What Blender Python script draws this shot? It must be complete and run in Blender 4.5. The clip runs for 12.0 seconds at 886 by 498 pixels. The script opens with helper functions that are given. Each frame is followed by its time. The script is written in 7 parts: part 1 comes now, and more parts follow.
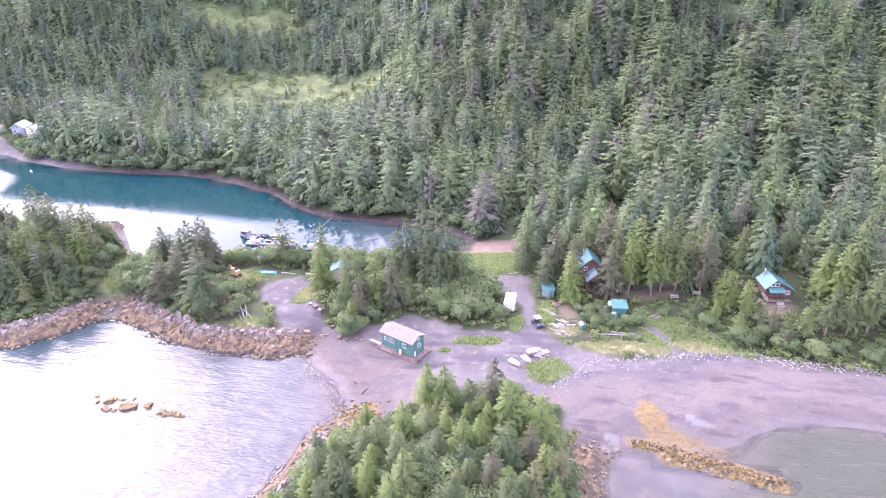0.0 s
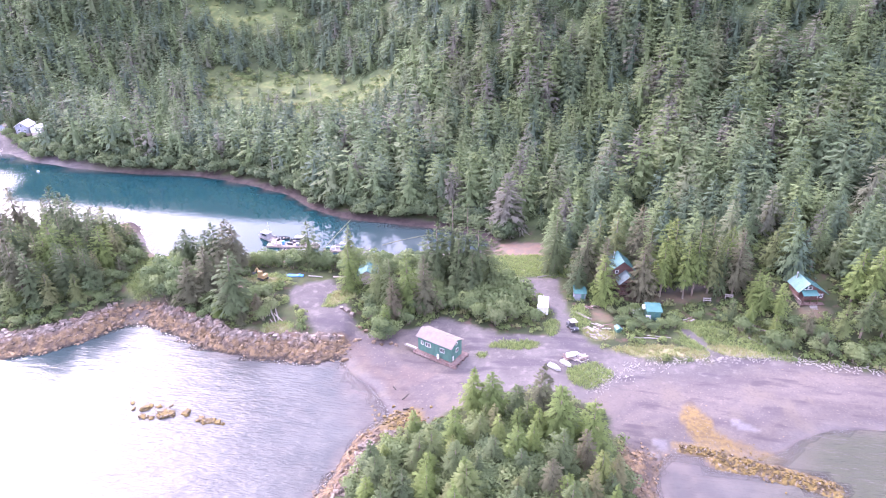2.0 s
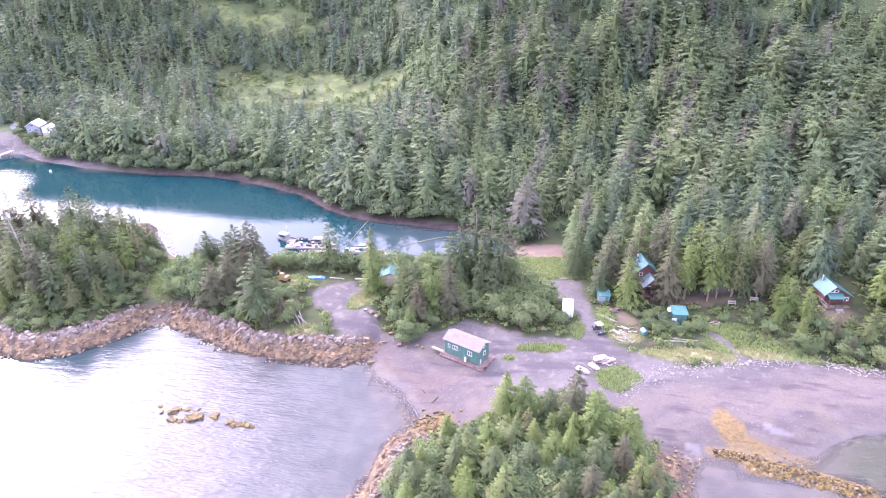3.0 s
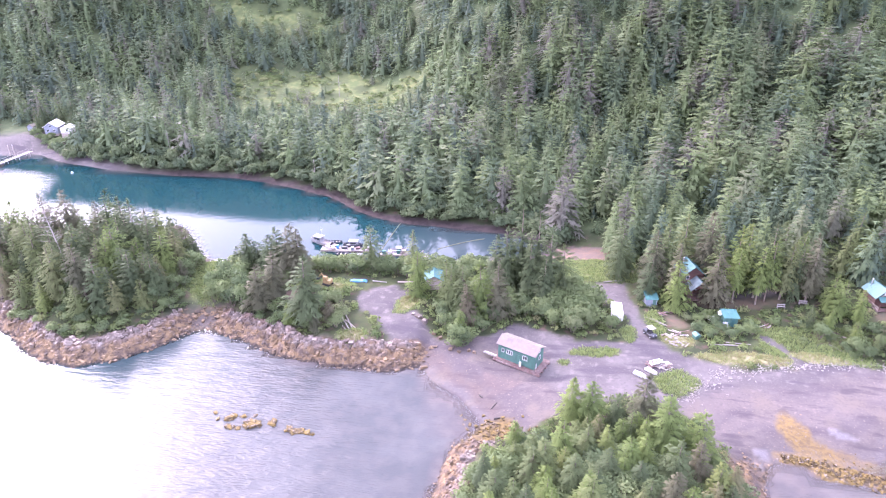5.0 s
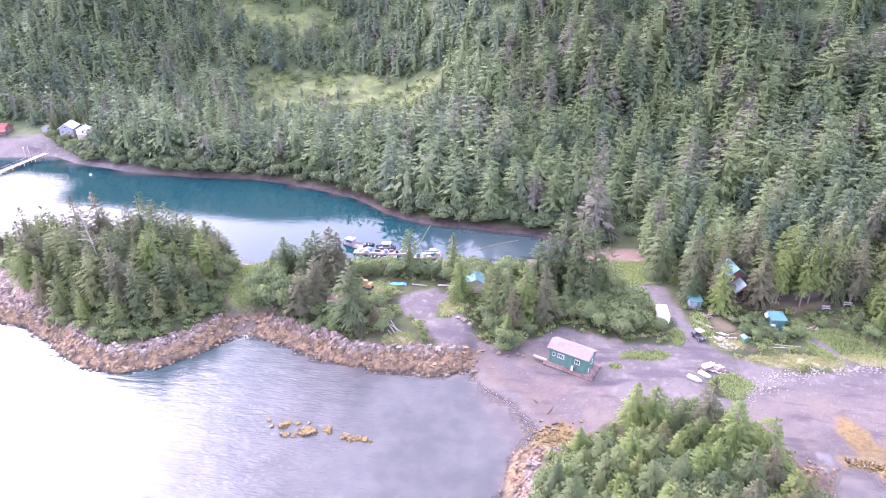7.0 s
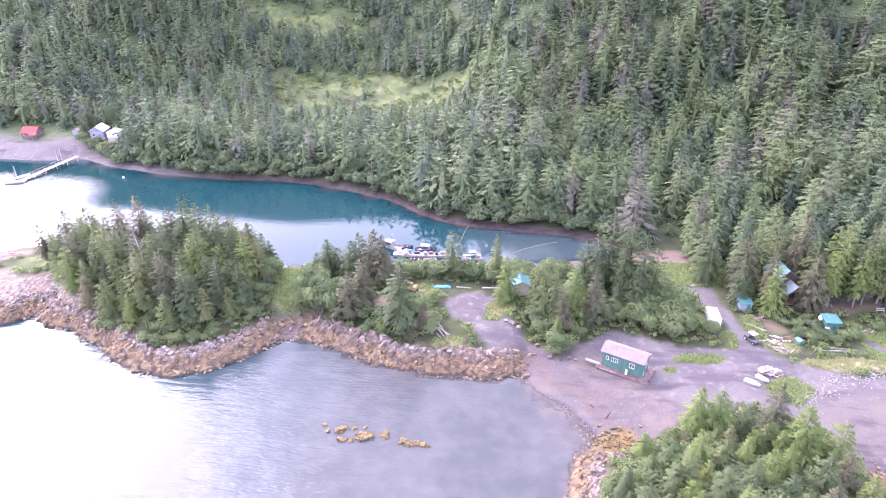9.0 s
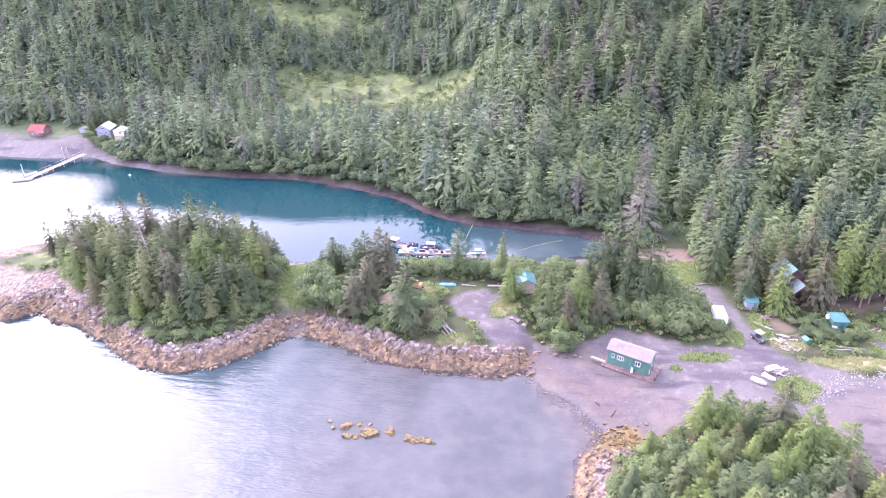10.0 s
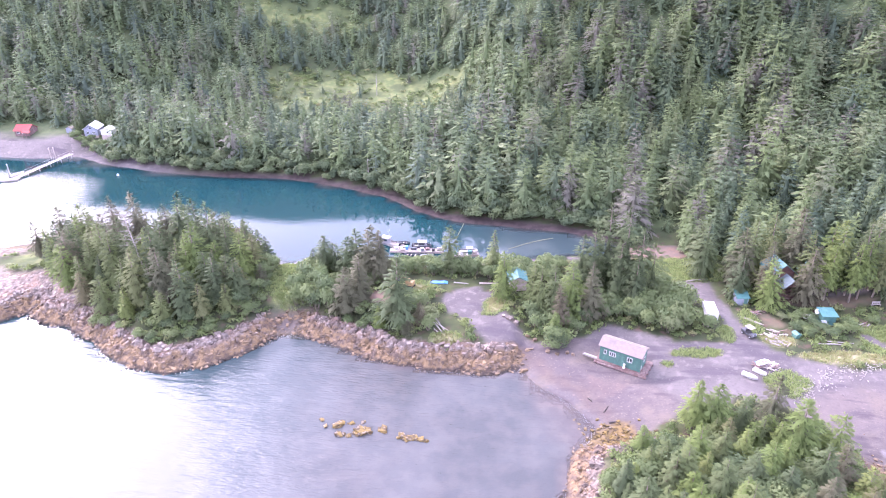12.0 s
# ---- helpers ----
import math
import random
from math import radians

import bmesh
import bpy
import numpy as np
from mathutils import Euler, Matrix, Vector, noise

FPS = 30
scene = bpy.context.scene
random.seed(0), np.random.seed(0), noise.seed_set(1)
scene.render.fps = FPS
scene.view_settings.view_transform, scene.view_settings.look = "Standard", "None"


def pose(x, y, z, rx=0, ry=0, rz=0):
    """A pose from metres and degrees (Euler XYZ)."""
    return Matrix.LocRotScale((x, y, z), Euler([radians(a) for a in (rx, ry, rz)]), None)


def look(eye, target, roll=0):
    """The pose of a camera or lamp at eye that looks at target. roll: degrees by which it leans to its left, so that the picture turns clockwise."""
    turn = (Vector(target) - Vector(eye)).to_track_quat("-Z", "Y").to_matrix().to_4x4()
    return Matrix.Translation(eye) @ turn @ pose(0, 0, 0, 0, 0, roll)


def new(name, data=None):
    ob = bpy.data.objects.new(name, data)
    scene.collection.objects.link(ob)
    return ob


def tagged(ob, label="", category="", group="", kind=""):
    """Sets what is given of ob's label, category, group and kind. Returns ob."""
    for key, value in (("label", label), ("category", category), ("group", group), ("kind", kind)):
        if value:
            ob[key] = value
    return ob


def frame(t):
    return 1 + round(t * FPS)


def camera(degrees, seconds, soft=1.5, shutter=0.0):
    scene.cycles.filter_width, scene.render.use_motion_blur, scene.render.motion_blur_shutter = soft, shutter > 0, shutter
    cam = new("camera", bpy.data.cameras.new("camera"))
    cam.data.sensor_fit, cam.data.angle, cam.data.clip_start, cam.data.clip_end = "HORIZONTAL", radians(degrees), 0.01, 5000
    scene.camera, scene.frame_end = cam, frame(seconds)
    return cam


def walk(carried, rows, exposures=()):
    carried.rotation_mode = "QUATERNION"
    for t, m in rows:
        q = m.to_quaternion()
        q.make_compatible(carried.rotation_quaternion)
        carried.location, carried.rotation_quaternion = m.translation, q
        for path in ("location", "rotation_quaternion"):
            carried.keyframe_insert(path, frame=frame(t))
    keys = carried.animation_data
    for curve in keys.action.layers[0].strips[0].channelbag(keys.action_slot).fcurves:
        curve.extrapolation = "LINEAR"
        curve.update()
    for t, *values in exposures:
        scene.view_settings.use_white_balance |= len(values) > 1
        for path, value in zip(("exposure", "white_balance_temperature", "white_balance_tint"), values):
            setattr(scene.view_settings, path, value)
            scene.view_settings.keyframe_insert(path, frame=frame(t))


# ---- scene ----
cam = camera(70.9, 12.0, soft=1.05)
# seconds, place in metres, turn in degrees
ROWS = [
    (0.0, -0.078, 2.254, 69.896, 63.637, 1.052, 9.619),
    (0.5, -2.130, 2.219, 69.971, 63.570, 0.886, 8.967),
    (1.0, -4.390, 2.166, 70.137, 63.553, 0.743, 8.567),
    (1.5, -6.799, 2.082, 70.291, 63.523, 0.642, 8.573),
    (2.0, -9.365, 2.013, 70.474, 63.496, 0.569, 8.594),
    (2.5, -12.020, 1.941, 70.736, 63.466, 0.478, 8.525),
    (3.0, -14.723, 1.870, 70.820, 63.448, 0.397, 8.510),
    (5.0, -25.808, 1.629, 70.997, 63.424, 0.174, 7.978),
    (5.5, -28.534, 1.696, 71.057, 63.383, 0.141, 7.827),
    (6.0, -31.141, 1.695, 71.082, 63.371, 0.147, 7.670),
    (6.5, -33.761, 1.695, 71.184, 63.337, 0.128, 7.471),
    (7.0, -36.310, 1.655, 71.196, 63.347, 0.091, 7.270),
    (9.0, -44.135, 1.701, 71.362, 63.317, 0.609, 7.906),
    (9.5, -44.320, 1.566, 71.181, 63.283, 0.666, 8.033),
    (10.0, -44.270, 1.515, 70.942, 63.304, 0.668, 8.356),
    (10.5, -44.231, 1.545, 70.727, 63.328, 0.605, 8.486),
    (11.0, -44.266, 1.514, 70.577, 63.336, 0.550, 8.281),
    (11.5, -44.417, 1.462, 70.494, 63.325, 0.523, 7.860),
    (12.0, -44.510, 1.462, 70.412, 63.298, 0.568, 7.434),
]
walk(cam, [(t, pose(x, y, z, rx, ry, rz)) for t, x, y, z, rx, ry, rz in ROWS], [(0.0, 2.13, 5870, 42), (12.0, 2.13, 5870, 42)])

# ---- world, sun, exposure ----
SUN_AZ, SUN_EL = 58.0, 36.0          # degrees to the left of +y, and above the horizon
world = bpy.data.worlds.new("overcast_sky")
scene.world = world
world.use_nodes = True
wn, wl = world.node_tree.nodes, world.node_tree.links
sky = wn.new("ShaderNodeTexSky")
sky.sky_type = 'NISHITA'
sky.sun_disc = False
sky.sun_elevation = radians(SUN_EL)
sky.sun_rotation = radians(-SUN_AZ)
sky.dust_density = 4.0
clear = wn["Background"]
clear.inputs["Strength"].default_value = 0.12
wl.new(sky.outputs[0], clear.inputs["Color"])
# thin broken cloud over the whole sky
where = wn.new("ShaderNodeTexCoord")
cloud = wn.new("ShaderNodeTexNoise")
cloud.inputs["Scale"].default_value, cloud.inputs["Detail"].default_value = 2.2, 5
wl.new(where.outputs["Generated"], cloud.inputs["Vector"])
cloud_ramp = wn.new("ShaderNodeValToRGB")
cloud_ramp.color_ramp.elements[0].position, cloud_ramp.color_ramp.elements[0].color = 0.35, (0.80, 0.85, 0.95, 1)
cloud_ramp.color_ramp.elements[1].position, cloud_ramp.color_ramp.elements[1].color = 0.65, (1.0, 1.02, 1.08, 1)
wl.new(cloud.outputs["Fac"], cloud_ramp.inputs["Fac"])
cover = wn.new("ShaderNodeBackground")
cover.inputs["Strength"].default_value = 1.15
wl.new(cloud_ramp.outputs[0], cover.inputs["Color"])
both = wn.new("ShaderNodeAddShader")
wl.new(clear.outputs[0], both.inputs[0])
wl.new(cover.outputs[0], both.inputs[1])
wl.new(both.outputs[0], wn["World Output"].inputs["Surface"])

sun_dir = Vector((-math.sin(radians(SUN_AZ)) * math.cos(radians(SUN_EL)), math.cos(radians(SUN_AZ)) * math.cos(radians(SUN_EL)), math.sin(radians(SUN_EL))))
sun = new("sun", bpy.data.lights.new("sun", "SUN"))
sun.data.energy = 2.0
sun.data.angle = radians(42)
sun.data.color = (1.0, 0.97, 0.93)
sun.matrix_world = look(sun_dir * 300, (0, 0, 0))


# ---- small tools ----
def smooth(a, b, v):
    t = np.clip((v - a) / (b - a), 0, 1)
    return t * t * (3 - 2 * t)


def vnoise(x, y, seed=0):
    """Value noise on a unit lattice, 0 to 1."""
    x, y = np.asarray(x, float), np.asarray(y, float)
    xi, yi = np.floor(x).astype(np.int64), np.floor(y).astype(np.int64)
    fx, fy = x - xi, y - yi
    fx, fy = fx * fx * (3 - 2 * fx), fy * fy * (3 - 2 * fy)

    def h(i, j):
        n = (i * 374761393 + j * 668265263 + seed * 974711) & 0x7fffffff
        n = ((n ^ (n >> 13)) * 1274126177) & 0x7fffffff
        return ((n ^ (n >> 16)) & 0xffff) / 65535.0
    return (h(xi, yi) * (1 - fx) + h(xi + 1, yi) * fx) * (1 - fy) + (h(xi, yi + 1) * (1 - fx) + h(xi + 1, yi + 1) * fx) * fy


def fbm(x, y, seed=0, octaves=4):
    s, a, f = 0, 0.5, 1.0
    for o in range(octaves):
        s = s + a * vnoise(np.asarray(x) * f, np.asarray(y) * f, seed + o * 17)
        a, f = a * 0.5, f * 2.03
    return s * 2 - 0.97


def edge_distance(x, y, poly, closed=True):
    """Distance to a polygon's outline, positive inside."""
    x, y = np.asarray(x, float), np.asarray(y, float)
    best, inside = np.full(x.shape, 1e9), np.zeros(x.shape, bool)
    n = len(poly)
    for i in range(n if closed else n - 1):
        (ax, ay), (bx, by) = poly[i], poly[(i + 1) % n]
        dx, dy = bx - ax, by - ay
        t = np.clip(((x - ax) * dx + (y - ay) * dy) / (dx * dx + dy * dy + 1e-12), 0, 1)
        best = np.minimum(best, (x - ax - t * dx) ** 2 + (y - ay - t * dy) ** 2)
        if closed and ay != by:
            cross = ((ay > y) != (by > y)) & (x < ax + (y - ay) / (by - ay) * dx)
            inside ^= cross
    d = np.sqrt(best)
    return np.where(inside, d, -d) if closed else d


def fast_mesh(name, verts, quads=None, tris=None, mat=None, attrs=None, normals=None, flat=False):
    """A mesh from arrays: (n, 3) corners, (m, 4) quads and (k, 3) triangles, with soft normals or flat faces where asked."""
    me = bpy.data.meshes.new(name)
    quads = np.zeros((0, 4), np.int32) if quads is None else np.asarray(quads, np.int32)
    tris = np.zeros((0, 3), np.int32) if tris is None else np.asarray(tris, np.int32)
    me.vertices.add(len(verts))
    me.vertices.foreach_set("co", np.asarray(verts, np.float32).ravel())
    me.loops.add(quads.size + tris.size)
    me.loops.foreach_set("vertex_index", np.concatenate([quads.ravel(), tris.ravel()]).astype(np.int32))
    me.polygons.add(len(quads) + len(tris))
    starts = np.concatenate([np.arange(len(quads)) * 4, quads.size + np.arange(len(tris)) * 3]).astype(np.int32)
    me.polygons.foreach_set("loop_start", starts)
    for key, val in (attrs or {}).items():
        a = me.attributes.new(key, 'FLOAT', 'POINT')
        a.data.foreach_set("value", np.asarray(val, np.float32))
    if mat:
        me.materials.append(mat)
    me.update(calc_edges=True)
    me.validate()
    if flat:
        me.polygons.foreach_set("use_smooth", np.zeros(len(me.polygons), bool))
    if normals is not None:
        me.polygons.foreach_set("use_smooth", np.ones(len(me.polygons), bool))
        me.normals_split_custom_set_from_vertices(np.asarray(normals, np.float32))
    return me


def soft_normals(V, centre, lift, keep):
    """Turns each triangle to face out of its crown, and gives normals between its own and the crown's round surface."""
    tri = V.reshape(-1, 3, 3)
    mid = tri.mean(1)
    out = (mid - centre(mid)) + np.array([0, 0, 1e-6])
    out /= np.linalg.norm(out, axis=1)[:, None]
    out[:, 2] += lift
    out /= np.linalg.norm(out, axis=1)[:, None]
    own = np.cross(tri[:, 1] - tri[:, 0], tri[:, 2] - tri[:, 0])
    own /= np.linalg.norm(own, axis=1)[:, None] + 1e-12
    flip = (own * out).sum(1) < 0
    tri = np.where(flip[:, None, None], tri[:, ::-1], tri)
    own = np.where(flip[:, None], -own, own)
    nrm = out * (1 - keep) + own * keep
    nrm /= np.linalg.norm(nrm, axis=1)[:, None] + 1e-12
    return tri.reshape(-1, 3), np.repeat(nrm, 3, axis=0)


def part(name, source, material, parent, label=""):
    """Links a bmesh or a mesh as one object under a thing or a part."""
    if isinstance(source, bmesh.types.BMesh):
        me = bpy.data.meshes.new(name)
        source.normal_update()
        source.to_mesh(me)
        source.free()
        me.materials.append(material)
    else:
        me = source
    ob = new(name, me)
    ob.parent = parent
    if label:
        ob["label"] = label
    return ob


def thing(name, m, label, category, group="", kind=""):
    ob = new(name)
    ob.empty_display_size = 0.3
    ob.matrix_basis = m
    return tagged(ob, label, category, group, kind)


def bm_new():
    return bmesh.new()


def box(bm, x0, x1, y0, y1, z0, z1, m=None, bevel=0.0):
    vs = [bm.verts.new((m @ Vector(c)) if m else c) for c in
          ((x0, y0, z0), (x1, y0, z0), (x1, y1, z0), (x0, y1, z0), (x0, y0, z1), (x1, y0, z1), (x1, y1, z1), (x0, y1, z1))]
    fs = [bm.faces.new([vs[i] for i in f]) for f in ((0, 3, 2, 1), (4, 5, 6, 7), (0, 1, 5, 4), (1, 2, 6, 5), (2, 3, 7, 6), (3, 0, 4, 7))]
    if bevel:
        edges = list({e for f in fs for e in f.edges})
        bmesh.ops.bevel(bm, geom=edges, offset=bevel, segments=1, affect='EDGES')
    return bm


def prism(bm, outline, y0, y1):
    """An outline of (x, z) pushed along y."""
    a = [bm.verts.new((x, y0, z)) for x, z in outline]
    b = [bm.verts.new((x, y1, z)) for x, z in outline]
    n = len(a)
    bm.faces.new(a)
    bm.faces.new(b[::-1])
    for i in range(n):
        bm.faces.new((a[i], b[i], b[(i + 1) % n], a[(i + 1) % n]))
    bmesh.ops.recalc_face_normals(bm, faces=bm.faces)
    return bm


def tube(bm, p, q, r0, r1=None, seg=8, wobble=0.0, rings=1):
    """A round bar from p to q, tapered, with capped ends."""
    r1 = r0 if r1 is None else r1
    p, q = Vector(p), Vector(q)
    turn = (q - p).to_track_quat("Z", "Y")
    loops = []
    for k in range(rings + 1):
        f = k / rings
        c = p.lerp(q, f) + (Vector((random.uniform(-1, 1), random.uniform(-1, 1), 0)) * wobble if 0 < k < rings else Vector())
        r = r0 + (r1 - r0) * f
        loops.append([bm.verts.new(c + turn @ Vector((r * math.cos(2 * math.pi * i / seg), r * math.sin(2 * math.pi * i / seg), 0))) for i in range(seg)])
    for a, b in zip(loops, loops[1:]):
        for i in range(seg):
            bm.faces.new((a[i], a[(i + 1) % seg], b[(i + 1) % seg], b[i]))
    bm.faces.new(loops[0][::-1])
    bm.faces.new(loops[-1])
    return bm


# ---- materials ----
def material(name, colour, rough=0.8, metal=0.0, vary=0.25, scale=3.0, fine=30.0, bump=0.2, second=None, second_scale=0.6, second_amount=0.5, spec=0.4, stretch=(1, 1, 1)):
    """A surface with colour variation at two scales, a second stain colour and a fine relief."""
    m = bpy.data.materials.new(name)
    m.use_nodes = True
    nt = m.node_tree
    n, l = nt.nodes, nt.links
    b = n["Principled BSDF"]
    b.inputs["Roughness"].default_value = rough
    b.inputs["Metallic"].default_value = metal
    b.inputs["Specular IOR Level"].default_value = spec
    co = n.new("ShaderNodeTexCoord")
    mp = n.new("ShaderNodeMapping")
    mp.inputs["Scale"].default_value = stretch
    l.new(co.outputs["Object"], mp.inputs["Vector"])
    big, small = n.new("ShaderNodeTexNoise"), n.new("ShaderNodeTexNoise")
    big.inputs["Scale"].default_value, small.inputs["Scale"].default_value = second_scale, scale
    small.inputs["Detail"].default_value = 6
    for t in (big, small):
        l.new(mp.outputs[0], t.inputs["Vector"])
    ramp = n.new("ShaderNodeValToRGB")
    ramp.color_ramp.elements[0].position, ramp.color_ramp.elements[1].position = 0.45, 0.68
    l.new(big.outputs["Fac"], ramp.inputs["Fac"])
    amount = n.new("ShaderNodeMath")
    amount.operation = 'MULTIPLY'
    amount.inputs[1].default_value = second_amount
    l.new(ramp.outputs["Color"], amount.inputs[0])
    mix = n.new("ShaderNodeMix")
    mix.data_type = 'RGBA'
    mix.inputs["A"].default_value = (*colour, 1)
    mix.inputs["B"].default_value = (*(second or [c * 0.6 for c in colour]), 1)
    l.new(amount.outputs[0], mix.inputs["Factor"])
    hsv = n.new("ShaderNodeHueSaturation")
    rng = n.new("ShaderNodeMapRange")
    rng.inputs["To Min"].default_value, rng.inputs["To Max"].default_value = 1 - vary, 1 + vary
    rng.inputs["From Min"].default_value, rng.inputs["From Max"].default_value = 0.3, 0.7
    l.new(small.outputs["Fac"], rng.inputs["Value"])
    l.new(rng.outputs[0], hsv.inputs["Value"])
    l.new(mix.outputs["Result"], hsv.inputs["Color"])
    l.new(hsv.outputs[0], b.inputs["Base Color"])
    if bump:
        grain = n.new("ShaderNodeTexNoise")
        grain.inputs["Scale"].default_value = fine
        l.new(mp.outputs[0], grain.inputs["Vector"])
        bp = n.new("ShaderNodeBump")
        bp.inputs["Strength"].default_value = bump
        bp.inputs["Distance"].default_value = 0.05
        l.new(grain.outputs["Fac"], bp.inputs["Height"])
        l.new(bp.outputs[0], b.inputs["Normal"])
    return m


def foliage(name, dark, light, brown, attribute=False, brown_share=0.12, island=0.25, spread_=(0.68, 1.3)):
    """Needles or leaves: a tint for each tree, crown shade put into the colour under lighter tips, a little light
    through the leaf.
    """
    m = bpy.data.materials.new(name)
    m.use_nodes = True
    nt = m.node_tree
    n, l = nt.nodes, nt.links
    b = n["Principled BSDF"]
    b.inputs["Roughness"].default_value = 0.65
    b.inputs["Specular IOR Level"].default_value = 0.25
    ramp = n.new("ShaderNodeValToRGB")
    e = ramp.color_ramp.elements
    e[0].position, e[0].color = 0.0, (*dark, 1)
    e[1].position, e[1].color = 1.0, (*brown, 1)
    mid = e.new(0.85 - brown_share)
    mid.color = (*light, 1)
    end = e.new(1.0 - brown_share * 0.6)
    end.color = (*[(a + c) / 2 for a, c in zip(light, brown)], 1)
    if attribute:
        src = n.new("ShaderNodeAttribute")
        src.attribute_name = "tint"
        l.new(src.outputs["Fac"], ramp.inputs["Fac"])
    else:
        src = n.new("ShaderNodeObjectInfo")
        l.new(src.outputs["Random"], ramp.inputs["Fac"])
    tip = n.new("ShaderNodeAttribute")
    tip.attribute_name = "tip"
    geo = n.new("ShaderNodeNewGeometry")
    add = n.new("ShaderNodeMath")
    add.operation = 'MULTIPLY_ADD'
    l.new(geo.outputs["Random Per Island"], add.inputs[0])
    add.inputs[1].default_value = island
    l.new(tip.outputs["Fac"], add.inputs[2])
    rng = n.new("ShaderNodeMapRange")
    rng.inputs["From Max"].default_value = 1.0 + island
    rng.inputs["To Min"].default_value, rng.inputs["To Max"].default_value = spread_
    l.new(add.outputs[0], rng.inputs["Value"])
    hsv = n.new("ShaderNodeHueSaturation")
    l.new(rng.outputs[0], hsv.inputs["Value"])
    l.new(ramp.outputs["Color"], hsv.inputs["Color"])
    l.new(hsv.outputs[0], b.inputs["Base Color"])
    tr = n.new("ShaderNodeBsdfTranslucent")
    l.new(hsv.outputs[0], tr.inputs["Color"])
    mx = n.new("ShaderNodeMixShader")
    mx.inputs["Fac"].default_value = 0.52
    l.new(b.outputs[0], mx.inputs[1])
    l.new(tr.outputs[0], mx.inputs[2])
    l.new(mx.outputs[0], n["Material Output"].inputs["Surface"])
    return m


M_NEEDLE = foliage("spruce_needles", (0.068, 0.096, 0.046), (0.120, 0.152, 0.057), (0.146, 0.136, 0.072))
# paler and bluer than the near needles: some haze is in this colour
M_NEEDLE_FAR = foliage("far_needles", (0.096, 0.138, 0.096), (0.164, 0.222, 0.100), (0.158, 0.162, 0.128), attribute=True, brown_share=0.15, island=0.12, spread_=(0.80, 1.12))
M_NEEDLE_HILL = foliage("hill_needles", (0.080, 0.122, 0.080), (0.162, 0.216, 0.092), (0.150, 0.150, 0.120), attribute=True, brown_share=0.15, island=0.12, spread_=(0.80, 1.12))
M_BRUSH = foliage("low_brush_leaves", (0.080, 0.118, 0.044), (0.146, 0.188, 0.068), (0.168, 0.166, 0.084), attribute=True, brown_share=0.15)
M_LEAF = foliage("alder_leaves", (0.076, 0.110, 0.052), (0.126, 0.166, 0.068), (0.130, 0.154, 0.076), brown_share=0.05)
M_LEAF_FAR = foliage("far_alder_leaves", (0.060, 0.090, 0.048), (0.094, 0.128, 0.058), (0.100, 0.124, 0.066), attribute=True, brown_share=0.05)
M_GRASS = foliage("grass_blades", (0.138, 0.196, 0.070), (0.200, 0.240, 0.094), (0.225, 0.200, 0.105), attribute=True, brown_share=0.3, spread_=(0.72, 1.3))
M_BARK = material("spruce_bark", (0.132, 0.106, 0.086), 0.9, vary=0.3, scale=4, fine=20, bump=0.5, second=(0.185, 0.172, 0.145), stretch=(1, 1, 0.25))
M_SNAG = material("bleached_snag_wood", (0.21, 0.19, 0.17), 0.85, vary=0.2, scale=6, bump=0.4, stretch=(1, 1, 0.2))
M_TEAL = material("teal_metal_roof", (0.026, 0.096, 0.090), 0.55, vary=0.14, scale=1.5, second=(0.042, 0.112, 0.106), second_amount=0.6, bump=0.03, spec=0.5)
M_GREENWALL = material("green_painted_board", (0.044, 0.108, 0.086), 0.75, vary=0.18, scale=2, second=(0.062, 0.122, 0.102), bump=0.15, stretch=(1, 1, 0.3))
M_ROOFPINK = material("weathered_tin_roof", (0.112, 0.091, 0.089), 0.75, vary=0.2, scale=1.2, second=(0.082, 0.066, 0.062), second_amount=0.5, bump=0.05)
M_ROOFBROWN = material("mossy_brown_roof", (0.145, 0.125, 0.106), 0.8, vary=0.2, scale=2)
# teal roof paled in its colour to stand for reflected sky
M_ROOFSHEEN = material("sky_sheen_metal_roof", (0.105, 0.135, 0.138), 0.5, vary=0.12, scale=1.5, second=(0.075, 0.125, 0.120), second_amount=0.6, bump=0.03)
M_REDLOG = material("red_brown_logs", (0.072, 0.034, 0.028), 0.65, vary=0.25, scale=2, fine=12, second=(0.110, 0.060, 0.044), bump=0.3, stretch=(0.3, 0.3, 2))
M_REDROOF = material("red_metal_roof", (0.20, 0.028, 0.026), 0.85, vary=0.1, scale=1.5, bump=0.05)
M_WHITE = material("weathered_white_paint", (0.44, 0.44, 0.43), 0.6, vary=0.1, scale=2, second=(0.32, 0.31, 0.29), second_amount=0.6, second_scale=1.2, bump=0.05)
M_BOAT = material("weathered_aluminium_paint", (0.205, 0.205, 0.215), 0.55, vary=0.15, scale=2, second=(0.12, 0.12, 0.13), second_amount=0.6, second_scale=1.4, bump=0.05)
M_GREYWALL = material("blue_grey_siding", (0.172, 0.191, 0.224), 0.7, vary=0.12, scale=2, bump=0.1)
M_WOOD = material("weathered_planks", (0.264, 0.224, 0.198), 0.85, vary=0.25, scale=4, second=(0.185, 0.145, 0.125), bump=0.3, stretch=(0.3, 2, 2))
M_REDWOOD = material("rusty_red_timber", (0.105, 0.066, 0.060), 0.85, vary=0.3, scale=3, second=(0.185, 0.152, 0.140), second_scale=1.1, bump=0.3)
M_DRIFT = material("bleached_driftwood", (0.20, 0.185, 0.17), 0.85, vary=0.25, scale=4, second=(0.15, 0.135, 0.12), bump=0.3)
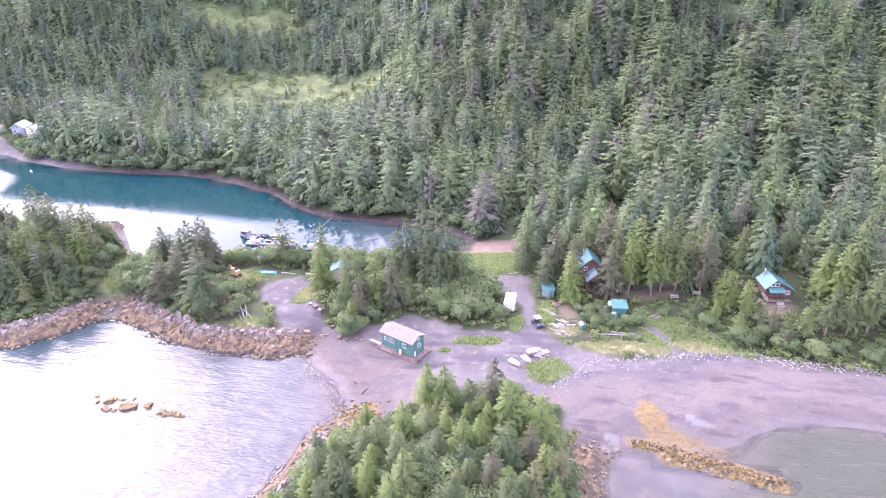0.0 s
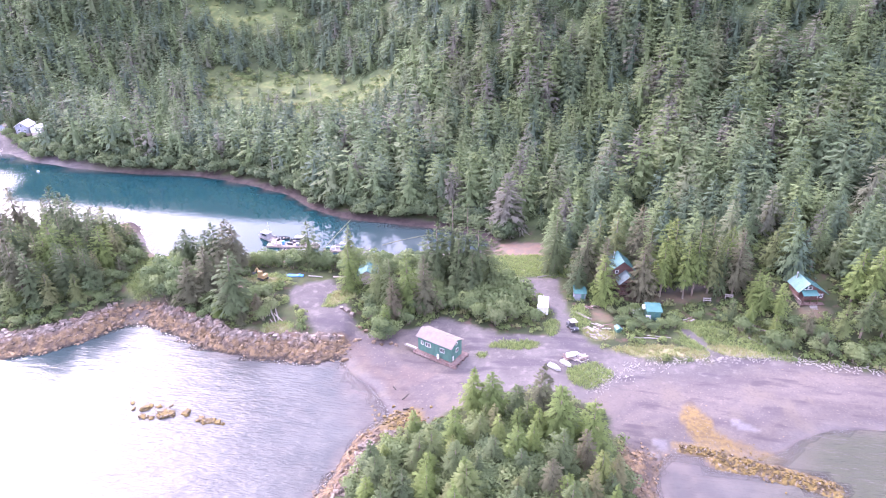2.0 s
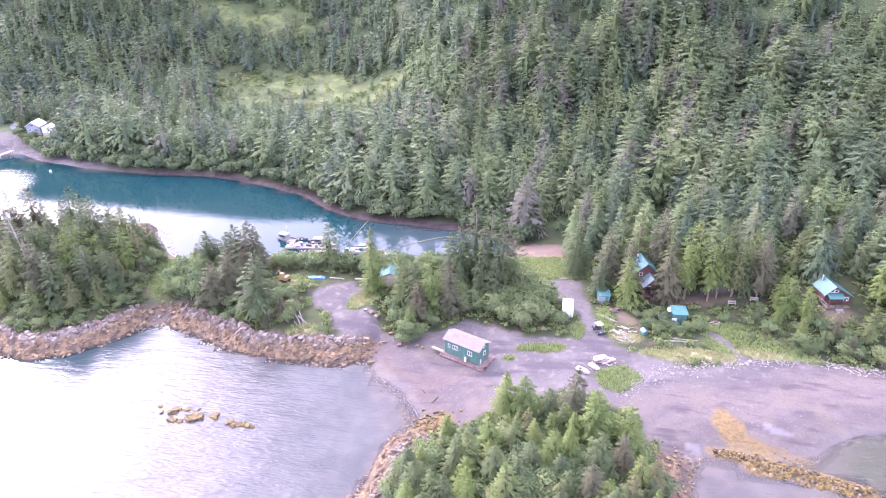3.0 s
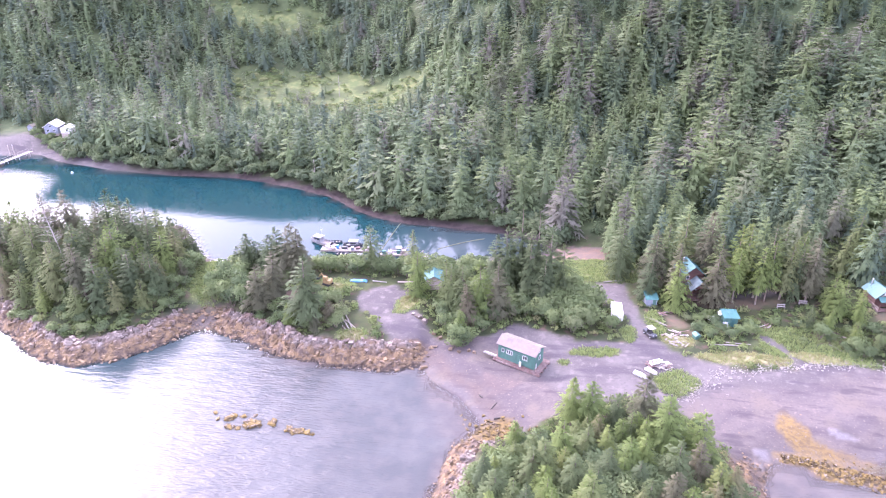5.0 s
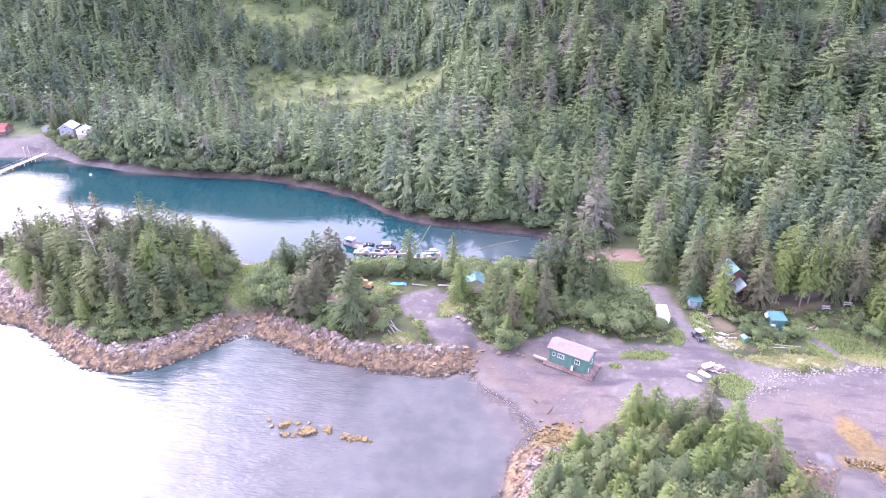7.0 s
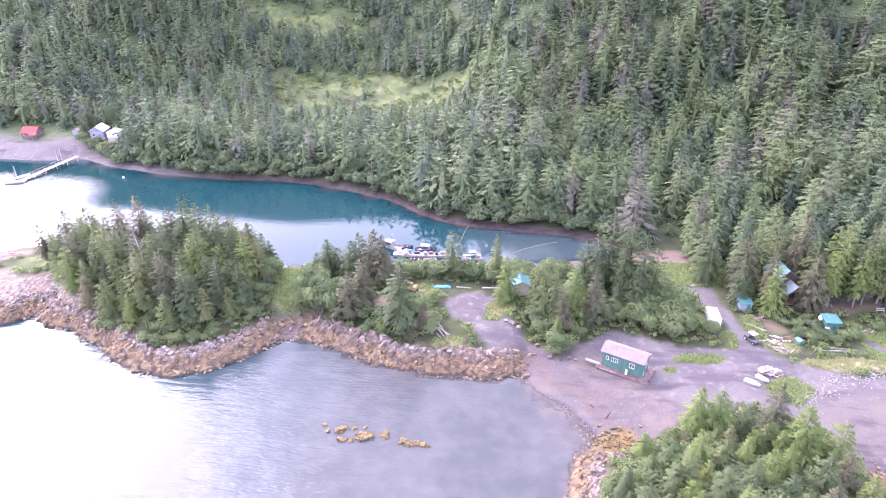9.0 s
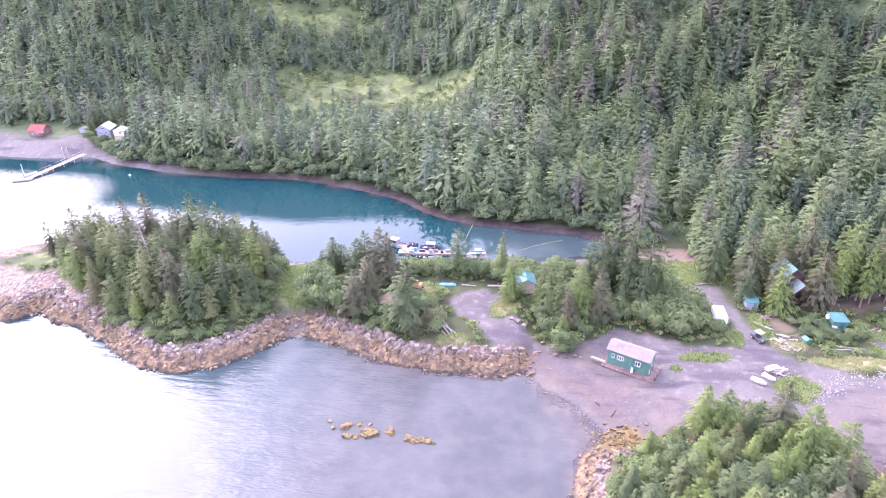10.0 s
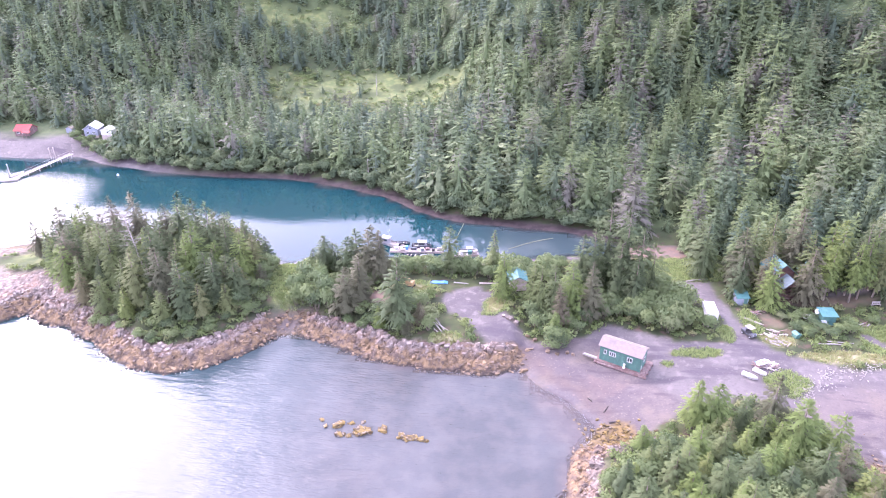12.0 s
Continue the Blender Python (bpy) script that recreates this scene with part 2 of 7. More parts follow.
M_WETWOOD = material("dark_sodden_wood", (0.036, 0.029, 0.026), 0.7, vary=0.3, scale=4, bump=0.3)
M_BLACK = material("black_rubber", (0.025, 0.025, 0.027), 0.8, vary=0.2, scale=8)
M_METAL = material("grey_metal", (0.42, 0.43, 0.45), 0.45, 0.6, vary=0.1, scale=3, bump=0.05)
M_YELLOW = material("faded_orange_machine_paint", (0.220, 0.150, 0.066), 0.65, vary=0.25, scale=3, second=(0.14, 0.085, 0.045))
M_BLUE = material("blue_tarpaulin", (0.066, 0.211, 0.475), 0.5, vary=0.15, scale=3, fine=6, bump=0.5)
M_DARKHULL = material("dark_hull_paint", (0.05, 0.055, 0.065), 0.5, vary=0.15, scale=3)
M_FLOAT = material("grey_float_planks", (0.21, 0.19, 0.18), 0.8, vary=0.25, scale=2, second=(0.13, 0.112, 0.10), bump=0.2)
M_ROPE = material("mossy_floating_log", (0.135, 0.135, 0.075), 0.8, vary=0.3, scale=2)


def glass_material():
    m = bpy.data.materials.new("window_glass")
    m.use_nodes = True
    b = m.node_tree.nodes["Principled BSDF"]
    b.inputs["Base Color"].default_value = (0.02, 0.03, 0.035, 1)
    b.inputs["Roughness"].default_value = 0.05
    b.inputs["Specular IOR Level"].default_value = 0.8
    return m


M_GLASS = glass_material()


def mixed(nt, a, b, fac):
    mx = nt.nodes.new("ShaderNodeMix")
    mx.data_type = 'RGBA'
    for socket, val in (("A", a), ("B", b)):
        if isinstance(val, tuple):
            mx.inputs[socket].default_value = (*val, 1)
        else:
            nt.links.new(val, mx.inputs[socket])
    nt.links.new(fac, mx.inputs["Factor"])
    return mx.outputs["Result"]


def noise_fac(nt, scale, lo, hi, detail=4, stretch=None):
    co = nt.nodes.new("ShaderNodeNewGeometry")
    t = nt.nodes.new("ShaderNodeTexNoise")
    t.inputs["Scale"].default_value, t.inputs["Detail"].default_value = scale, detail
    if stretch:
        mp = nt.nodes.new("ShaderNodeMapping")
        mp.inputs["Scale"].default_value = stretch
        nt.links.new(co.outputs["Position"], mp.inputs["Vector"])
        nt.links.new(mp.outputs[0], t.inputs["Vector"])
    else:
        nt.links.new(co.outputs["Position"], t.inputs["Vector"])
    r = nt.nodes.new("ShaderNodeMapRange")
    r.interpolation_type = 'SMOOTHSTEP'
    r.inputs["From Min"].default_value, r.inputs["From Max"].default_value = lo, hi
    nt.links.new(t.outputs["Fac"], r.inputs["Value"])
    return r.outputs[0]


def height_fac(nt, lo, hi, wobble=0.0, scale=0.8):
    """0 below the height lo, 1 above hi, with a ragged edge."""
    co = nt.nodes.new("ShaderNodeNewGeometry")
    sp = nt.nodes.new("ShaderNodeSeparateXYZ")
    nt.links.new(co.outputs["Position"], sp.inputs[0])
    t = nt.nodes.new("ShaderNodeTexNoise")
    t.inputs["Scale"].default_value = scale
    nt.links.new(co.outputs["Position"], t.inputs["Vector"])
    ma = nt.nodes.new("ShaderNodeMath")
    ma.operation = 'MULTIPLY_ADD'
    nt.links.new(t.outputs["Fac"], ma.inputs[0])
    ma.inputs[1].default_value = wobble
    nt.links.new(sp.outputs["Z"], ma.inputs[2])
    r = nt.nodes.new("ShaderNodeMapRange")
    r.interpolation_type = 'SMOOTHSTEP'
    r.inputs["From Min"].default_value, r.inputs["From Max"].default_value = lo + wobble * 0.5, hi + wobble * 0.5
    nt.links.new(ma.outputs[0], r.inputs["Value"])
    return r.outputs[0]


def attr(nt, key):
    a = nt.nodes.new("ShaderNodeAttribute")
    a.attribute_name = key
    return a.outputs["Fac"]


def add_bump(nt, scale, strength, dist=0.1):
    b = nt.nodes["Principled BSDF"]
    co = nt.nodes.new("ShaderNodeNewGeometry")
    t = nt.nodes.new("ShaderNodeTexNoise")
    t.inputs["Scale"].default_value, t.inputs["Detail"].default_value = scale, 6
    nt.links.new(co.outputs["Position"], t.inputs["Vector"])
    bp = nt.nodes.new("ShaderNodeBump")
    bp.inputs["Strength"].default_value, bp.inputs["Distance"].default_value = strength, dist
    nt.links.new(t.outputs["Fac"], bp.inputs["Height"])
    nt.links.new(bp.outputs[0], b.inputs["Normal"])


def rock_colour(nt):
    """Pale rock over the tide line, rust and weed below it."""
    rock = mixed(nt, (0.152, 0.124, 0.102), (0.080, 0.065, 0.056), noise_fac(nt, 0.9, 0.38, 0.6, 6))
    rock = mixed(nt, rock, (0.128, 0.090, 0.070), noise_fac(nt, 0.35, 0.45, 0.65))
    weed = mixed(nt, (0.140, 0.096, 0.052), (0.066, 0.048, 0.036), noise_fac(nt, 0.8, 0.38, 0.66, 7))
    weed = mixed(nt, weed, (0.128, 0.098, 0.078), noise_fac(nt, 1.7, 0.60, 0.70))
    rock = mixed(nt, rock, (0.215, 0.188, 0.166), noise_fac(nt, 1.3, 0.55, 0.68))
    return mixed(nt, weed, rock, height_fac(nt, 1.9, 2.7, 1.6, 0.4))


def ground_material():
    m = bpy.data.materials.new("shore_and_forest_ground")
    m.use_nodes = True
    nt = m.node_tree
    b = nt.nodes["Principled BSDF"]
    b.inputs["Roughness"].default_value = 0.9
    b.inputs["Specular IOR Level"].default_value = 0.2
    floor = mixed(nt, (0.022, 0.030, 0.013), (0.040, 0.050, 0.019), noise_fac(nt, 0.25, 0.35, 0.65))
    floor = mixed(nt, floor, (0.055, 0.038, 0.028), noise_fac(nt, 0.6, 0.52, 0.72))
    green = mixed(nt, (0.055, 0.078, 0.026), (0.102, 0.114, 0.042), noise_fac(nt, 0.5, 0.35, 0.65, 8))
    green = mixed(nt, green, (0.038, 0.052, 0.019), noise_fac(nt, 0.12, 0.38, 0.6, 8))
    floor = mixed(nt, floor, mixed(nt, (0.040, 0.062, 0.026), (0.064, 0.088, 0.038), noise_fac(nt, 0.45, 0.35, 0.65, 8)), attr(nt, "brush"))
    col = mixed(nt, floor, green, attr(nt, "grass"))
    dry = mixed(nt, (0.180, 0.164, 0.096), (0.130, 0.140, 0.062), noise_fac(nt, 0.8, 0.4, 0.62))
    col = mixed(nt, col, dry, attr(nt, "dry"))
    gravel = mixed(nt, (0.087, 0.078, 0.075), (0.060, 0.053, 0.053), noise_fac(nt, 0.13, 0.35, 0.65, 6))
    gravel = mixed(nt, gravel, (0.106, 0.095, 0.089), noise_fac(nt, 0.6, 0.52, 0.7, 8))
    gravel = mixed(nt, gravel, (0.047, 0.041, 0.046), noise_fac(nt, 0.25, 0.50, 0.66, 7, (0.4, 1.6, 1)))
    gravel = mixed(nt, gravel, (0.112, 0.101, 0.095), noise_fac(nt, 4.0, 0.62, 0.72, 4))
    gravel = mixed(nt, gravel, (0.048, 0.042, 0.044), noise_fac(nt, 1.8, 0.48, 0.92, 10))
    gravel = mixed(nt, gravel, (0.046, 0.041, 0.046), attr(nt, "track"))
    col = mixed(nt, col, gravel, attr(nt, "gravel"))
    mud = mixed(nt, (0.135, 0.090, 0.066), (0.098, 0.074, 0.062), noise_fac(nt, 0.5, 0.35, 0.65))
    col = mixed(nt, col, mud, attr(nt, "mud"))
    col = mixed(nt, col, rock_colour(nt), attr(nt, "rock"))
    kelp = mixed(nt, (0.122, 0.086, 0.033), (0.084, 0.060, 0.031), noise_fac(nt, 1.6, 0.35, 0.65, 6))
    kelp = mixed(nt, kelp, (0.115, 0.100, 0.090), noise_fac(nt, 2.6, 0.62, 0.70))
    col = mixed(nt, col, mixed(nt, (0.042, 0.031, 0.029), (0.025, 0.019, 0.018), noise_fac(nt, 0.6, 0.4, 0.6)), attr(nt, "wrack"))
    shingle = mixed(nt, (0.056, 0.047, 0.049), (0.088, 0.073, 0.066), attr(nt, "tide"))
    shingle = mixed(nt, shingle, (0.130, 0.106, 0.086), noise_fac(nt, 3.0, 0.60, 0.70, 8))
    shingle = mixed(nt, shingle, (0.046, 0.038, 0.040), noise_fac(nt, 0.5, 0.54, 0.68, 8, (0.35, 1.6, 1)))
    shingle = mixed(nt, shingle, (0.092, 0.076, 0.062), noise_fac(nt, 0.16, 0.52, 0.70, 8))
    shingle = mixed(nt, shingle, (0.040, 0.034, 0.036), noise_fac(nt, 2.2, 0.48, 0.92, 10))
    band = nt.nodes.new("ShaderNodeMath")
    band.operation = 'MULTIPLY'
    nt.links.new(attr(nt, "beach"), band.inputs[0])
    band.inputs[1].default_value = 0.75
    col = mixed(nt, col, shingle, band.outputs[0])
    col = mixed(nt, col, kelp, attr(nt, "kelp"))
    wet = nt.nodes.new("ShaderNodeHueSaturation")
    damp = nt.nodes.new("ShaderNodeMapRange")
    damp.inputs["To Min"].default_value, damp.inputs["To Max"].default_value = 1.0, 0.8
    nt.links.new(attr(nt, "damp"), damp.inputs["Value"])
    nt.links.new(damp.outputs[0], wet.inputs["Value"])
    nt.links.new(col, wet.inputs["Color"])
    col = wet.outputs[0]
    deep = mixed(nt, (0.007, 0.034, 0.037), col, height_fac(nt, -3.2, -0.35, 0.3, 0.3))
    nt.links.new(deep, b.inputs["Base Color"])
    for socket, a, c in (("Roughness", 0.9, 0.3), ("Specular IOR Level", 0.2, 0.6)):
        r = nt.nodes.new("ShaderNodeMapRange")
        r.inputs["To Min"].default_value, r.inputs["To Max"].default_value = a, c
        nt.links.new(attr(nt, "pool"), r.inputs["Value"])
        nt.links.new(r.outputs[0], b.inputs[socket])
    add_bump(nt, 3.0, 0.5, 0.12)
    relief = nt.nodes.new("ShaderNodeTexVoronoi")
    relief.inputs["Scale"].default_value = 1.3
    place = nt.nodes.new("ShaderNodeNewGeometry")
    nt.links.new(place.outputs["Position"], relief.inputs["Vector"])
    amount = nt.nodes.new("ShaderNodeMath")
    amount.operation = 'MULTIPLY'
    nt.links.new(relief.outputs["Distance"], amount.inputs[0])
    nt.links.new(attr(nt, "rock"), amount.inputs[1])
    crag = nt.nodes.new("ShaderNodeBump")
    crag.invert = True
    crag.inputs["Strength"].default_value, crag.inputs["Distance"].default_value = 1.0, 0.5
    nt.links.new(amount.outputs[0], crag.inputs["Height"])
    nt.links.new(nt.nodes["Bump"].outputs[0], crag.inputs["Normal"])
    nt.links.new(crag.outputs[0], b.inputs["Normal"])
    return m


def rock_material():
    m = bpy.data.materials.new("shore_rock")
    m.use_nodes = True
    nt = m.node_tree
    b = nt.nodes["Principled BSDF"]
    b.inputs["Roughness"].default_value = 0.85
    info = nt.nodes.new("ShaderNodeObjectInfo")
    col = rock_colour(nt)
    isle = nt.nodes.new("ShaderNodeNewGeometry")
    hsv = nt.nodes.new("ShaderNodeHueSaturation")
    r = nt.nodes.new("ShaderNodeMapRange")
    r.inputs["To Min"].default_value, r.inputs["To Max"].default_value = 0.55, 1.3
    both_random = nt.nodes.new("ShaderNodeMath")
    both_random.operation = 'WRAP'
    both_random.inputs[1].default_value, both_random.inputs[2].default_value = 1.0, 0.0
    total = nt.nodes.new("ShaderNodeMath")
    nt.links.new(info.outputs["Random"], total.inputs[0])
    nt.links.new(isle.outputs["Random Per Island"], total.inputs[1])
    nt.links.new(total.outputs[0], both_random.inputs[0])
    nt.links.new(both_random.outputs[0], r.inputs["Value"])
    nt.links.new(r.outputs[0], hsv.inputs["Value"])
    nt.links.new(col, hsv.inputs["Color"])
    nt.links.new(hsv.outputs[0], b.inputs["Base Color"])
    add_bump(nt, 4.0, 0.6, 0.1)
    return m


def ledge_material():
    """Bedrock with dark cracks and pale worn faces."""
    m = bpy.data.materials.new("fractured_bedrock")
    m.use_nodes = True
    nt = m.node_tree
    b = nt.nodes["Principled BSDF"]
    b.inputs["Roughness"].default_value = 0.85
    b.inputs["Specular IOR Level"].default_value = 0.25
    col = mixed(nt, rock_colour(nt), (0.034, 0.027, 0.023), noise_fac(nt, 2.4, 0.60, 0.70, 8, (1.0, 0.45, 1.4)))
    col = mixed(nt, col, (0.040, 0.031, 0.025), noise_fac(nt, 0.55, 0.60, 0.74, 6))
    base = mixed(nt, (0.026, 0.021, 0.017), col, height_fac(nt, 0.05, 0.5, 0.35, 0.9))
    nt.links.new(base, b.inputs["Base Color"])
    add_bump(nt, 3.0, 0.9, 0.25)
    return m


def weed_rock_material():
    m = bpy.data.materials.new("weed_covered_rock")
    m.use_nodes = True
    nt = m.node_tree
    b = nt.nodes["Principled BSDF"]
    b.inputs["Roughness"].default_value = 0.85
    b.inputs["Specular IOR Level"].default_value = 0.2
    col = mixed(nt, (0.112, 0.080, 0.026), (0.048, 0.036, 0.021), noise_fac(nt, 1.5, 0.40, 0.62, 7))
    col = mixed(nt, col, (0.128, 0.108, 0.088), noise_fac(nt, 1.9, 0.56, 0.64, 5))
    nt.links.new(col, b.inputs["Base Color"])
    add_bump(nt, 5.0, 0.8, 0.12)
    return m


def water_material():
    """A clear rippled surface: mirror by Fresnel, the tinted bottom through it."""
    m = bpy.data.materials.new("sea_water")
    m.use_nodes = True
    nt = m.node_tree
    n, l = nt.nodes, nt.links
    n.remove(n["Principled BSDF"])
    geo = n.new("ShaderNodeNewGeometry")
    heights = []
    for scale, stretch, amount in ((1.25, (0.7, 2.0, 1), 1.3), (0.42, (0.6, 1.7, 1), 2.0)):
        mp = n.new("ShaderNodeMapping")
        mp.inputs["Scale"].default_value = stretch
        mp.inputs["Rotation"].default_value = (0, 0, radians(8))
        t = n.new("ShaderNodeTexNoise")
        t.inputs["Scale"].default_value, t.inputs["Detail"].default_value = scale, 5
        l.new(geo.outputs["Position"], mp.inputs["Vector"])
        l.new(mp.outputs[0], t.inputs["Vector"])
        mu = n.new("ShaderNodeMath")
        mu.operation = 'MULTIPLY'
        mu.inputs[1].default_value = amount
        l.new(t.outputs["Fac"], mu.inputs[0])
        heights.append(mu.outputs[0])
    add = n.new("ShaderNodeMath")
    l.new(heights[0], add.inputs[0])
    l.new(heights[1], add.inputs[1])
    calm = attr(nt, "ripple")
    mul = n.new("ShaderNodeMath")
    mul.operation = 'MULTIPLY'
    l.new(add.outputs[0], mul.inputs[0])
    l.new(calm, mul.inputs[1])
    # longer waves that run into the open cove
    mp = n.new("ShaderNodeMapping")
    mp.inputs["Scale"].default_value = (0.16, 0.85, 1)
    mp.inputs["Rotation"].default_value = (0, 0, radians(-6))
    swell = n.new("ShaderNodeTexNoise")
    swell.inputs["Scale"].default_value, swell.inputs["Detail"].default_value = 0.8, 2
    l.new(geo.outputs["Position"], mp.inputs["Vector"])
    l.new(mp.outputs[0], swell.inputs["Vector"])
    sw = n.new("ShaderNodeMath")
    sw.operation = 'MULTIPLY'
    l.new(swell.outputs["Fac"], sw.inputs[0])
    l.new(attr(nt, "swell"), sw.inputs[1])
    waves = n.new("ShaderNodeMath")
    l.new(mul.outputs[0], waves.inputs[0])
    l.new(sw.outputs[0], waves.inputs[1])
    bp = n.new("ShaderNodeBump")
    bp.inputs["Strength"].default_value, bp.inputs["Distance"].default_value = 1.0, 0.085
    l.new(waves.outputs[0], bp.inputs["Height"])
    lw = n.new("ShaderNodeLayerWeight")
    lw.inputs["Blend"].default_value = 0.5
    l.new(bp.outputs[0], lw.inputs["Normal"])
    pw = n.new("ShaderNodeMath")
    pw.operation = 'POWER'
    pw.inputs[1].default_value = 5.0
    l.new(lw.outputs["Facing"], pw.inputs[0])
    fr = n.new("ShaderNodeMath")
    fr.operation = 'MULTIPLY_ADD'
    fr.inputs[1].default_value, fr.inputs[2].default_value = 0.98, 0.021
    l.new(pw.outputs[0], fr.inputs[0])
    gl = n.new("ShaderNodeBsdfGlossy")
    gl.inputs["Roughness"].default_value = 0.012
    l.new(bp.outputs[0], gl.inputs["Normal"])
    tr = n.new("ShaderNodeBsdfTransparent")
    tr.inputs["Color"].default_value = (0.92, 0.95, 0.95, 1)
    silt_reflection = n.new("ShaderNodeBsdfDiffuse")
    open_bay = mixed(nt, (0.025, 0.037, 0.040), (0.042, 0.054, 0.056), noise_fac(nt, 0.11, 0.38, 0.66, 6))
    open_bay = mixed(nt, open_bay, (0.040, 0.044, 0.029), attr(nt, "cove"))
    bottom = mixed(nt, (0.060, 0.051, 0.049), (0.082, 0.068, 0.062), noise_fac(nt, 0.3, 0.4, 0.65, 8))
    l.new(mixed(nt, (0.004, 0.024, 0.028), mixed(nt, open_bay, bottom, attr(nt, "shallow")), attr(nt, "silt_reflection")), silt_reflection.inputs["Color"])
    l.new(bp.outputs[0], silt_reflection.inputs["Normal"])
    body = n.new("ShaderNodeMixShader")
    l.new(attr(nt, "murk"), body.inputs["Fac"])
    l.new(tr.outputs[0], body.inputs[1])
    l.new(silt_reflection.outputs[0], body.inputs[2])
    mx = n.new("ShaderNodeMixShader")
    l.new(fr.outputs[0], mx.inputs["Fac"])
    l.new(body.outputs[0], mx.inputs[1])
    l.new(gl.outputs[0], mx.inputs[2])
    l.new(mx.outputs[0], n["Material Output"].inputs["Surface"])
    return m


M_GROUND, M_ROCK, M_LEDGE, M_WEED, M_WATER = ground_material(), rock_material(), ledge_material(), weed_rock_material(), water_material()

# ---- the shape of the land ----
SOUTH_SHORE = [(-190, 112), (-178, 104), (-165, 100), (-152, 96), (-147, 101), (-140, 97), (-135, 97), (-126, 92.3), (-120, 88), (-114, 85.6), (-107, 84.6), (-101, 87.4), (-95.3, 92.8), (-91, 99), (-88, 100),
               (-84, 98), (-79, 97), (-74, 95.2), (-67, 92), (-59, 91.2), (-49, 92), (-43, 93.5), (-40, 89.5), (-35, 86), (-31, 81), (-30.5, 78), (-34, 74.5), (-36, 70), (-37, 64), (-38, 58), (-38, 42), (-28, 30)]
EAST_SHORE = [(-8, 28), (6, 40), (10, 55), (11, 67), (10, 71), (11.5, 75), (15, 78), (20, 78.5), (25, 77.5), (29, 79), (34, 83), (40, 86), (49, 87), (58, 86), (75, 83), (100, 72), (140, 40), (220, -60),
              (900, -500), (4200, -500), (4200, 4200), (-4200, 4200), (-4200, 200)]
NORTH_SHORE = [(-700, 170), (-330, 192), (-270, 199), (-237, 196), (-222, 195), (-213, 197), (-206, 200), (-189, 192), (-167, 187), (-143, 184), (-124, 185), (-109, 182), (-95, 177), (-84, 172), (-74, 163),
               (-65, 158), (-57, 156), (-46, 155), (-33, 153.5), (-25, 151), (-20.5, 148), (-19.5, 145)]
LAGOON_SHORE = [(-21, 142), (-24, 140.5), (-30, 140), (-37, 138), (-48, 135), (-61, 132), (-75, 130.5), (-89, 130), (-96, 129.5), (-101, 128), (-105, 131), (-111, 138), (-116, 144), (-120, 147), (-124, 145),
                (-135, 142), (-150, 139), (-165, 135), (-174, 130), (-183, 121)]
COAST = SOUTH_SHORE + EAST_SHORE + NORTH_SHORE + LAGOON_SHORE
YARD = [(-60, 113), (-53, 117.5), (-49, 115), (-46, 107), (-41, 101), (-31, 103), (-27, 107.5), (-20, 105.5), (-14, 103.2), (-4.5, 103.8), (-4, 112), (-7, 118), (-12, 121.5), (-11, 126), (-3, 126.5), (-2, 121),
        (-0.8, 112), (0.5, 106), (4, 101.5), (13, 98.3), (24, 99.5), (24, 103), (20.5, 108.5), (22, 109), (28, 101.5), (36, 102.5), (60, 100), (90, 97), (130, 80), (130, 40), (50, 60), (12, 60), (4, 84), (-5, 88), (-16, 84),
        (-22, 79), (-32, 72), (-40, 85), (-47, 92.5), (-52, 101), (-58, 107)]
HILL_X = [-700, -400, -250, -200, -128, -87, -52, -11, 20, 50, 77, 120, 300, 900]
HILL_Y = [260, 250, 236, 265, 288, 272, 222, 199, 194, 197, 186, 176, 165, 150]


REEF_LINES = [[(20.0, 76.3), (24, 76.0), (28, 75.2), (32, 74.2), (35, 73.2)], [(15.2, 78.7), (18, 78.4), (20.8, 77.7)]]


def rockiness(x, y):
    r = smooth(-40, -46, x) * smooth(135, 120, y)
    r = r * (1 - 0.8 * np.exp(-((x + 90) ** 2 + (y - 102) ** 2) / 16.0))
    r = np.maximum(r, smooth(-23, -27, x) * smooth(77.5, 73.5, y))
    r = np.maximum(r, 0.75 * smooth(1, 5, x) * smooth(79, 75, y) * smooth(16, 13, x))
    r = np.maximum(r, np.exp(-((x + 118) ** 2 + (y - 145) ** 2) / 30.0))
    return r


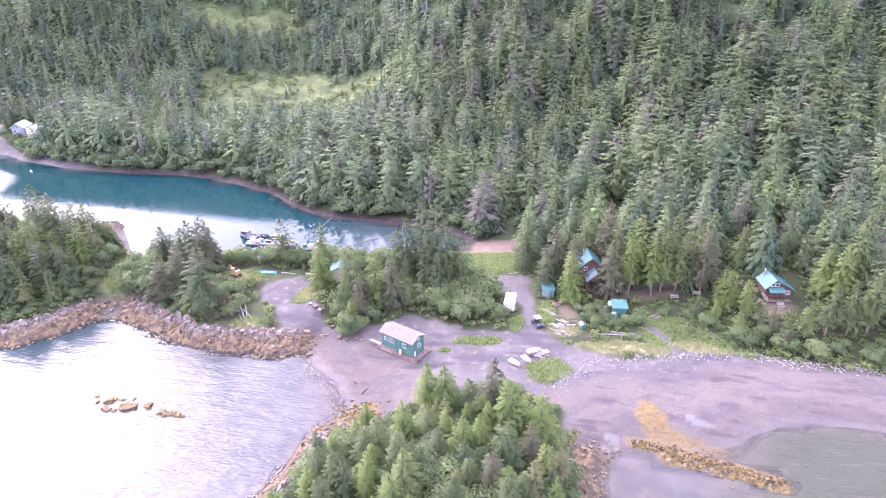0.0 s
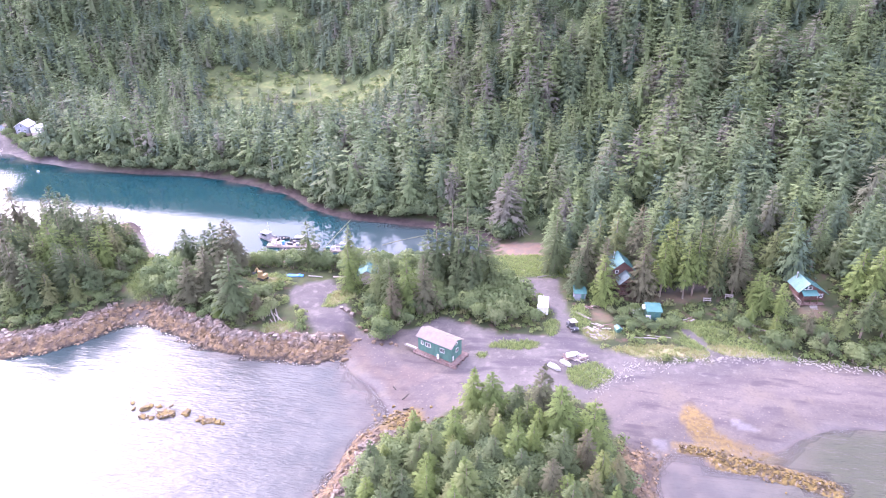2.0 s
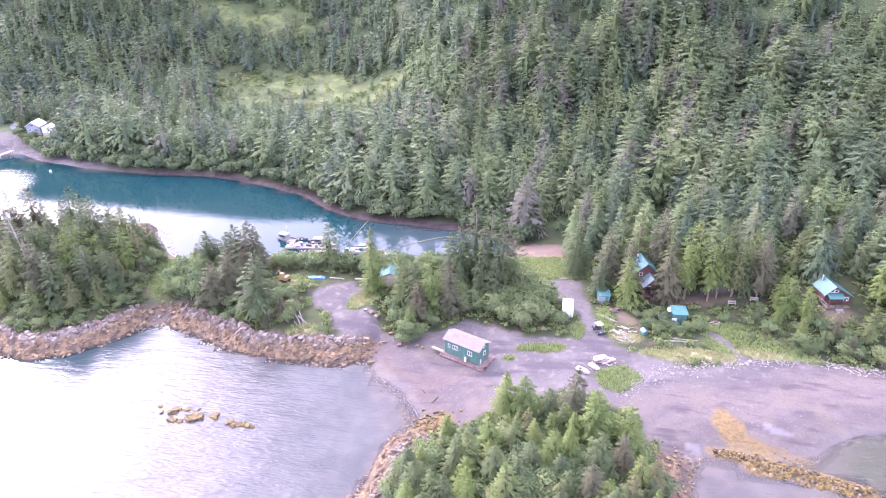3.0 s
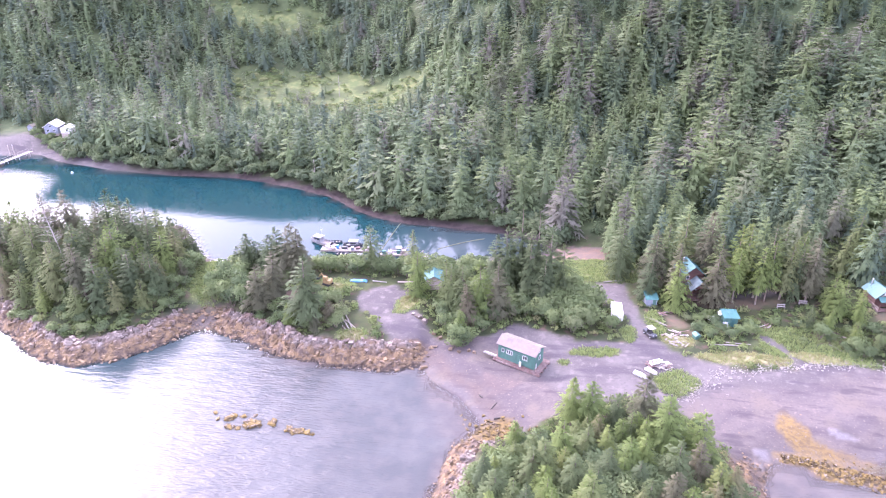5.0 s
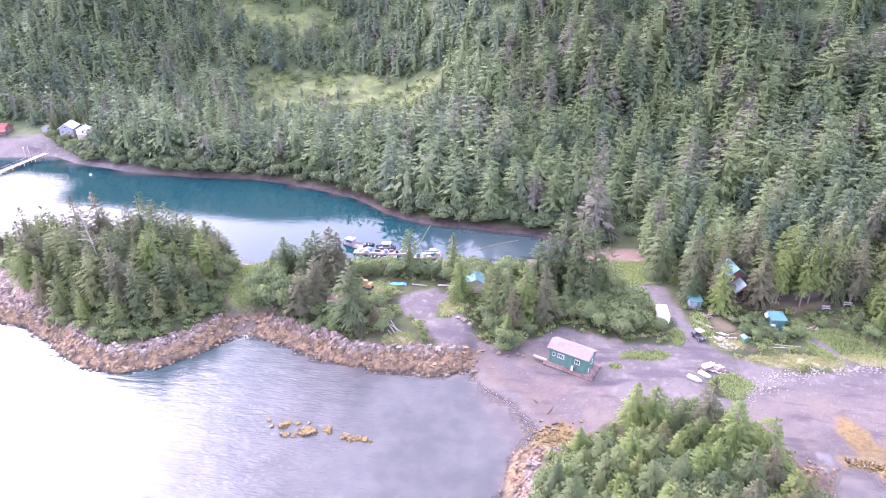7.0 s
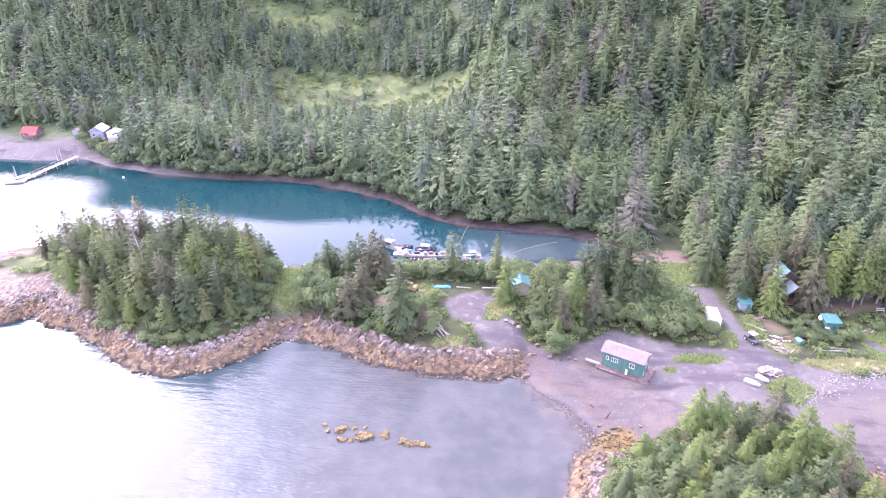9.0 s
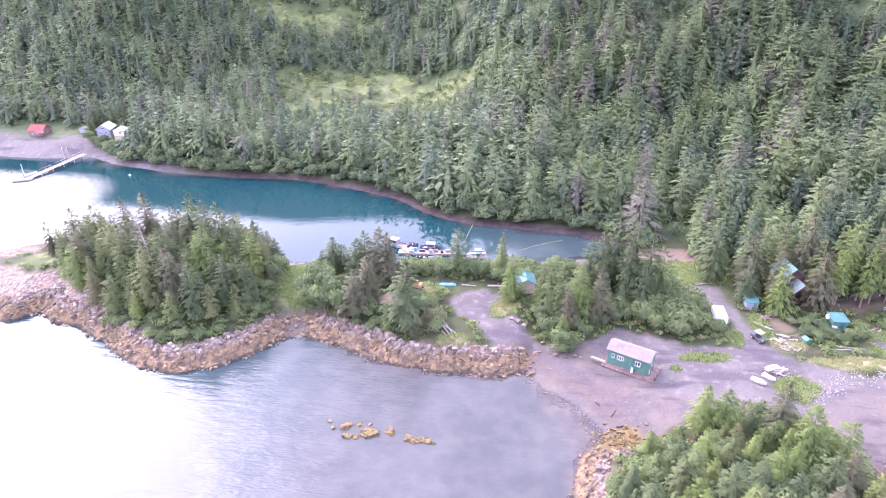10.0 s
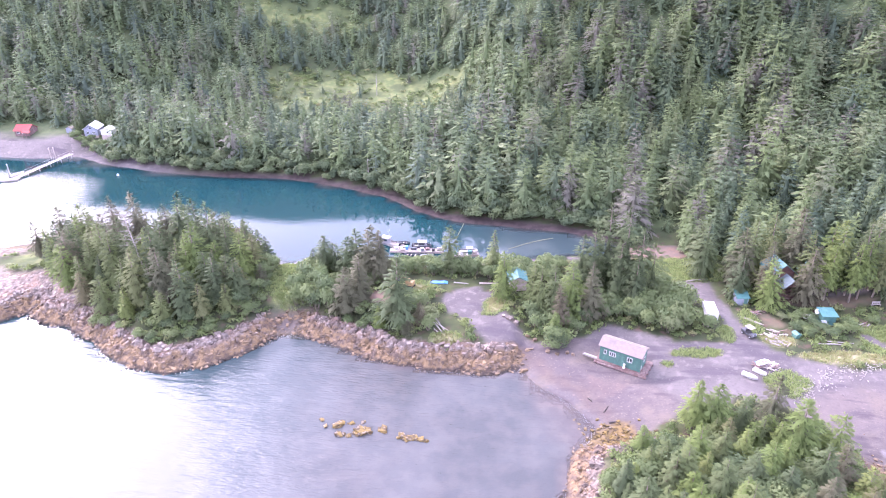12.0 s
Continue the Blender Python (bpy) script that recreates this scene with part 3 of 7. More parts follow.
def land(x, y):
    """Height of the ground, and the distance inland."""
    x, y = np.asarray(x, float), np.asarray(y, float)
    wob = 1.1 * fbm(x * 0.22, y * 0.22, 3) * np.clip(rockiness(x, y) + 0.25, 0, 1)
    sd = edge_distance(x, y, COAST) + wob
    rk = rockiness(x, y)
    north = smooth(150, 160, y + 0.28 * np.clip(x + 60, -200, 0))
    k = 13 * (1 - rk) * (1 - north) + 3.0 * rk + 7 * north * (1 - rk)
    top = 2.1 + 0.9 * rk
    h = top * (1 - np.exp(-np.maximum(sd, 0) / k))
    shoal = 1 - 0.75 * smooth(40, 30, x) * smooth(2, 8, x)
    under = np.maximum(-4.5, -shoal * (0.040 + 0.32 * rk + 0.22 * north + 0.16 * smooth(30, 42, x)) * np.maximum(-sd, 0) - shoal * 0.0035 * np.maximum(-sd, 0) ** 2)
    under = np.where(y > 125, np.maximum(-6.0, -0.45 * np.maximum(-sd, 0)), under)
    inland = smooth(2, 10, sd)
    h = h + inland * (3.2 * np.exp(-((x + 122) / 26) ** 2 - ((y - 110) / 13) ** 2) + 4.0 * np.exp(-((x + 13) / 15) ** 2 - ((y - 60) / 14) ** 2) + 1.2 * np.exp(-((x + 75) / 12) ** 2 - ((y - 112) / 8) ** 2))
    h = h + 0.12 * np.clip(y - 106, 0, 45) * smooth(18, 36, x) * inland + 0.10 * np.clip(y - 106, 0, 16) * smooth(34, 43, x) * inland + 0.05 * np.clip(y - 106, 0, 45) * smooth(5, 20, x) * inland
    h = h + 0.06 * np.maximum(0, y - 156) * inland
    t = (y - np.interp(x, HILL_X, HILL_Y)) / 12.0
    hill = 0.62 * 12.0 * np.where(t > 30, t, np.log1p(np.exp(np.minimum(t, 30))))
    crest = np.interp(x, [-250, -110, -20], [230, 300, 420])
    h = h + inland * crest * np.tanh(hill / crest) * smooth(120, 150, y)
    h = h + 0.5 * fbm(x * 0.9, y * 0.9, 7) * rk * smooth(0, 1.5, sd) + 0.12 * fbm(x * 0.35, y * 0.35, 11) * inland
    h = h - 0.5 * smooth(-0.15, 0.25, ellipse(x, y, -25.0, 95.2, 8.5, 5.2, -26))
    h = np.where(sd > 0, h, under)
    for line, a in zip(REEF_LINES, (0.55, 0.35)):
        d = edge_distance(x, y, line, closed=False) + 0.5 * fbm(x * 0.9, y * 0.9, 19)
        h = np.maximum(h, a * np.exp(-(d / 1.15) ** 2) - 0.12 + 0.12 * fbm(x * 1.5, y * 1.5, 29) - 0.5 * smooth(1.5, 3, d))
    return h, sd


def ellipse(x, y, cx, cy, a, b, turn=0.0):
    c, s = math.cos(radians(turn)), math.sin(radians(turn))
    u, v = (x - cx) * c + (y - cy) * s, -(x - cx) * s + (y - cy) * c
    return 1 - np.sqrt((u / a) ** 2 + (v / b) ** 2)


GRASS_PATCHES = [(-11, 99.9, 5.0, 1.5, 6), (2.2, 92.8, 4.2, 3.4, 40), (-66, 115.5, 5, 2.2, 10), (-48.5, 110.5, 2.4, 4.5, -20), (-57, 97.5, 3.0, 2.6, 0), (-4.2, 106.5, 1.6, 3.0, 0), (1.5, 111, 1.8, 5, 0), (-17, 96, 1.0, 0.7, 0)]
DRY_PATCHES = [(16, 101.4, 9.5, 2.0, 4), (29, 103.5, 6, 1.6, -8), (-48.5, 110.5, 2.0, 4.0, -20), (-57, 97.5, 2.6, 2.2, 0), (-66, 114.5, 4, 1.6, 10), (5, 105.5, 3.5, 2.0, 0)]


def zat(x, y):
    return float(land(np.array([x]), np.array([y]))[0][0])


def covers(x, y, h, sd):
    rk = rockiness(x, y)
    n = fbm(x * 0.45, y * 0.45, 5)
    gravel = smooth(-0.5, 0.6, edge_distance(x, y, YARD) + 1.3 * n)
    shore = smooth(3.0, 1.6, sd + 1.2 * n) * (1 - rk)
    shore = np.maximum(shore, smooth(13, 9, sd + 2 * n) * smooth(-204, -209, x) * smooth(150, 190, y))
    shore = np.maximum(shore, smooth(6, 4, sd + n) * smooth(-145, -175, x) * smooth(150, 180, y))
    gravel = np.maximum(gravel, shore * (1 - 0.45 * smooth(150, 160, y) * smooth(-170, -150, x)))
    gravel = np.maximum(gravel, np.exp(-((x + 90) ** 2 + (y - 102) ** 2) / 12.0))
    path = edge_distance(x, y, [(21.2, 108.5), (24, 105), (27.5, 101)], closed=False)
    gravel = np.maximum(gravel, smooth(1.0, 0.6, path))
    gravel = np.maximum(gravel, smooth(1, 0, np.abs(y - 121.5 - 0.06 * x) / 2.2) * smooth(8, 10, x) * smooth(36, 30, x))
    grass = np.zeros_like(x)
    for p in GRASS_PATCHES:
        grass = np.maximum(grass, smooth(-0.12, 0.15, ellipse(x, y, *p) + 0.28 * n))
    dry = np.zeros_like(x)
    for p in DRY_PATCHES:
        dry = np.maximum(dry, smooth(-0.1, 0.35, ellipse(x, y, *p) + 0.4 * n))
    gravel = gravel * (1 - grass) * (1 - dry)
    mead = smooth(0.0, 0.25, ellipse(x, y, -113, 264, 50, 23, -8) + 0.38 * fbm(x * 0.05, y * 0.05, 21) + 0.3 * fbm(x * 0.16, y * 0.16, 25))
    mead = np.maximum(mead, smooth(0.0, 0.25, ellipse(x, y, -155, 316, 42, 8.5, 0) + 0.5 * fbm(x * 0.05, y * 0.05, 23)))
    grass = np.maximum(grass, mead)
    grass = np.maximum(grass, smooth(18, 22, x) * smooth(41, 37, x) * smooth(101, 103, y) * smooth(115, 109, y))
    grass = np.maximum(grass, 0.9 * smooth(126.5, 128, y) * smooth(140, 137, y) * smooth(-22, -18, x) * smooth(3, -1, x))
    grass = np.maximum(grass, smooth(0.0, 0.3, ellipse(x, y, -97, 116, 4.5, 12, -12)))
    grass = np.maximum(grass, smooth(0.0, 0.3, ellipse(x, y, -92, 109, 4.0, 5.5, 20)))
    grass = np.maximum(grass, smooth(0.0, 0.3, ellipse(x, y, -158, 117, 9, 5, 20)))
    reach = 1 + 1.6 * smooth(-132, -142, x)
    rock = smooth(6.0, 3.4, sd / reach + 1.6 * n) * rk
    kelp = np.maximum(smooth(-0.1, 0.2, ellipse(x, y, 19.0, 83.2, 2.6, 4.6, 8) + 0.3 * n), smooth(-0.1, 0.25, ellipse(x, y, -28.3, 77.8, 4.6, 3.0, 40) + 0.35 * n))
    kelp = np.maximum(kelp, smooth(-0.1, 0.2, ellipse(x, y, 22.0, 80.0, 1.5, 3.6, 38) + 0.3 * n))
    kelp = np.maximum(kelp, smooth(-0.2, 0.4, ellipse(x, y, 26.5, 78.6, 4.2, 1.6, -20) + 0.7 * n) * 0.7)
    for line in REEF_LINES:
        kelp = np.maximum(kelp, smooth(1.3, 0.7, edge_distance(x, y, line, closed=False) + 0.8 * n))
    pool = np.zeros_like(x)
    for p in ((26.0, 84.0, 2.6, 1.0, -25), (12.3, 78.6, 1.3, 1.2, 50), (10.9, 75.9, 1.3, 0.7, 10)):
        pool = np.maximum(pool, smooth(0.0, 0.15, ellipse(x, y, *p) + 0.35 * n))
    pool = np.maximum(pool, 0.42 * smooth(3.2, 0.2, sd + 1.6 * n) * smooth(-0.25, 0.25, sd) * (1 - rk) * smooth(128, 124, y))
    track = np.zeros_like(x)
    for line in (((-46, 104), (-38, 99), (-26, 101.5), (-14, 102), (-5, 103), (1, 100), (10, 96.5)), ((-3, 104), (-2.5, 112), (-5, 118), (-8, 124)), ((-30, 93), (-18, 99.5), (-8, 97), (0, 100.5)), ((22.5, 107), (25.5, 103.2), (30, 99))):
        d = edge_distance(x, y, list(line), closed=False) + 0.25 * n
        track = np.maximum(track, np.exp(-((d - 0.85) / 0.32) ** 2))
    track = 0.55 * track * (0.6 + 0.6 * n)
    wrack = smooth(3.4, 2.0, sd + 0.8 * n) * smooth(135, 145, y) * smooth(-175, -140, x)
    flat = (1 - rk) * smooth(128, 120, y) * smooth(17, 13, sd + 2 * n) * gravel
    tide = np.clip(0.5 + 0.7 * fbm(sd * 1.5, 0.09 * x + 0.05 * y, 57) + 1.1 * fbm(sd * 0.5 + 0.6 * n, 0.05 * x + 0.02 * y, 51) + 0.25 * n, 0, 1)
    brush = smooth(6, 14, sd) * smooth(146, 160, y) * (0.65 + 0.5 * fbm(x * 0.12, y * 0.12, 71))
    mud = smooth(0, 0.25, ellipse(x, y, -11, 142, 10, 4.5, 0) + 0.3 * n) * 0.9
    mud = np.maximum(mud, 0.7 * smooth(0, 0.5, ellipse(x, y, -29, 89.5, 5.5, 3.2, 20) + 0.6 * n))
    mud = np.maximum(mud, 0.75 * smooth(-47, -43, x) * smooth(-26, -29, x) * smooth(0.6, 1.6, sd + n) * smooth(5.2, 3.2, sd + 2.2 * n) * smooth(110, 100, y))
    mud = np.maximum(mud, 0.9 * smooth(0, 0.4, ellipse(x, y, -71.5, 109, 3.6, 3.6, 0) + 0.5 * n))
    for p in ((18, 119.6, 15, 2.4, 3), (5.6, 112.4, 2.6, 3.2, 0), (33.5, 109, 3.4, 2.2, -20), (46, 115, 3.5, 2.0, 0), (8.0, 108.5, 2.0, 1.5, 0)):
        mud = np.maximum(mud, 0.5 * smooth(0, 0.5, ellipse(x, y, *p) + 0.8 * n))
    return dict(gravel=gravel, grass=grass, dry=dry, rock=rock, kelp=kelp, mud=mud, wrack=wrack, pool=pool, brush=np.clip(brush, 0, 1), track=np.clip(track, 0, 1), beach=flat, tide=tide, damp=smooth(7.5, 1.5, sd + 2.5 * n) * smooth(130, 120, y))


def spread(a, b, step, grow, far_a, far_b):
    """Even steps from a to b, then ever longer ones out to the ends."""
    mid = list(np.arange(a, b, step))
    lo, hi, s = [a], [b], step
    while lo[-1] > far_a:
        s *= grow
        lo.append(lo[-1] - s)
    s = step
    while hi[-1] < far_b:
        s *= grow
        hi.append(hi[-1] + s)
    return np.array(lo[:0:-1] + mid + hi)


def grid_faces(nx, ny):
    i, j = np.meshgrid(np.arange(nx - 1), np.arange(ny - 1))
    a = (j * nx + i).ravel()
    return np.stack([a, a + 1, a + nx + 1, a + nx], 1)


gx = np.concatenate([spread(-158, -62, 1.0, 1.06, -4100, -62)[:-1], np.arange(-62, 44, 0.72), spread(44, 66, 0.9, 1.06, 44, 4100)])
gx = np.unique(np.round(gx, 4))
gy = np.concatenate([spread(54, 72, 1.0, 1.06, -2600, 72)[:-1], np.arange(72, 128, 0.72), spread(128, 152, 0.9, 1.05, 128, 4100)])
gy = np.unique(np.round(gy, 4))
X, Y = np.meshgrid(gx, gy)
gh, gsd = land(X.ravel(), Y.ravel())
ground = new("ground", fast_mesh("ground", np.stack([X.ravel(), Y.ravel(), gh], 1), grid_faces(len(gx), len(gy)), mat=M_GROUND, attrs=covers(X.ravel(), Y.ravel(), gh, gsd)))
tagged(ground, "gravel beach, tidal rock, grass and forest floor", "ground", kind="structure")
ground.data.polygons.foreach_set("use_smooth", [True] * len(ground.data.polygons))

wx, wy = spread(-150, 66, 1.9, 1.12, -4100, 4100), spread(54, 150, 1.9, 1.12, -2600, 4100)
X, Y = np.meshgrid(wx, wy)
X, Y = X.ravel(), Y.ravel()
rip = 0.03 + 1.15 * smooth(130, 110, Y) * (0.3 + 0.7 * smooth(-100, -62, X)) + 0.9 * smooth(-170, -200, X) * smooth(190, 170, Y) + 1.6 * smooth(26, 36, X) * smooth(110, 100, Y)
depth = np.maximum(0, -land(X, Y)[0])
# body colour darkens west of x = -82, painting in the island's dark reflection
water = new("water", fast_mesh("water", np.stack([X, Y, 0 * X], 1), grid_faces(len(wx), len(wy)), mat=M_WATER, attrs=dict(ripple=rip, cove=smooth(18, 34, X) * smooth(110, 100, Y), swell=11.0 * smooth(27, 38, X) * smooth(110, 100, Y) + 0.8 * smooth(-30, -60, X) * smooth(110, 100, Y), silt_reflection=np.maximum(smooth(136, 118, Y) * (0.3 + 0.7 * smooth(-112, -82, X)), 0.85 * smooth(-72, -42, X)), shallow=smooth(130, 122, Y) * (0.2 + 0.8 * smooth(-88, -68, X)) * np.exp(-depth / (0.7 - 0.4 * smooth(24, 36, X))) * (1 - 0.45 * smooth(10, 34, X)), murk=smooth(0, np.where(Y > 125, 0.5, np.where(X < 5, 0.10, 0.04)), depth))))
tagged(water, "calm sea water of bay and lagoon with fine ripples", "water", kind="structure")

# ---- plants: shapes ----
def conifer(height, radius, seed, tiers, branches, tufts, size, bare=0.08, droop=0.4, ragged=0.3, taper=0.8, slim=0.42):
    """Corners, triangles and tip values of a spruce crown: tiers of drooping branches, each a flat spray of pointed tufts."""
    rng = np.random.default_rng(seed)
    V, T = [], []
    phase = rng.uniform(0, 6.28)
    lean = rng.uniform(-0.03, 0.03, 2) * height
    for w in range(tiers):
        u = min(max(bare + (1 - bare) * (w + rng.uniform(-0.35, 0.35)) / tiers, 0.02), 0.97)
        shape = (1 - u) ** taper * min(1.0, 0.6 + 2.2 * (u - bare)) + 0.035
        n = max(3, int(round(branches * (0.3 + 0.7 * (1 - u)))))
        for b in range(n):
            az = 2 * math.pi * (b + rng.uniform(-0.4, 0.4)) / n + w * 2.4
            z0 = (u + rng.uniform(-0.5, 0.5) * (1 - bare) / tiers) * height
            side = 1 + 0.16 * math.sin(az + phase) + 0.12 * math.sin(3 * az + 2.1 * phase + u * 9)
            L = radius * shape * side * rng.uniform(1 - ragged, 1 + ragged)
            if rng.random() < 0.05:
                L *= 0.5
            d, s_ = np.array([math.cos(az), math.sin(az), 0.0]), np.array([-math.sin(az), math.cos(az), 0.0])
            rise, fall = 0.55 * u - 0.02, droop * (1.2 - u) * rng.uniform(0.7, 1.3)
            m = max(2, int(round(tufts * (0.25 + 0.75 * min(1.0, shape)))))
            s = np.sqrt(rng.uniform(0.06, 1.0, m))
            s[0] = 0.97
            off = rng.uniform(-1, 1, m) * (0.34 - 0.24 * s) * L
            p = d * (L * s)[:, None] + s_ * off[:, None]
            p[:, 2] = z0 + L * (rise * s - fall * s * s) - 0.25 * np.abs(off) + rng.normal(0, 0.05, m) * size
            p[:, :2] += lean * (p[:, 2:] / height) ** 2
            ln = size * rng.uniform(0.6, 1.35, m) * (0.65 + 0.35 * min(1.0, shape * 1.6))
            turn = np.sign(off) * rng.uniform(0.1, 0.9, m)
            way = d * np.cos(turn)[:, None] + s_ * np.sin(turn)[:, None]
            across = s_ * np.cos(turn)[:, None] - d * np.sin(turn)[:, None]
            way[:, 2] += rise - 1.7 * fall * s + rng.uniform(-0.6, 0.1, m)
            across[:, 2] += rng.uniform(-0.55, 0.55, m)
            hw = (ln * slim * rng.uniform(0.7, 1.3, m))[:, None] * 0.5
            ln = ln[:, None]
            tri = np.stack([p - 0.3 * way * ln + across * hw, p + way * ln * 0.7, p - 0.3 * way * ln - across * hw], 1)
            V.append(tri.reshape(-1, 3))
            # tufts near the stem and low down are coloured darker, as crown shade
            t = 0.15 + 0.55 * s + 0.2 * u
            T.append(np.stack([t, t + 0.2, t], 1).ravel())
    for k in range(4):
        a = 1.6 * k + phase
        s_ = np.array([math.cos(a), math.sin(a), 0]) * (0.035 * radius + 0.03)
        top = np.array([*lean, 0.0])
        V.append(np.array([top + s_ + [0, 0, height * 0.92], top + [0, 0, height * rng.uniform(0.99, 1.03)], top - s_ + [0, 0, height * 0.92]]))
        T.append(np.array([0.7, 1.0, 0.8]))
    # an added cone inside the crown, coloured dark in place of inner shade
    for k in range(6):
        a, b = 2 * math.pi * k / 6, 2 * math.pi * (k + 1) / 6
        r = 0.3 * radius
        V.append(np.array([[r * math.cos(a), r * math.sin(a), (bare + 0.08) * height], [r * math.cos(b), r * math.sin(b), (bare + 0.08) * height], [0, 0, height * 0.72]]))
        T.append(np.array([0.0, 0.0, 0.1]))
    V, T = np.concatenate(V), np.clip(np.concatenate(T), 0, 1)
    V, N = soft_normals(V, lambda p: p * [0, 0, 1], 0.6, 0.09)
    return V, np.arange(len(V)).reshape(-1, 3), T, N


def leafy(radius, height, seed, sprays, size, low=0.0):
    """A broad-leaved crown: sprays of leaves over several overlapping lobes, open in places."""
    rng = np.random.default_rng(seed)
    V, T = [], []
    lobes = [(rng.uniform(-0.5, 0.5) * radius, rng.uniform(-0.5, 0.5) * radius, height * rng.uniform(0.35, 0.72), radius * rng.uniform(0.38, 0.62)) for _ in range(9)]
    for k in range(sprays):
        cx, cy, cz, r = lobes[rng.integers(len(lobes))]
        v = rng.normal(size=3)
        v /= np.linalg.norm(v)
        v[2] = abs(v[2]) * 1.0 if rng.random() < 0.75 else v[2]
        p = np.array([cx, cy, cz]) + v * r * rng.uniform(0.72, 1.08) * np.array([1, 1, height / radius * 0.42])
        p[2] = max(p[2], low + 0.1 + 0.3 * rng.random())
        a = v + rng.normal(size=3) * 0.55
        a /= np.linalg.norm(a)
        t = np.cross(a, rng.normal(size=3))
        t /= np.linalg.norm(t)
        b = np.cross(a, t)
        s = size * rng.uniform(0.6, 1.4)
        V += [p - t * s * 0.6 + b * s * 0.55, p + t * s * 0.85, p - t * s * 0.5 - b * s * 0.6 + a * s * 0.2]
        # the tip value grows with height, so low leaves come out darker
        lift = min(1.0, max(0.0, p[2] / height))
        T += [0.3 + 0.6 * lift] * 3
    V, N = soft_normals(np.array(V), lambda p: p * 0 + [0, 0, height * 0.3], 0.3, 0.45)
    return V, np.arange(len(V)).reshape(-1, 3), np.array(T), N


def trunk_mesh(height, radius, seed, mat, limbs=6):
    bm = bm_new()
    tube(bm, (0, 0, -0.4), (0, 0, height), radius, 0.02, 7, 0.04 * radius, 5)
    rng = random.Random(seed)
    for k in range(limbs):
        z = height * rng.uniform(0.08, 0.6)
        a = rng.uniform(0, 6.28)
        l = height * 0.09 * rng.uniform(0.5, 1.2)
        tube(bm, (0, 0, z), (l * math.cos(a), l * math.sin(a), z + l * 0.1), radius * 0.16, 0.01, 4)
    me = bpy.data.meshes.new("trunk")
    bm.normal_update()
    bm.to_mesh(me)
    bm.free()
    me.materials.append(mat)
    return me


# spruces of unit height 10 m, which each tree scales
SPRUCE = []
for s, (r, dr, rag, bare, taper) in enumerate(((2.2, 0.35, 0.25, 0.05, 0.8), (2.6, 0.45, 0.3, 0.04, 0.72), (2.0, 0.32, 0.25, 0.08, 0.9), (2.4, 0.5, 0.32, 0.1, 0.75), (2.8, 0.4, 0.3, 0.03, 0.66), (2.2, 0.45, 0.38, 0.2, 0.8), (2.4, 0.42, 0.35, 0.28, 0.72))):
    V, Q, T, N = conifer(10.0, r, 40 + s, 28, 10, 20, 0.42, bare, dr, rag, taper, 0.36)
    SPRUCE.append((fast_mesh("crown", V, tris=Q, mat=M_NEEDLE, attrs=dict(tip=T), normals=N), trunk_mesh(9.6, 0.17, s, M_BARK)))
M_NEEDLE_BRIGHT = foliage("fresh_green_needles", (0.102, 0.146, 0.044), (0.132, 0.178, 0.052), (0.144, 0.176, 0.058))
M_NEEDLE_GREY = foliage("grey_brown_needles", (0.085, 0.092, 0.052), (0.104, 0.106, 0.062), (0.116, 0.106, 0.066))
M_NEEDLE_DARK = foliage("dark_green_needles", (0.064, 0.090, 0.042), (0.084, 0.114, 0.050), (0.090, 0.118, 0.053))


def recoloured(me, mat):
    c = me.copy()
    c.materials.clear()
    c.materials.append(mat)
    return c


CROWNS = {"mixed": [s[0] for s in SPRUCE]}
for key, mat in (("bright", M_NEEDLE_BRIGHT), ("grey", M_NEEDLE_GREY), ("dark", M_NEEDLE_DARK)):
    CROWNS[key] = [recoloured(s[0], mat) for s in SPRUCE]
TREE_WORDS = {"mixed": "green spruce", "bright": "fresh yellow-green spruce", "grey": "thinning grey-brown spruce", "dark": "dark blue-green spruce"}
rng_t = random.Random(5)
tree_spots = []


def tree(x, y, h, kind="mixed", width=1.0, where="on the forest edge", group="", shape=None):
    k = (rng_t.choice((3, 5, 6)) if "cabin" in where else rng_t.randrange(6)) if shape is None else shape
    s = h / 10.0
    ws = s * width * (0.65 + 0.35 * min(1.0, 12.0 / max(h, 4))) * rng_t.uniform(0.9, 1.1)
    t = thing("tree", Matrix.Translation((x, y, zat(x, y) - 0.1)) @ pose(0, 0, 0, rng_t.uniform(-2, 2), rng_t.uniform(-2, 2), rng_t.uniform(0, 360)) @ Matrix.Diagonal((ws, ws, s, 1)), TREE_WORDS[kind] + " " + where, "tree", group)
    part("trunk", SPRUCE[k][1], None, t, "brown-grey bark")
    part("crown", CROWNS[kind][k], None, t)
    tree_spots.append((x, y))
    return t


def kind_of(rng):
    return rng.choices(["mixed", "bright", "grey", "dark"], [5, 1.2, 1.5, 2.3])[0]


def islet_kind(rng):
    return rng.choices(["mixed", "bright", "grey", "dark"], [5, 4, 1, 0.6])[0]


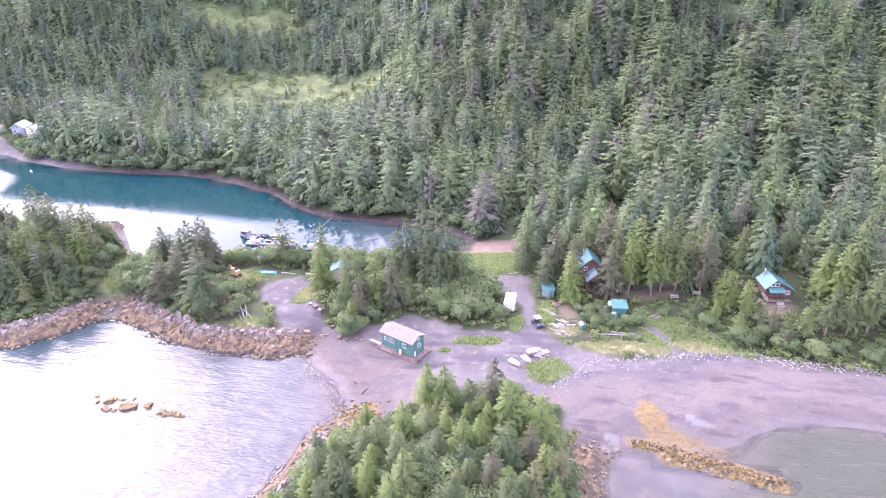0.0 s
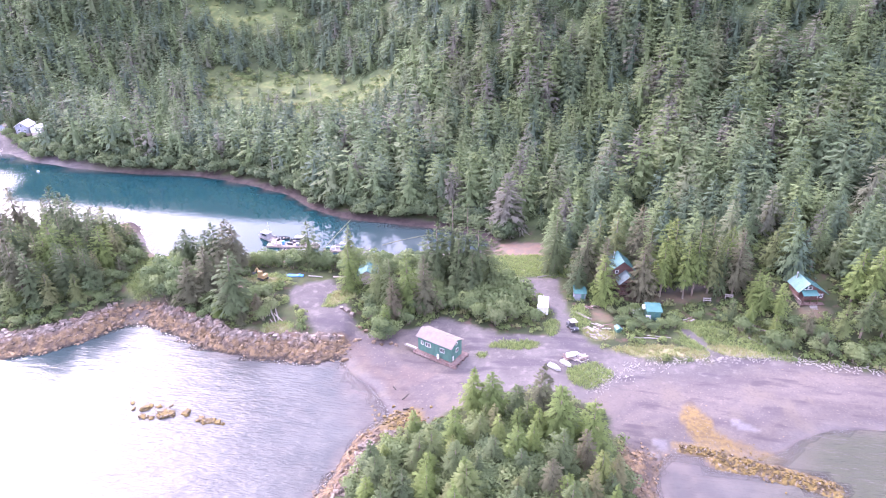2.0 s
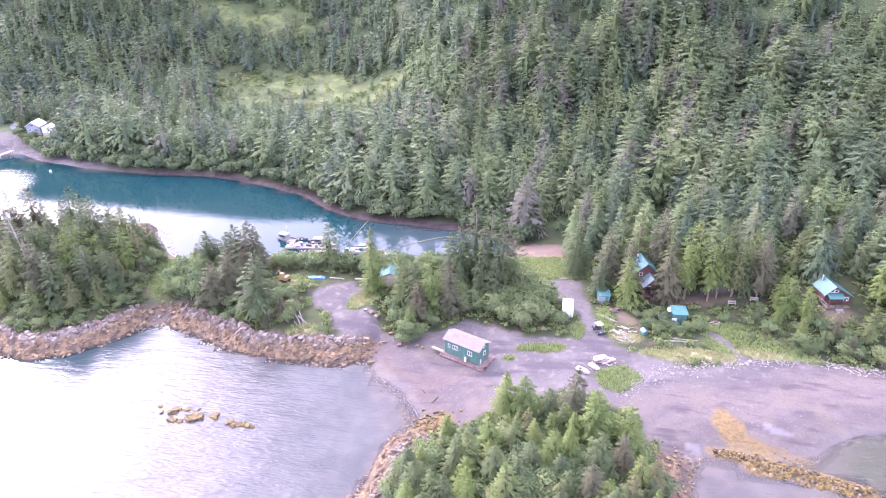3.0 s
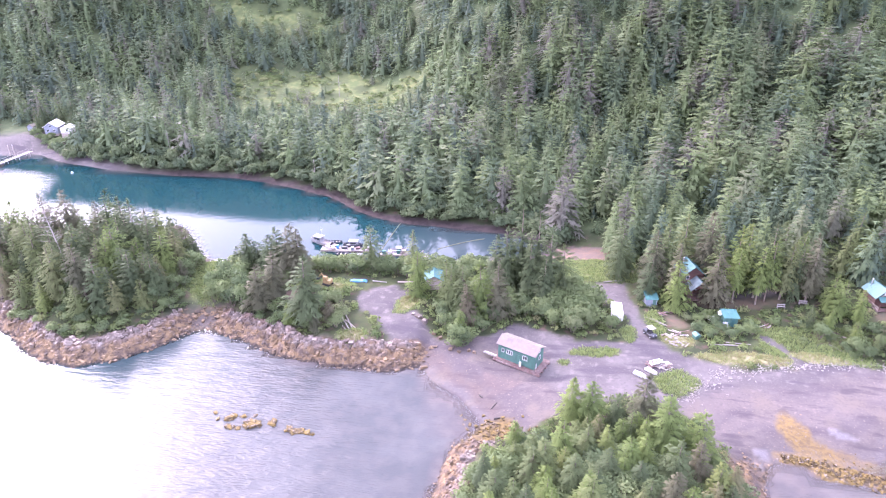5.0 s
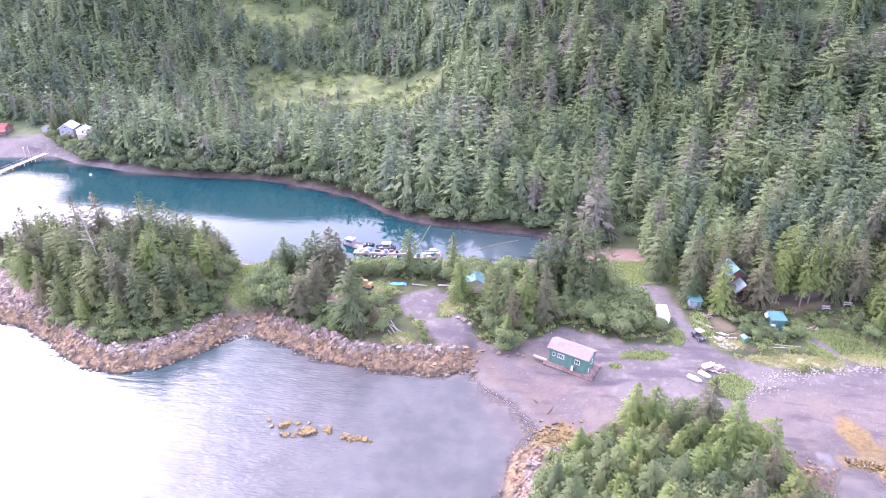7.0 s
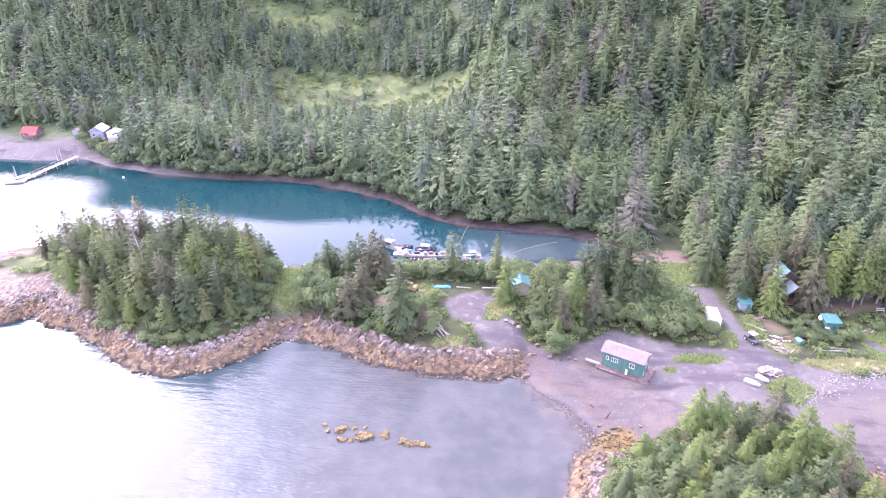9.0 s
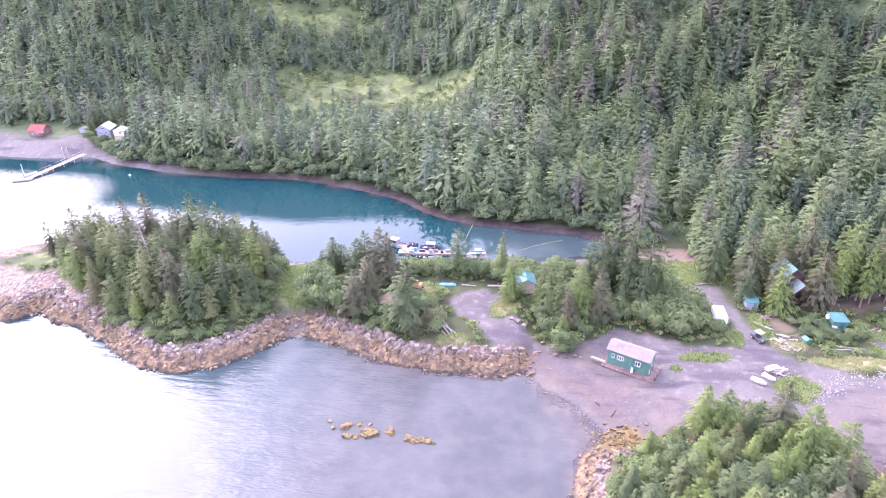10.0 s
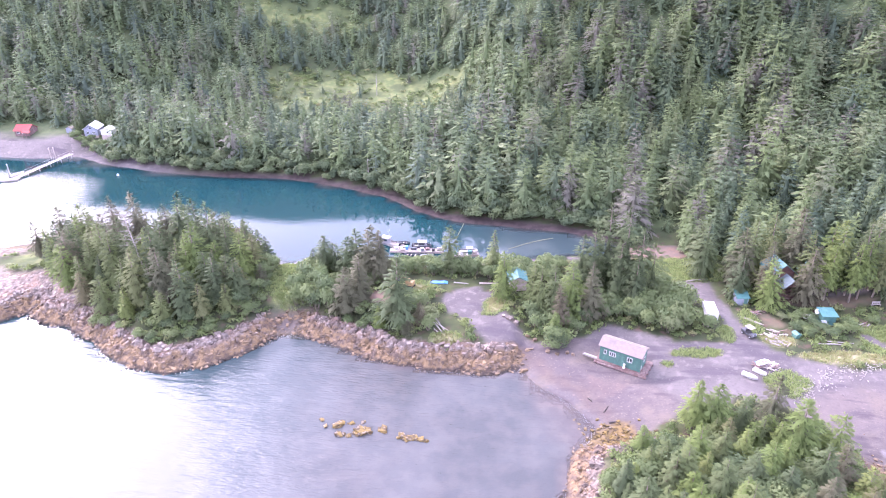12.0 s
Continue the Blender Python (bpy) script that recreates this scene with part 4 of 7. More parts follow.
# ---- trees one by one ----
NEAR_ISLE = [(-16.6, 79, 9.9), (-13.7, 79, 9.6), (-10.1, 78, 7.8), (-3.3, 74.5, 11.2), (1.0, 73.5, 9.9), (-25, 73, 5.4), (-27.7, 65, 4.2), (-25, 68, 5), (-22.6, 70, 5.2), (-14.5, 62, 5.5), (-8.9, 64, 6),
             (-4.6, 62, 7.7), (0.1, 69, 8.1), (1.9, 66, 7.4), (3.4, 62, 6.0), (-18.5, 66, 5.5), (-15, 70.5, 6.4), (-7.4, 69, 7.2), (-3.3, 67, 8.6), (-29, 61, 4.5), (-21, 59.5, 6.5), (-17.4, 56.5, 6.2), (-9.3, 57, 6.6), (-2.6, 58, 8.5)]
for i, (x, y, h) in enumerate(NEAR_ISLE):
    tree(x, y, h, {3: "bright", 4: "bright", 2: "dark", 11: "grey", 13: "bright", 14: "bright", 12: "grey"}.get(i, islet_kind(rng_t)), 1.3, "on the small wooded islet", "spruces on the islet")
tree(-6.5, 78, 11.8, "grey", 1.1, "at the edge of the islet", "spruces on the islet")
LEFT_ISLE = [(-144, 120, 13.2), (-137.9, 122, 15), (-133.5, 124, 15.5), (-121.1, 122, 16), (-116.1, 120, 15.5), (-110.6, 116, 15.7), (-106.5, 114, 12.8), (-110.4, 108, 14.5), (-102.8, 112, 11), (-101.4, 122, 8.2), (-151.8, 122, 12.4),
             (-142.9, 114, 11.5), (-128.1, 106, 11), (-113.4, 100, 13.4), (-108.3, 98, 13), (-104, 102, 11.6), (-100.7, 104, 9.8), (-119.1, 100, 12.4), (-134.4, 108, 9.2), (-105.2, 97.6, 8), (-111.9, 95.5, 7.3), (-120.2, 96.5, 7.1),
             (-100.3, 106, 6.1), (-98.5, 111, 5), (-127, 99, 8.5), (-133, 101.5, 8), (-139, 106, 9.5), (-147, 112, 9)]
for i, (x, y, h) in enumerate(LEFT_ISLE):
    tree(x, y, h, {9: "dark", 7: "bright", 13: "grey"}.get(i, kind_of(rng_t)), 1.3, "on the rocky wooded island", "spruces on the island")
MID_WEST = [(-87, 119, 8.3), (-89.6, 119, 5), (-84.7, 120, 6.2), (-81.6, 118, 8.5), (-79.2, 118.5, 10.3), (-76.2, 117, 10.9), (-73.6, 116, 10.5), (-76, 107.5, 9.5), (-77.8, 103.6, 9.0), (-67, 100.2, 13.2), (-62.8, 102, 4.5), (-64.8, 98.6, 4.0),
            (-70.6, 100.2, 4.2), (-59.7, 124, 11.7), (-49.7, 123, 11.5), (-47.3, 114, 10.7), (-80.5, 108, 6)]
for i, (x, y, h) in enumerate(MID_WEST):
    tree(x, y, h * (1.15 if i < 13 else 1.0), {0: "dark", 1: "dark", 2: "dark", 5: "grey", 6: "grey", 13: "mixed"}.get(i, kind_of(rng_t)), 1.5 if i < 13 else 1.15, "on the spit behind the rocks", "spruces on the spit")
CENTRAL = [(-25.8, 121, 20.2), (-22.4, 119, 20.4), (-19.8, 117, 17.7), (-28.5, 119, 16.4), (-31.3, 120, 13.9), (-16.9, 117, 13.6), (-29.8, 109, 13.5), (-33.3, 109.5, 12.8), (-36.8, 109, 12.6), (-39.7, 110, 11.6), (-40.8, 113, 10.8),
           (-36.9, 103, 6), (-35.6, 106.5, 9.5), (-24, 116, 15), (-21, 113.5, 12)]
for i, (x, y, h) in enumerate(CENTRAL):
    tree(x, y, h, {0: "mixed", 2: "dark", 1: "dark", 11: "bright", 6: "grey"}.get(i, kind_of(rng_t)), 1.15, "in the thicket by the gravel road", "spruces in the thicket")
RIGHT_EDGE = [(-3.7, 130, 14.4), (5.4, 128, 15.3), (3.1, 126, 14.1), (13.7, 127.5, 17.3), (9.5, 129, 16), (20.4, 123.5, 16.9), (18.9, 125, 15.7), (25.3, 123, 16.4), (28.3, 126, 14.8), (33.6, 123, 13.7), (1.1, 120, 10.3),
              (35.4, 117, 8.4), (36.5, 115, 8.8), (39.1, 113, 8.4), (53.8, 118, 12.6), (56.1, 116, 14), (59.4, 120, 17.6), (63.1, 124, 17), (49.6, 128, 10.8), (46.4, 130, 9.7), (41.3, 128, 9.7), (22.8, 122, 13.1), (32.5, 128, 10.7),
              (52.7, 109.5, 10.4), (48.8, 108.5, 8), (56.6, 110, 11.5), (60.4, 111, 13), (15.7, 124.5, 13.8), (45.8, 134, 10.5), (43, 108.5, 6.5)]
for i, (x, y, h) in enumerate(RIGHT_EDGE):
    tree(x, y, h, {0: "dark", 2: "grey", 3: "grey", 5: "bright", 6: "bright", 9: "grey", 11: "bright", 12: "bright", 7: "mixed", 13: "bright", 14: "bright", 15: "bright", 1: "mixed"}.get(i, kind_of(rng_t)), 1.15, "by the log cabins", "spruces by the cabins")
tree(14.0, 119.4, 13.0, "grey", 1.15, "beside a log cabin", "spruces by the cabins", 3)
tree(22.6, 119.5, 13.5, "bright", 1.0, "beside a log cabin", "spruces by the cabins", 6)
tree(18.2, 120.2, 13.0, "bright", 1.0, "beside a log cabin", "spruces by the cabins", 6)
tree(32.2, 120.0, 12.5, "grey", 1.0, "beside a log cabin", "spruces by the cabins", 5)
tree(27.6, 120.9, 13.5, "mixed", 1.05, "before a shaded log cabin", "spruces by the cabins", 5)
tree(30.2, 121.4, 12.0, "dark", 1.1, "before a shaded log cabin", "spruces by the cabins", 3)
tree(24.6, 120.6, 14.5, "bright", 1.0, "before a shaded log cabin", "spruces by the cabins", 6)
tree(6.6, 120.6, 13.8, "grey", 1.05, "beside a log cabin", "spruces by the cabins", 5)
tree(6.3, 117.2, 11.4, "bright", 1.05, "in front of a log cabin", "spruces by the cabins", 1)


def scatter(poly, spacing, seed, clear=2.2, keep=1.0):
    """Jittered places inside a polygon, clear of the trees that stand already."""
    rng = np.random.default_rng(seed)
    P = np.array(poly)
    xs, ys = np.arange(P[:, 0].min(), P[:, 0].max(), spacing), np.arange(P[:, 1].min(), P[:, 1].max(), spacing)
    A, B = np.meshgrid(xs, ys)
    A, B = A.ravel() + rng.uniform(-0.5, 0.5, A.size) * spacing, B.ravel() + rng.uniform(-0.5, 0.5, B.size) * spacing
    ok = (edge_distance(A, B, poly) > 0) & (rng.random(A.size) < keep)
    spots = np.array(tree_spots)
    out = []
    for x, y in zip(A[ok], B[ok]):
        if len(spots) and np.min((spots[:, 0] - x) ** 2 + (spots[:, 1] - y) ** 2) < clear ** 2:
            continue
        out.append((float(x), float(y)))
    return out


ISLE_FILL = [(-155, 117), (-126, 96), (-111, 93.5), (-99, 101), (-97, 112), (-104, 124), (-116, 134), (-135, 134), (-160, 128)]
for x, y in scatter(ISLE_FILL, 3.5, 3, 2.2):
    tree(x, y, rng_t.uniform(6.5, 12.5) * (0.72 if y < 100 else 1), kind_of(rng_t), 1.25, "on the rocky wooded island", "spruces on the island")
NEAR_FILL = [(-33, 52), (-29, 66), (-22, 75), (-6, 77), (3, 74), (6, 62), (6, 48), (-10, 40), (-28, 42)]
for x, y in scatter(NEAR_FILL, 3.3, 4, 2.2):
    tree(x, y, rng_t.uniform(4.5, 8.0), islet_kind(rng_t), 1.35, "on the small wooded islet", "spruces on the islet")
CABIN_FILL = [(38, 124), (50, 124), (54, 112), (48, 106), (62, 106), (75, 108), (90, 120), (90, 146), (60, 150), (20, 150), (-4, 150), (-4, 133), (12, 131), (30, 129)]
CABIN_WOODS = scatter(CABIN_FILL, 4.6, 6, 2.8)

# ---- shrubs ----
SHRUBS = []
for s in range(5):
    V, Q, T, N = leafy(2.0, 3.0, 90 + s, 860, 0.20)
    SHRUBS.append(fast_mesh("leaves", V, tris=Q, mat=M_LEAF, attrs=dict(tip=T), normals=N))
bm = bm_new()
for k in range(7):
    a = k * 0.9
    tube(bm, (0.1 * math.cos(a), 0.1 * math.sin(a), -0.3), (0.9 * math.cos(a), 0.9 * math.sin(a), 1.9), 0.05, 0.015, 5)
STEMS = bpy.data.meshes.new("stem")
bm.to_mesh(STEMS)
bm.free()
STEMS.materials.append(M_BARK)


def shrub(x, y, size, where, group, flat=1.0):
    s = size / 2.0
    t = thing("shrub", Matrix.Translation((x, y, zat(x, y) - 0.1)) @ pose(0, 0, 0, 0, 0, rng_t.uniform(0, 360)) @ Matrix.Diagonal((s, s, s * flat, 1)), "leafy green alder shrub " + where, "shrub", group)
    part("stem", STEMS, None, t)
    part("leaves", SHRUBS[rng_t.randrange(5)], None, t)


THICKET = [(-38, 99.5), (-33, 104), (-26, 109), (-17, 105.5), (-7, 105), (-6.2, 109), (-9.5, 114), (-12, 120), (-13, 124), (-21, 127), (-31, 124), (-39, 116), (-42, 106)]
for x, y in scatter(THICKET, 2.6, 8, 1.4):
    shrub(x, y, rng_t.uniform(1.6, 2.6) * (1.25 if x > -24 else 1.0), "in the thicket by the gravel road", "alder shrubs in the thicket", 1.2)
for x, y in ((-37.5, 99.2), (-36, 99.8), (-35, 101)):
    shrub(x, y, 2.0, "at the end of the thicket", "alder shrubs in the thicket", 1.0)
HUT_BUSH = [(7.5, 107.5), (15, 107), (21, 108.5), (20.5, 112), (18.5, 111), (13.5, 110.2), (13, 115), (7, 114)]
for x, y in scatter(HUT_BUSH, 1.9, 9, 0.9):
    shrub(x, y, rng_t.uniform(1.2, 1.7), "round the teal hut", "alder shrubs round the hut", 0.9)
SPIT_BUSH = [(-93, 118), (-86, 105.5), (-78, 100.6), (-70, 98.2), (-62, 96.4), (-60, 102), (-66, 113), (-72, 119), (-80, 124), (-92, 124)]
for x, y in scatter(SPIT_BUSH, 3.1, 10, 1.3, 0.85):
    if math.hypot(x + 71.5, y - 109) > 3.6:
        shrub(x, y, rng_t.uniform(1.4, 2.1), "on the spit behind the rocks", "alder shrubs on the spit")
for x, y in ((-90.2, 109), (-88, 107), (-86, 106), (-84.4, 104.8), (-83, 107.4), (-86, 109.6), (-88.6, 111.5), (-81.6, 104.6)):
    shrub(x, y, rng_t.uniform(2.3, 2.8), "on the spit behind the rocks", "alder shrubs on the spit", 1.45)
HEDGE = [(-72, 119.5), (-60, 120.5), (-50, 120.5), (-43, 121), (-32, 127), (-32, 133), (-44, 131), (-60, 127.5), (-75, 126.5)]
for x, y in scatter(HEDGE, 2.7, 11, 1.2):
    shrub(x, y, rng_t.uniform(1.7, 2.4), "along the lagoon shore", "alder shrubs along the lagoon", 1.25)
ISLE_BUSH = [(-128, 96), (-120, 92.4), (-111, 89.6), (-104, 90.6), (-99, 95.5), (-95.5, 104), (-96.5, 110), (-98, 119), (-103, 122), (-103, 106), (-112, 97), (-127, 99)]
for x, y in scatter(ISLE_BUSH, 2.7, 12, 1.0, 0.95):
    shrub(x, y, rng_t.uniform(1.2, 1.8), "on the rocky wooded island", "alder shrubs on the island", 0.9)
for x, y in scatter([(-100.5, 100.5), (-97.6, 104.5), (-99.4, 122), (-102, 122)], 2.6, 16, 0.9) + scatter([(-91.6, 106), (-88, 103.5), (-85, 118), (-91.5, 119)], 2.9, 17, 0.9):
    shrub(x, y, rng_t.uniform(1.8, 2.6), "beside the grassy neck", "alder shrubs beside the neck", 1.25)
NEAR_BUSH = [(-33, 55), (-31, 66), (-25, 74), (-10, 78.5), (3, 77), (7, 68), (7, 52)]
for x, y in scatter(NEAR_BUSH, 2.4, 13, 1.0, 0.9):
    shrub(x, y, rng_t.uniform(1.5, 2.6), "on the small wooded islet", "alder shrubs on the islet", 0.9)
EAST_BUSH = [(30, 109.5), (38, 105), (48, 102.5), (62, 102), (75, 103), (75, 108), (52, 107), (42, 112), (33, 113)]
for x, y, h, k in ((33.5, 111, 5.5, "bright"), (37.2, 108.6, 5, "bright"), (40.2, 106.4, 4.5, "mixed"), (30.5, 112.5, 5, "dark"), (44.8, 105.4, 4.5, "grey")):
    tree(x, y, h, k, 1.3, "among shrubs above the beach", "spruces by the cabins")
for x, y in scatter([(24, 109), (30, 104), (38, 104), (36, 113), (24, 114)], 2.6, 15, 1.0, 0.55):
    shrub(x, y, rng_t.uniform(0.9, 1.5), "in the grass above the beach", "alder shrubs above the beach", 0.9)
for x, y in scatter(EAST_BUSH, 2.7, 14, 1.2, 0.85):
    shrub(x, y, rng_t.uniform(1.3, 2.2), "at the forest edge above the beach", "alder shrubs above the beach", 1.1)

# ---- far woods ----
CROWN_KINDS = ((2.3, 0.35, 0.03, 0.8), (2.7, 0.4, 0.03, 0.7), (2.1, 0.32, 0.06, 0.9), (2.5, 0.45, 0.06, 0.75), (2.9, 0.4, 0.03, 0.66), (2.3, 0.4, 0.1, 0.8))
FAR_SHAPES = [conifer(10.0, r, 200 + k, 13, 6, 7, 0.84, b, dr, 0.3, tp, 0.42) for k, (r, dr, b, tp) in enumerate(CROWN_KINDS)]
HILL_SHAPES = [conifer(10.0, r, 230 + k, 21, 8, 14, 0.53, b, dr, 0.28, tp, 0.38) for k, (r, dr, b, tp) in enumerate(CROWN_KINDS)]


def joined(shapes, spots, rng):
    """One set of arrays out of many turned and scaled copies; spots are (x, y, z, scale across, scale up, tint)."""
    VV, QQ, TT, CC, NN, base = [], [], [], [], [], 0
    for x, y, z, sw, sh, tint in spots:
        V, Q, T, N = shapes[rng.integers(len(shapes))]
        a = rng.uniform(0, 6.283)
        c, s = math.cos(a), math.sin(a)
        VV.append(np.stack([(V[:, 0] * c - V[:, 1] * s) * sw + x, (V[:, 0] * s + V[:, 1] * c) * sw + y, V[:, 2] * sh + z], 1).astype(np.float32))
        NN.append(np.stack([N[:, 0] * c - N[:, 1] * s, N[:, 0] * s + N[:, 1] * c, N[:, 2]], 1).astype(np.float32))
        QQ.append(Q + base)
        TT.append(T)
        CC.append(np.full(len(T), tint))
        base += len(V)
    return np.concatenate(VV), np.concatenate(QQ), dict(tip=np.concatenate(TT), tint=np.concatenate(CC)), np.concatenate(NN)


rng_f = np.random.default_rng(77)
A, B = np.meshgrid(np.arange(-420, 200, 4.4), np.arange(140, 420, 4.4))
A, B = A.ravel() + rng_f.uniform(-2.1, 2.1, A.size), B.ravel() + rng_f.uniform(-2.1, 2.1, B.size)
hh, ss = land(A, B)
cv = covers(A, B, hh, ss)
ok = (ss > 6.5) & (A > -44 - 0.98 * B - 10) & (A < 0.47 * B + 22) & (B < np.interp(A, HILL_X, HILL_Y) + 100)
ok &= ~((edge_distance(A, B, CABIN_FILL) > -2) | ((A > -24) & (B < 150)))
ok &= ~((A < -196) & (B < 216) & (ss < 18)) & (cv["mud"] < 0.2)
ok &= (cv["grass"] < 0.35) | (rng_f.random(A.size) < 0.42 - 0.2 * cv["grass"])
ok &= rng_f.random(A.size) < np.interp(A, [-60, 10], [0.78, 0.54])
ok &= ~((np.hypot(A + 205, B - 213) < 9) | (np.hypot(A + 231, B - 210) < 8) | (np.hypot((A + 197) / 1.0, (B - 203) / 1.3) < 8))
spots = []
patch = fbm(A * 0.03, B * 0.03, 31)
for x, y, z, g, p in zip(A[ok], B[ok], hh[ok], cv["grass"][ok], patch[ok]):
    h = rng_f.uniform(8.5, 14.5) * (0.45 if g > 0.35 else 1.0) * (0.9 + 0.35 * p) * float(np.interp(x, [-120, -30, 20, 60], [1.12, 1.25, 1.32, 1.4])) * (0.72 if -175 < x < -62 and 218 < y < 248 else 1.0)
    spots.append((x, y, z - 0.3, h / 10 * rng_f.uniform(1.12, 1.6), h / 10, float(np.clip(rng_f.normal(0.45 + 0.3 * p, 0.34), 0, 1))))
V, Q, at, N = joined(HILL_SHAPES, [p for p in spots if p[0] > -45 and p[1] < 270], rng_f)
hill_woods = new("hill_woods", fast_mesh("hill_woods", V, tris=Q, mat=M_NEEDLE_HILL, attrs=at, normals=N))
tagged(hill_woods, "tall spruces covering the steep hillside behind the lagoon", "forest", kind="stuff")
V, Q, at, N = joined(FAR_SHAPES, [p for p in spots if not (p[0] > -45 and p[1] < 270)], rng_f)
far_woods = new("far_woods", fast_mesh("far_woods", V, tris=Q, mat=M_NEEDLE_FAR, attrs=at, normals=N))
near_slope = []
for x, y in CABIN_WOODS:
    h = rng_t.uniform(9, 15)
    near_slope.append((x, y, zat(x, y) - 0.2, h / 10 * rng_t.uniform(0.95, 1.25), h / 10, min(1, max(0, rng_t.gauss(0.45, 0.28)))))
MID_SHAPES = [conifer(10.0, r, 260 + k, 24, 9, 13, 0.58, b, dr, 0.3, 0.78, 0.4) for k, (r, dr, b) in enumerate(((2.2, 0.35, 0.06), (2.6, 0.42, 0.05), (2.0, 0.35, 0.12), (2.4, 0.48, 0.08)))]
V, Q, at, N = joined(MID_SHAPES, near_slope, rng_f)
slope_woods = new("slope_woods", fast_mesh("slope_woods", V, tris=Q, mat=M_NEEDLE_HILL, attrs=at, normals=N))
tagged(slope_woods, "dense spruce wood on the slope behind the cabins", "forest", kind="stuff")
tagged(far_woods, "dense spruce forest covering the hillside", "forest", kind="stuff")

low_hill = []
A, B = np.meshgrid(np.arange(-45, 130, 7.4), np.arange(152, 275, 7.4))
A, B = A.ravel() + rng_f.uniform(-2, 2, A.size), B.ravel() + rng_f.uniform(-2, 2, B.size)
hh, ss = land(A, B)
ok = (ss > 6) & (A < 0.47 * B + 22) & ~(edge_distance(A, B, CABIN_FILL) > -2)
for x, y, z in zip(A[ok], B[ok], hh[ok]):
    h = rng_f.uniform(4.0, 8.0)
    low_hill.append((x, y, z - 0.2, h / 10 * rng_f.uniform(1.1, 1.5), h / 10, float(np.clip(rng_f.normal(0.35, 0.25), 0, 0.8))))
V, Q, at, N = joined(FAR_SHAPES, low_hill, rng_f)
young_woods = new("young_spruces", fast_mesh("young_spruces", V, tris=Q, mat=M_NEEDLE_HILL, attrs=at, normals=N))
tagged(young_woods, "young spruces filling the gaps on the hillside", "forest", kind="stuff")

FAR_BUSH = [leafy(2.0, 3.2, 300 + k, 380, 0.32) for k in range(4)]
A, B = np.meshgrid(np.arange(-330, 0, 2.4), np.arange(146, 215, 2.4))
A, B = A.ravel() + rng_f.uniform(-1.1, 1.1, A.size), B.ravel() + rng_f.uniform(-1.1, 1.1, B.size)
hh, ss = land(A, B)
ok = (ss > 1.9) & (ss < 13) & (A < -13) & ~((A > -203) & (A < -191) & (B > 199)) & ~((A < -200) & (B < 216)) & (A > -44 - 0.98 * B - 10) & (rng_f.random(A.size) < np.clip(1.6 - ss / 9, 0, 1))
V, Q, at, N = joined(FAR_BUSH, [(x, y, z - 0.1, s, s * rng_f.uniform(0.8, 1.3), rng_f.random()) for x, y, z, s in zip(A[ok], B[ok], hh[ok], rng_f.uniform(0.9, 1.5, ok.sum()))], rng_f)
shore_bush = new("shore_shrubs", fast_mesh("shore_shrubs", V, tris=Q, mat=M_LEAF_FAR, attrs=at, normals=N))
tagged(shore_bush, "band of leafy alder shrubs along the far shore", "shrubs", kind="stuff")


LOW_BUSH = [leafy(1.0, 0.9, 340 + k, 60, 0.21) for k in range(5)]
A, B = np.meshgrid(np.arange(-165, 75, 1.55), np.arange(50, 140, 1.55))
A, B = A.ravel() + rng_f.uniform(-0.8, 0.8, A.size), B.ravel() + rng_f.uniform(-0.8, 0.8, B.size)
hh, ss = land(A, B)
cv = covers(A, B, hh, ss)
ok = (ss > 3.4) & (cv["gravel"] < 0.25) & (cv["dry"] < 0.2) & (cv["rock"] < 0.3) & (cv["kelp"] < 0.2) & (cv["mud"] < 0.3)
ok &= (cv["grass"] < 0.4) | ((rng_f.random(A.size) < 0.3) & (A > 18))
ok &= ~((A > 6) & (A < 34) & (B > 117.5) & (B < 123)) & ~((A > 43) & (A < 51) & (B > 115.5) & (B < 126)) & ~((A > 13.6) & (A < 17.8) & (B > 110) & (B < 114.5)) & ~((A > -13) & (A < 0) & (B > 119) & (B < 127.5))
ok &= ~((A > -71) & (A < -46) & (B > 113.5) & (B < 120)) & ~((A > -63) & (A < -55) & (B > 96) & (B < 104)) & ~((A > -1) & (A < 9) & (B > 103) & (B < 117))
ok &= rng_f.random(A.size) < 0.8
V, Q, at, N = joined(LOW_BUSH, [(x, y, z - 0.1, s, s * rng_f.uniform(0.7, 1.5), rng_f.random()) for x, y, z, s in zip(A[ok], B[ok], hh[ok], rng_f.uniform(0.7, 1.4, ok.sum()))], rng_f)
under_bush = new("undergrowth", fast_mesh("undergrowth", V, tris=Q, mat=M_BRUSH, attrs=at, normals=N))
tagged(under_bush, "low leafy undergrowth between the trees", "undergrowth", kind="stuff")


A, B = np.meshgrid(np.arange(-205, -55, 2.5), np.arange(230, 345, 2.5))
A, B = A.ravel() + rng_f.uniform(-1.6, 1.6, A.size), B.ravel() + rng_f.uniform(-1.6, 1.6, B.size)
hh, ss = land(A, B)
ok = (covers(A, B, hh, ss)["grass"] > 0.2) & (fbm(A * 0.09, B * 0.09, 61) + 0.7 * rng_f.random(A.size) > 0.25)
V, Q, at, N = joined(LOW_BUSH, [(x, y, z - 0.1, s, s * rng_f.uniform(0.5, 1.3), rng_f.random()) for x, y, z, s in zip(A[ok], B[ok], hh[ok], rng_f.uniform(0.9, 2.0, ok.sum()))], rng_f)
meadow_bush = new("meadow_shrubs", fast_mesh("meadow_shrubs", V, tris=Q, mat=M_BRUSH, attrs=at, normals=N))
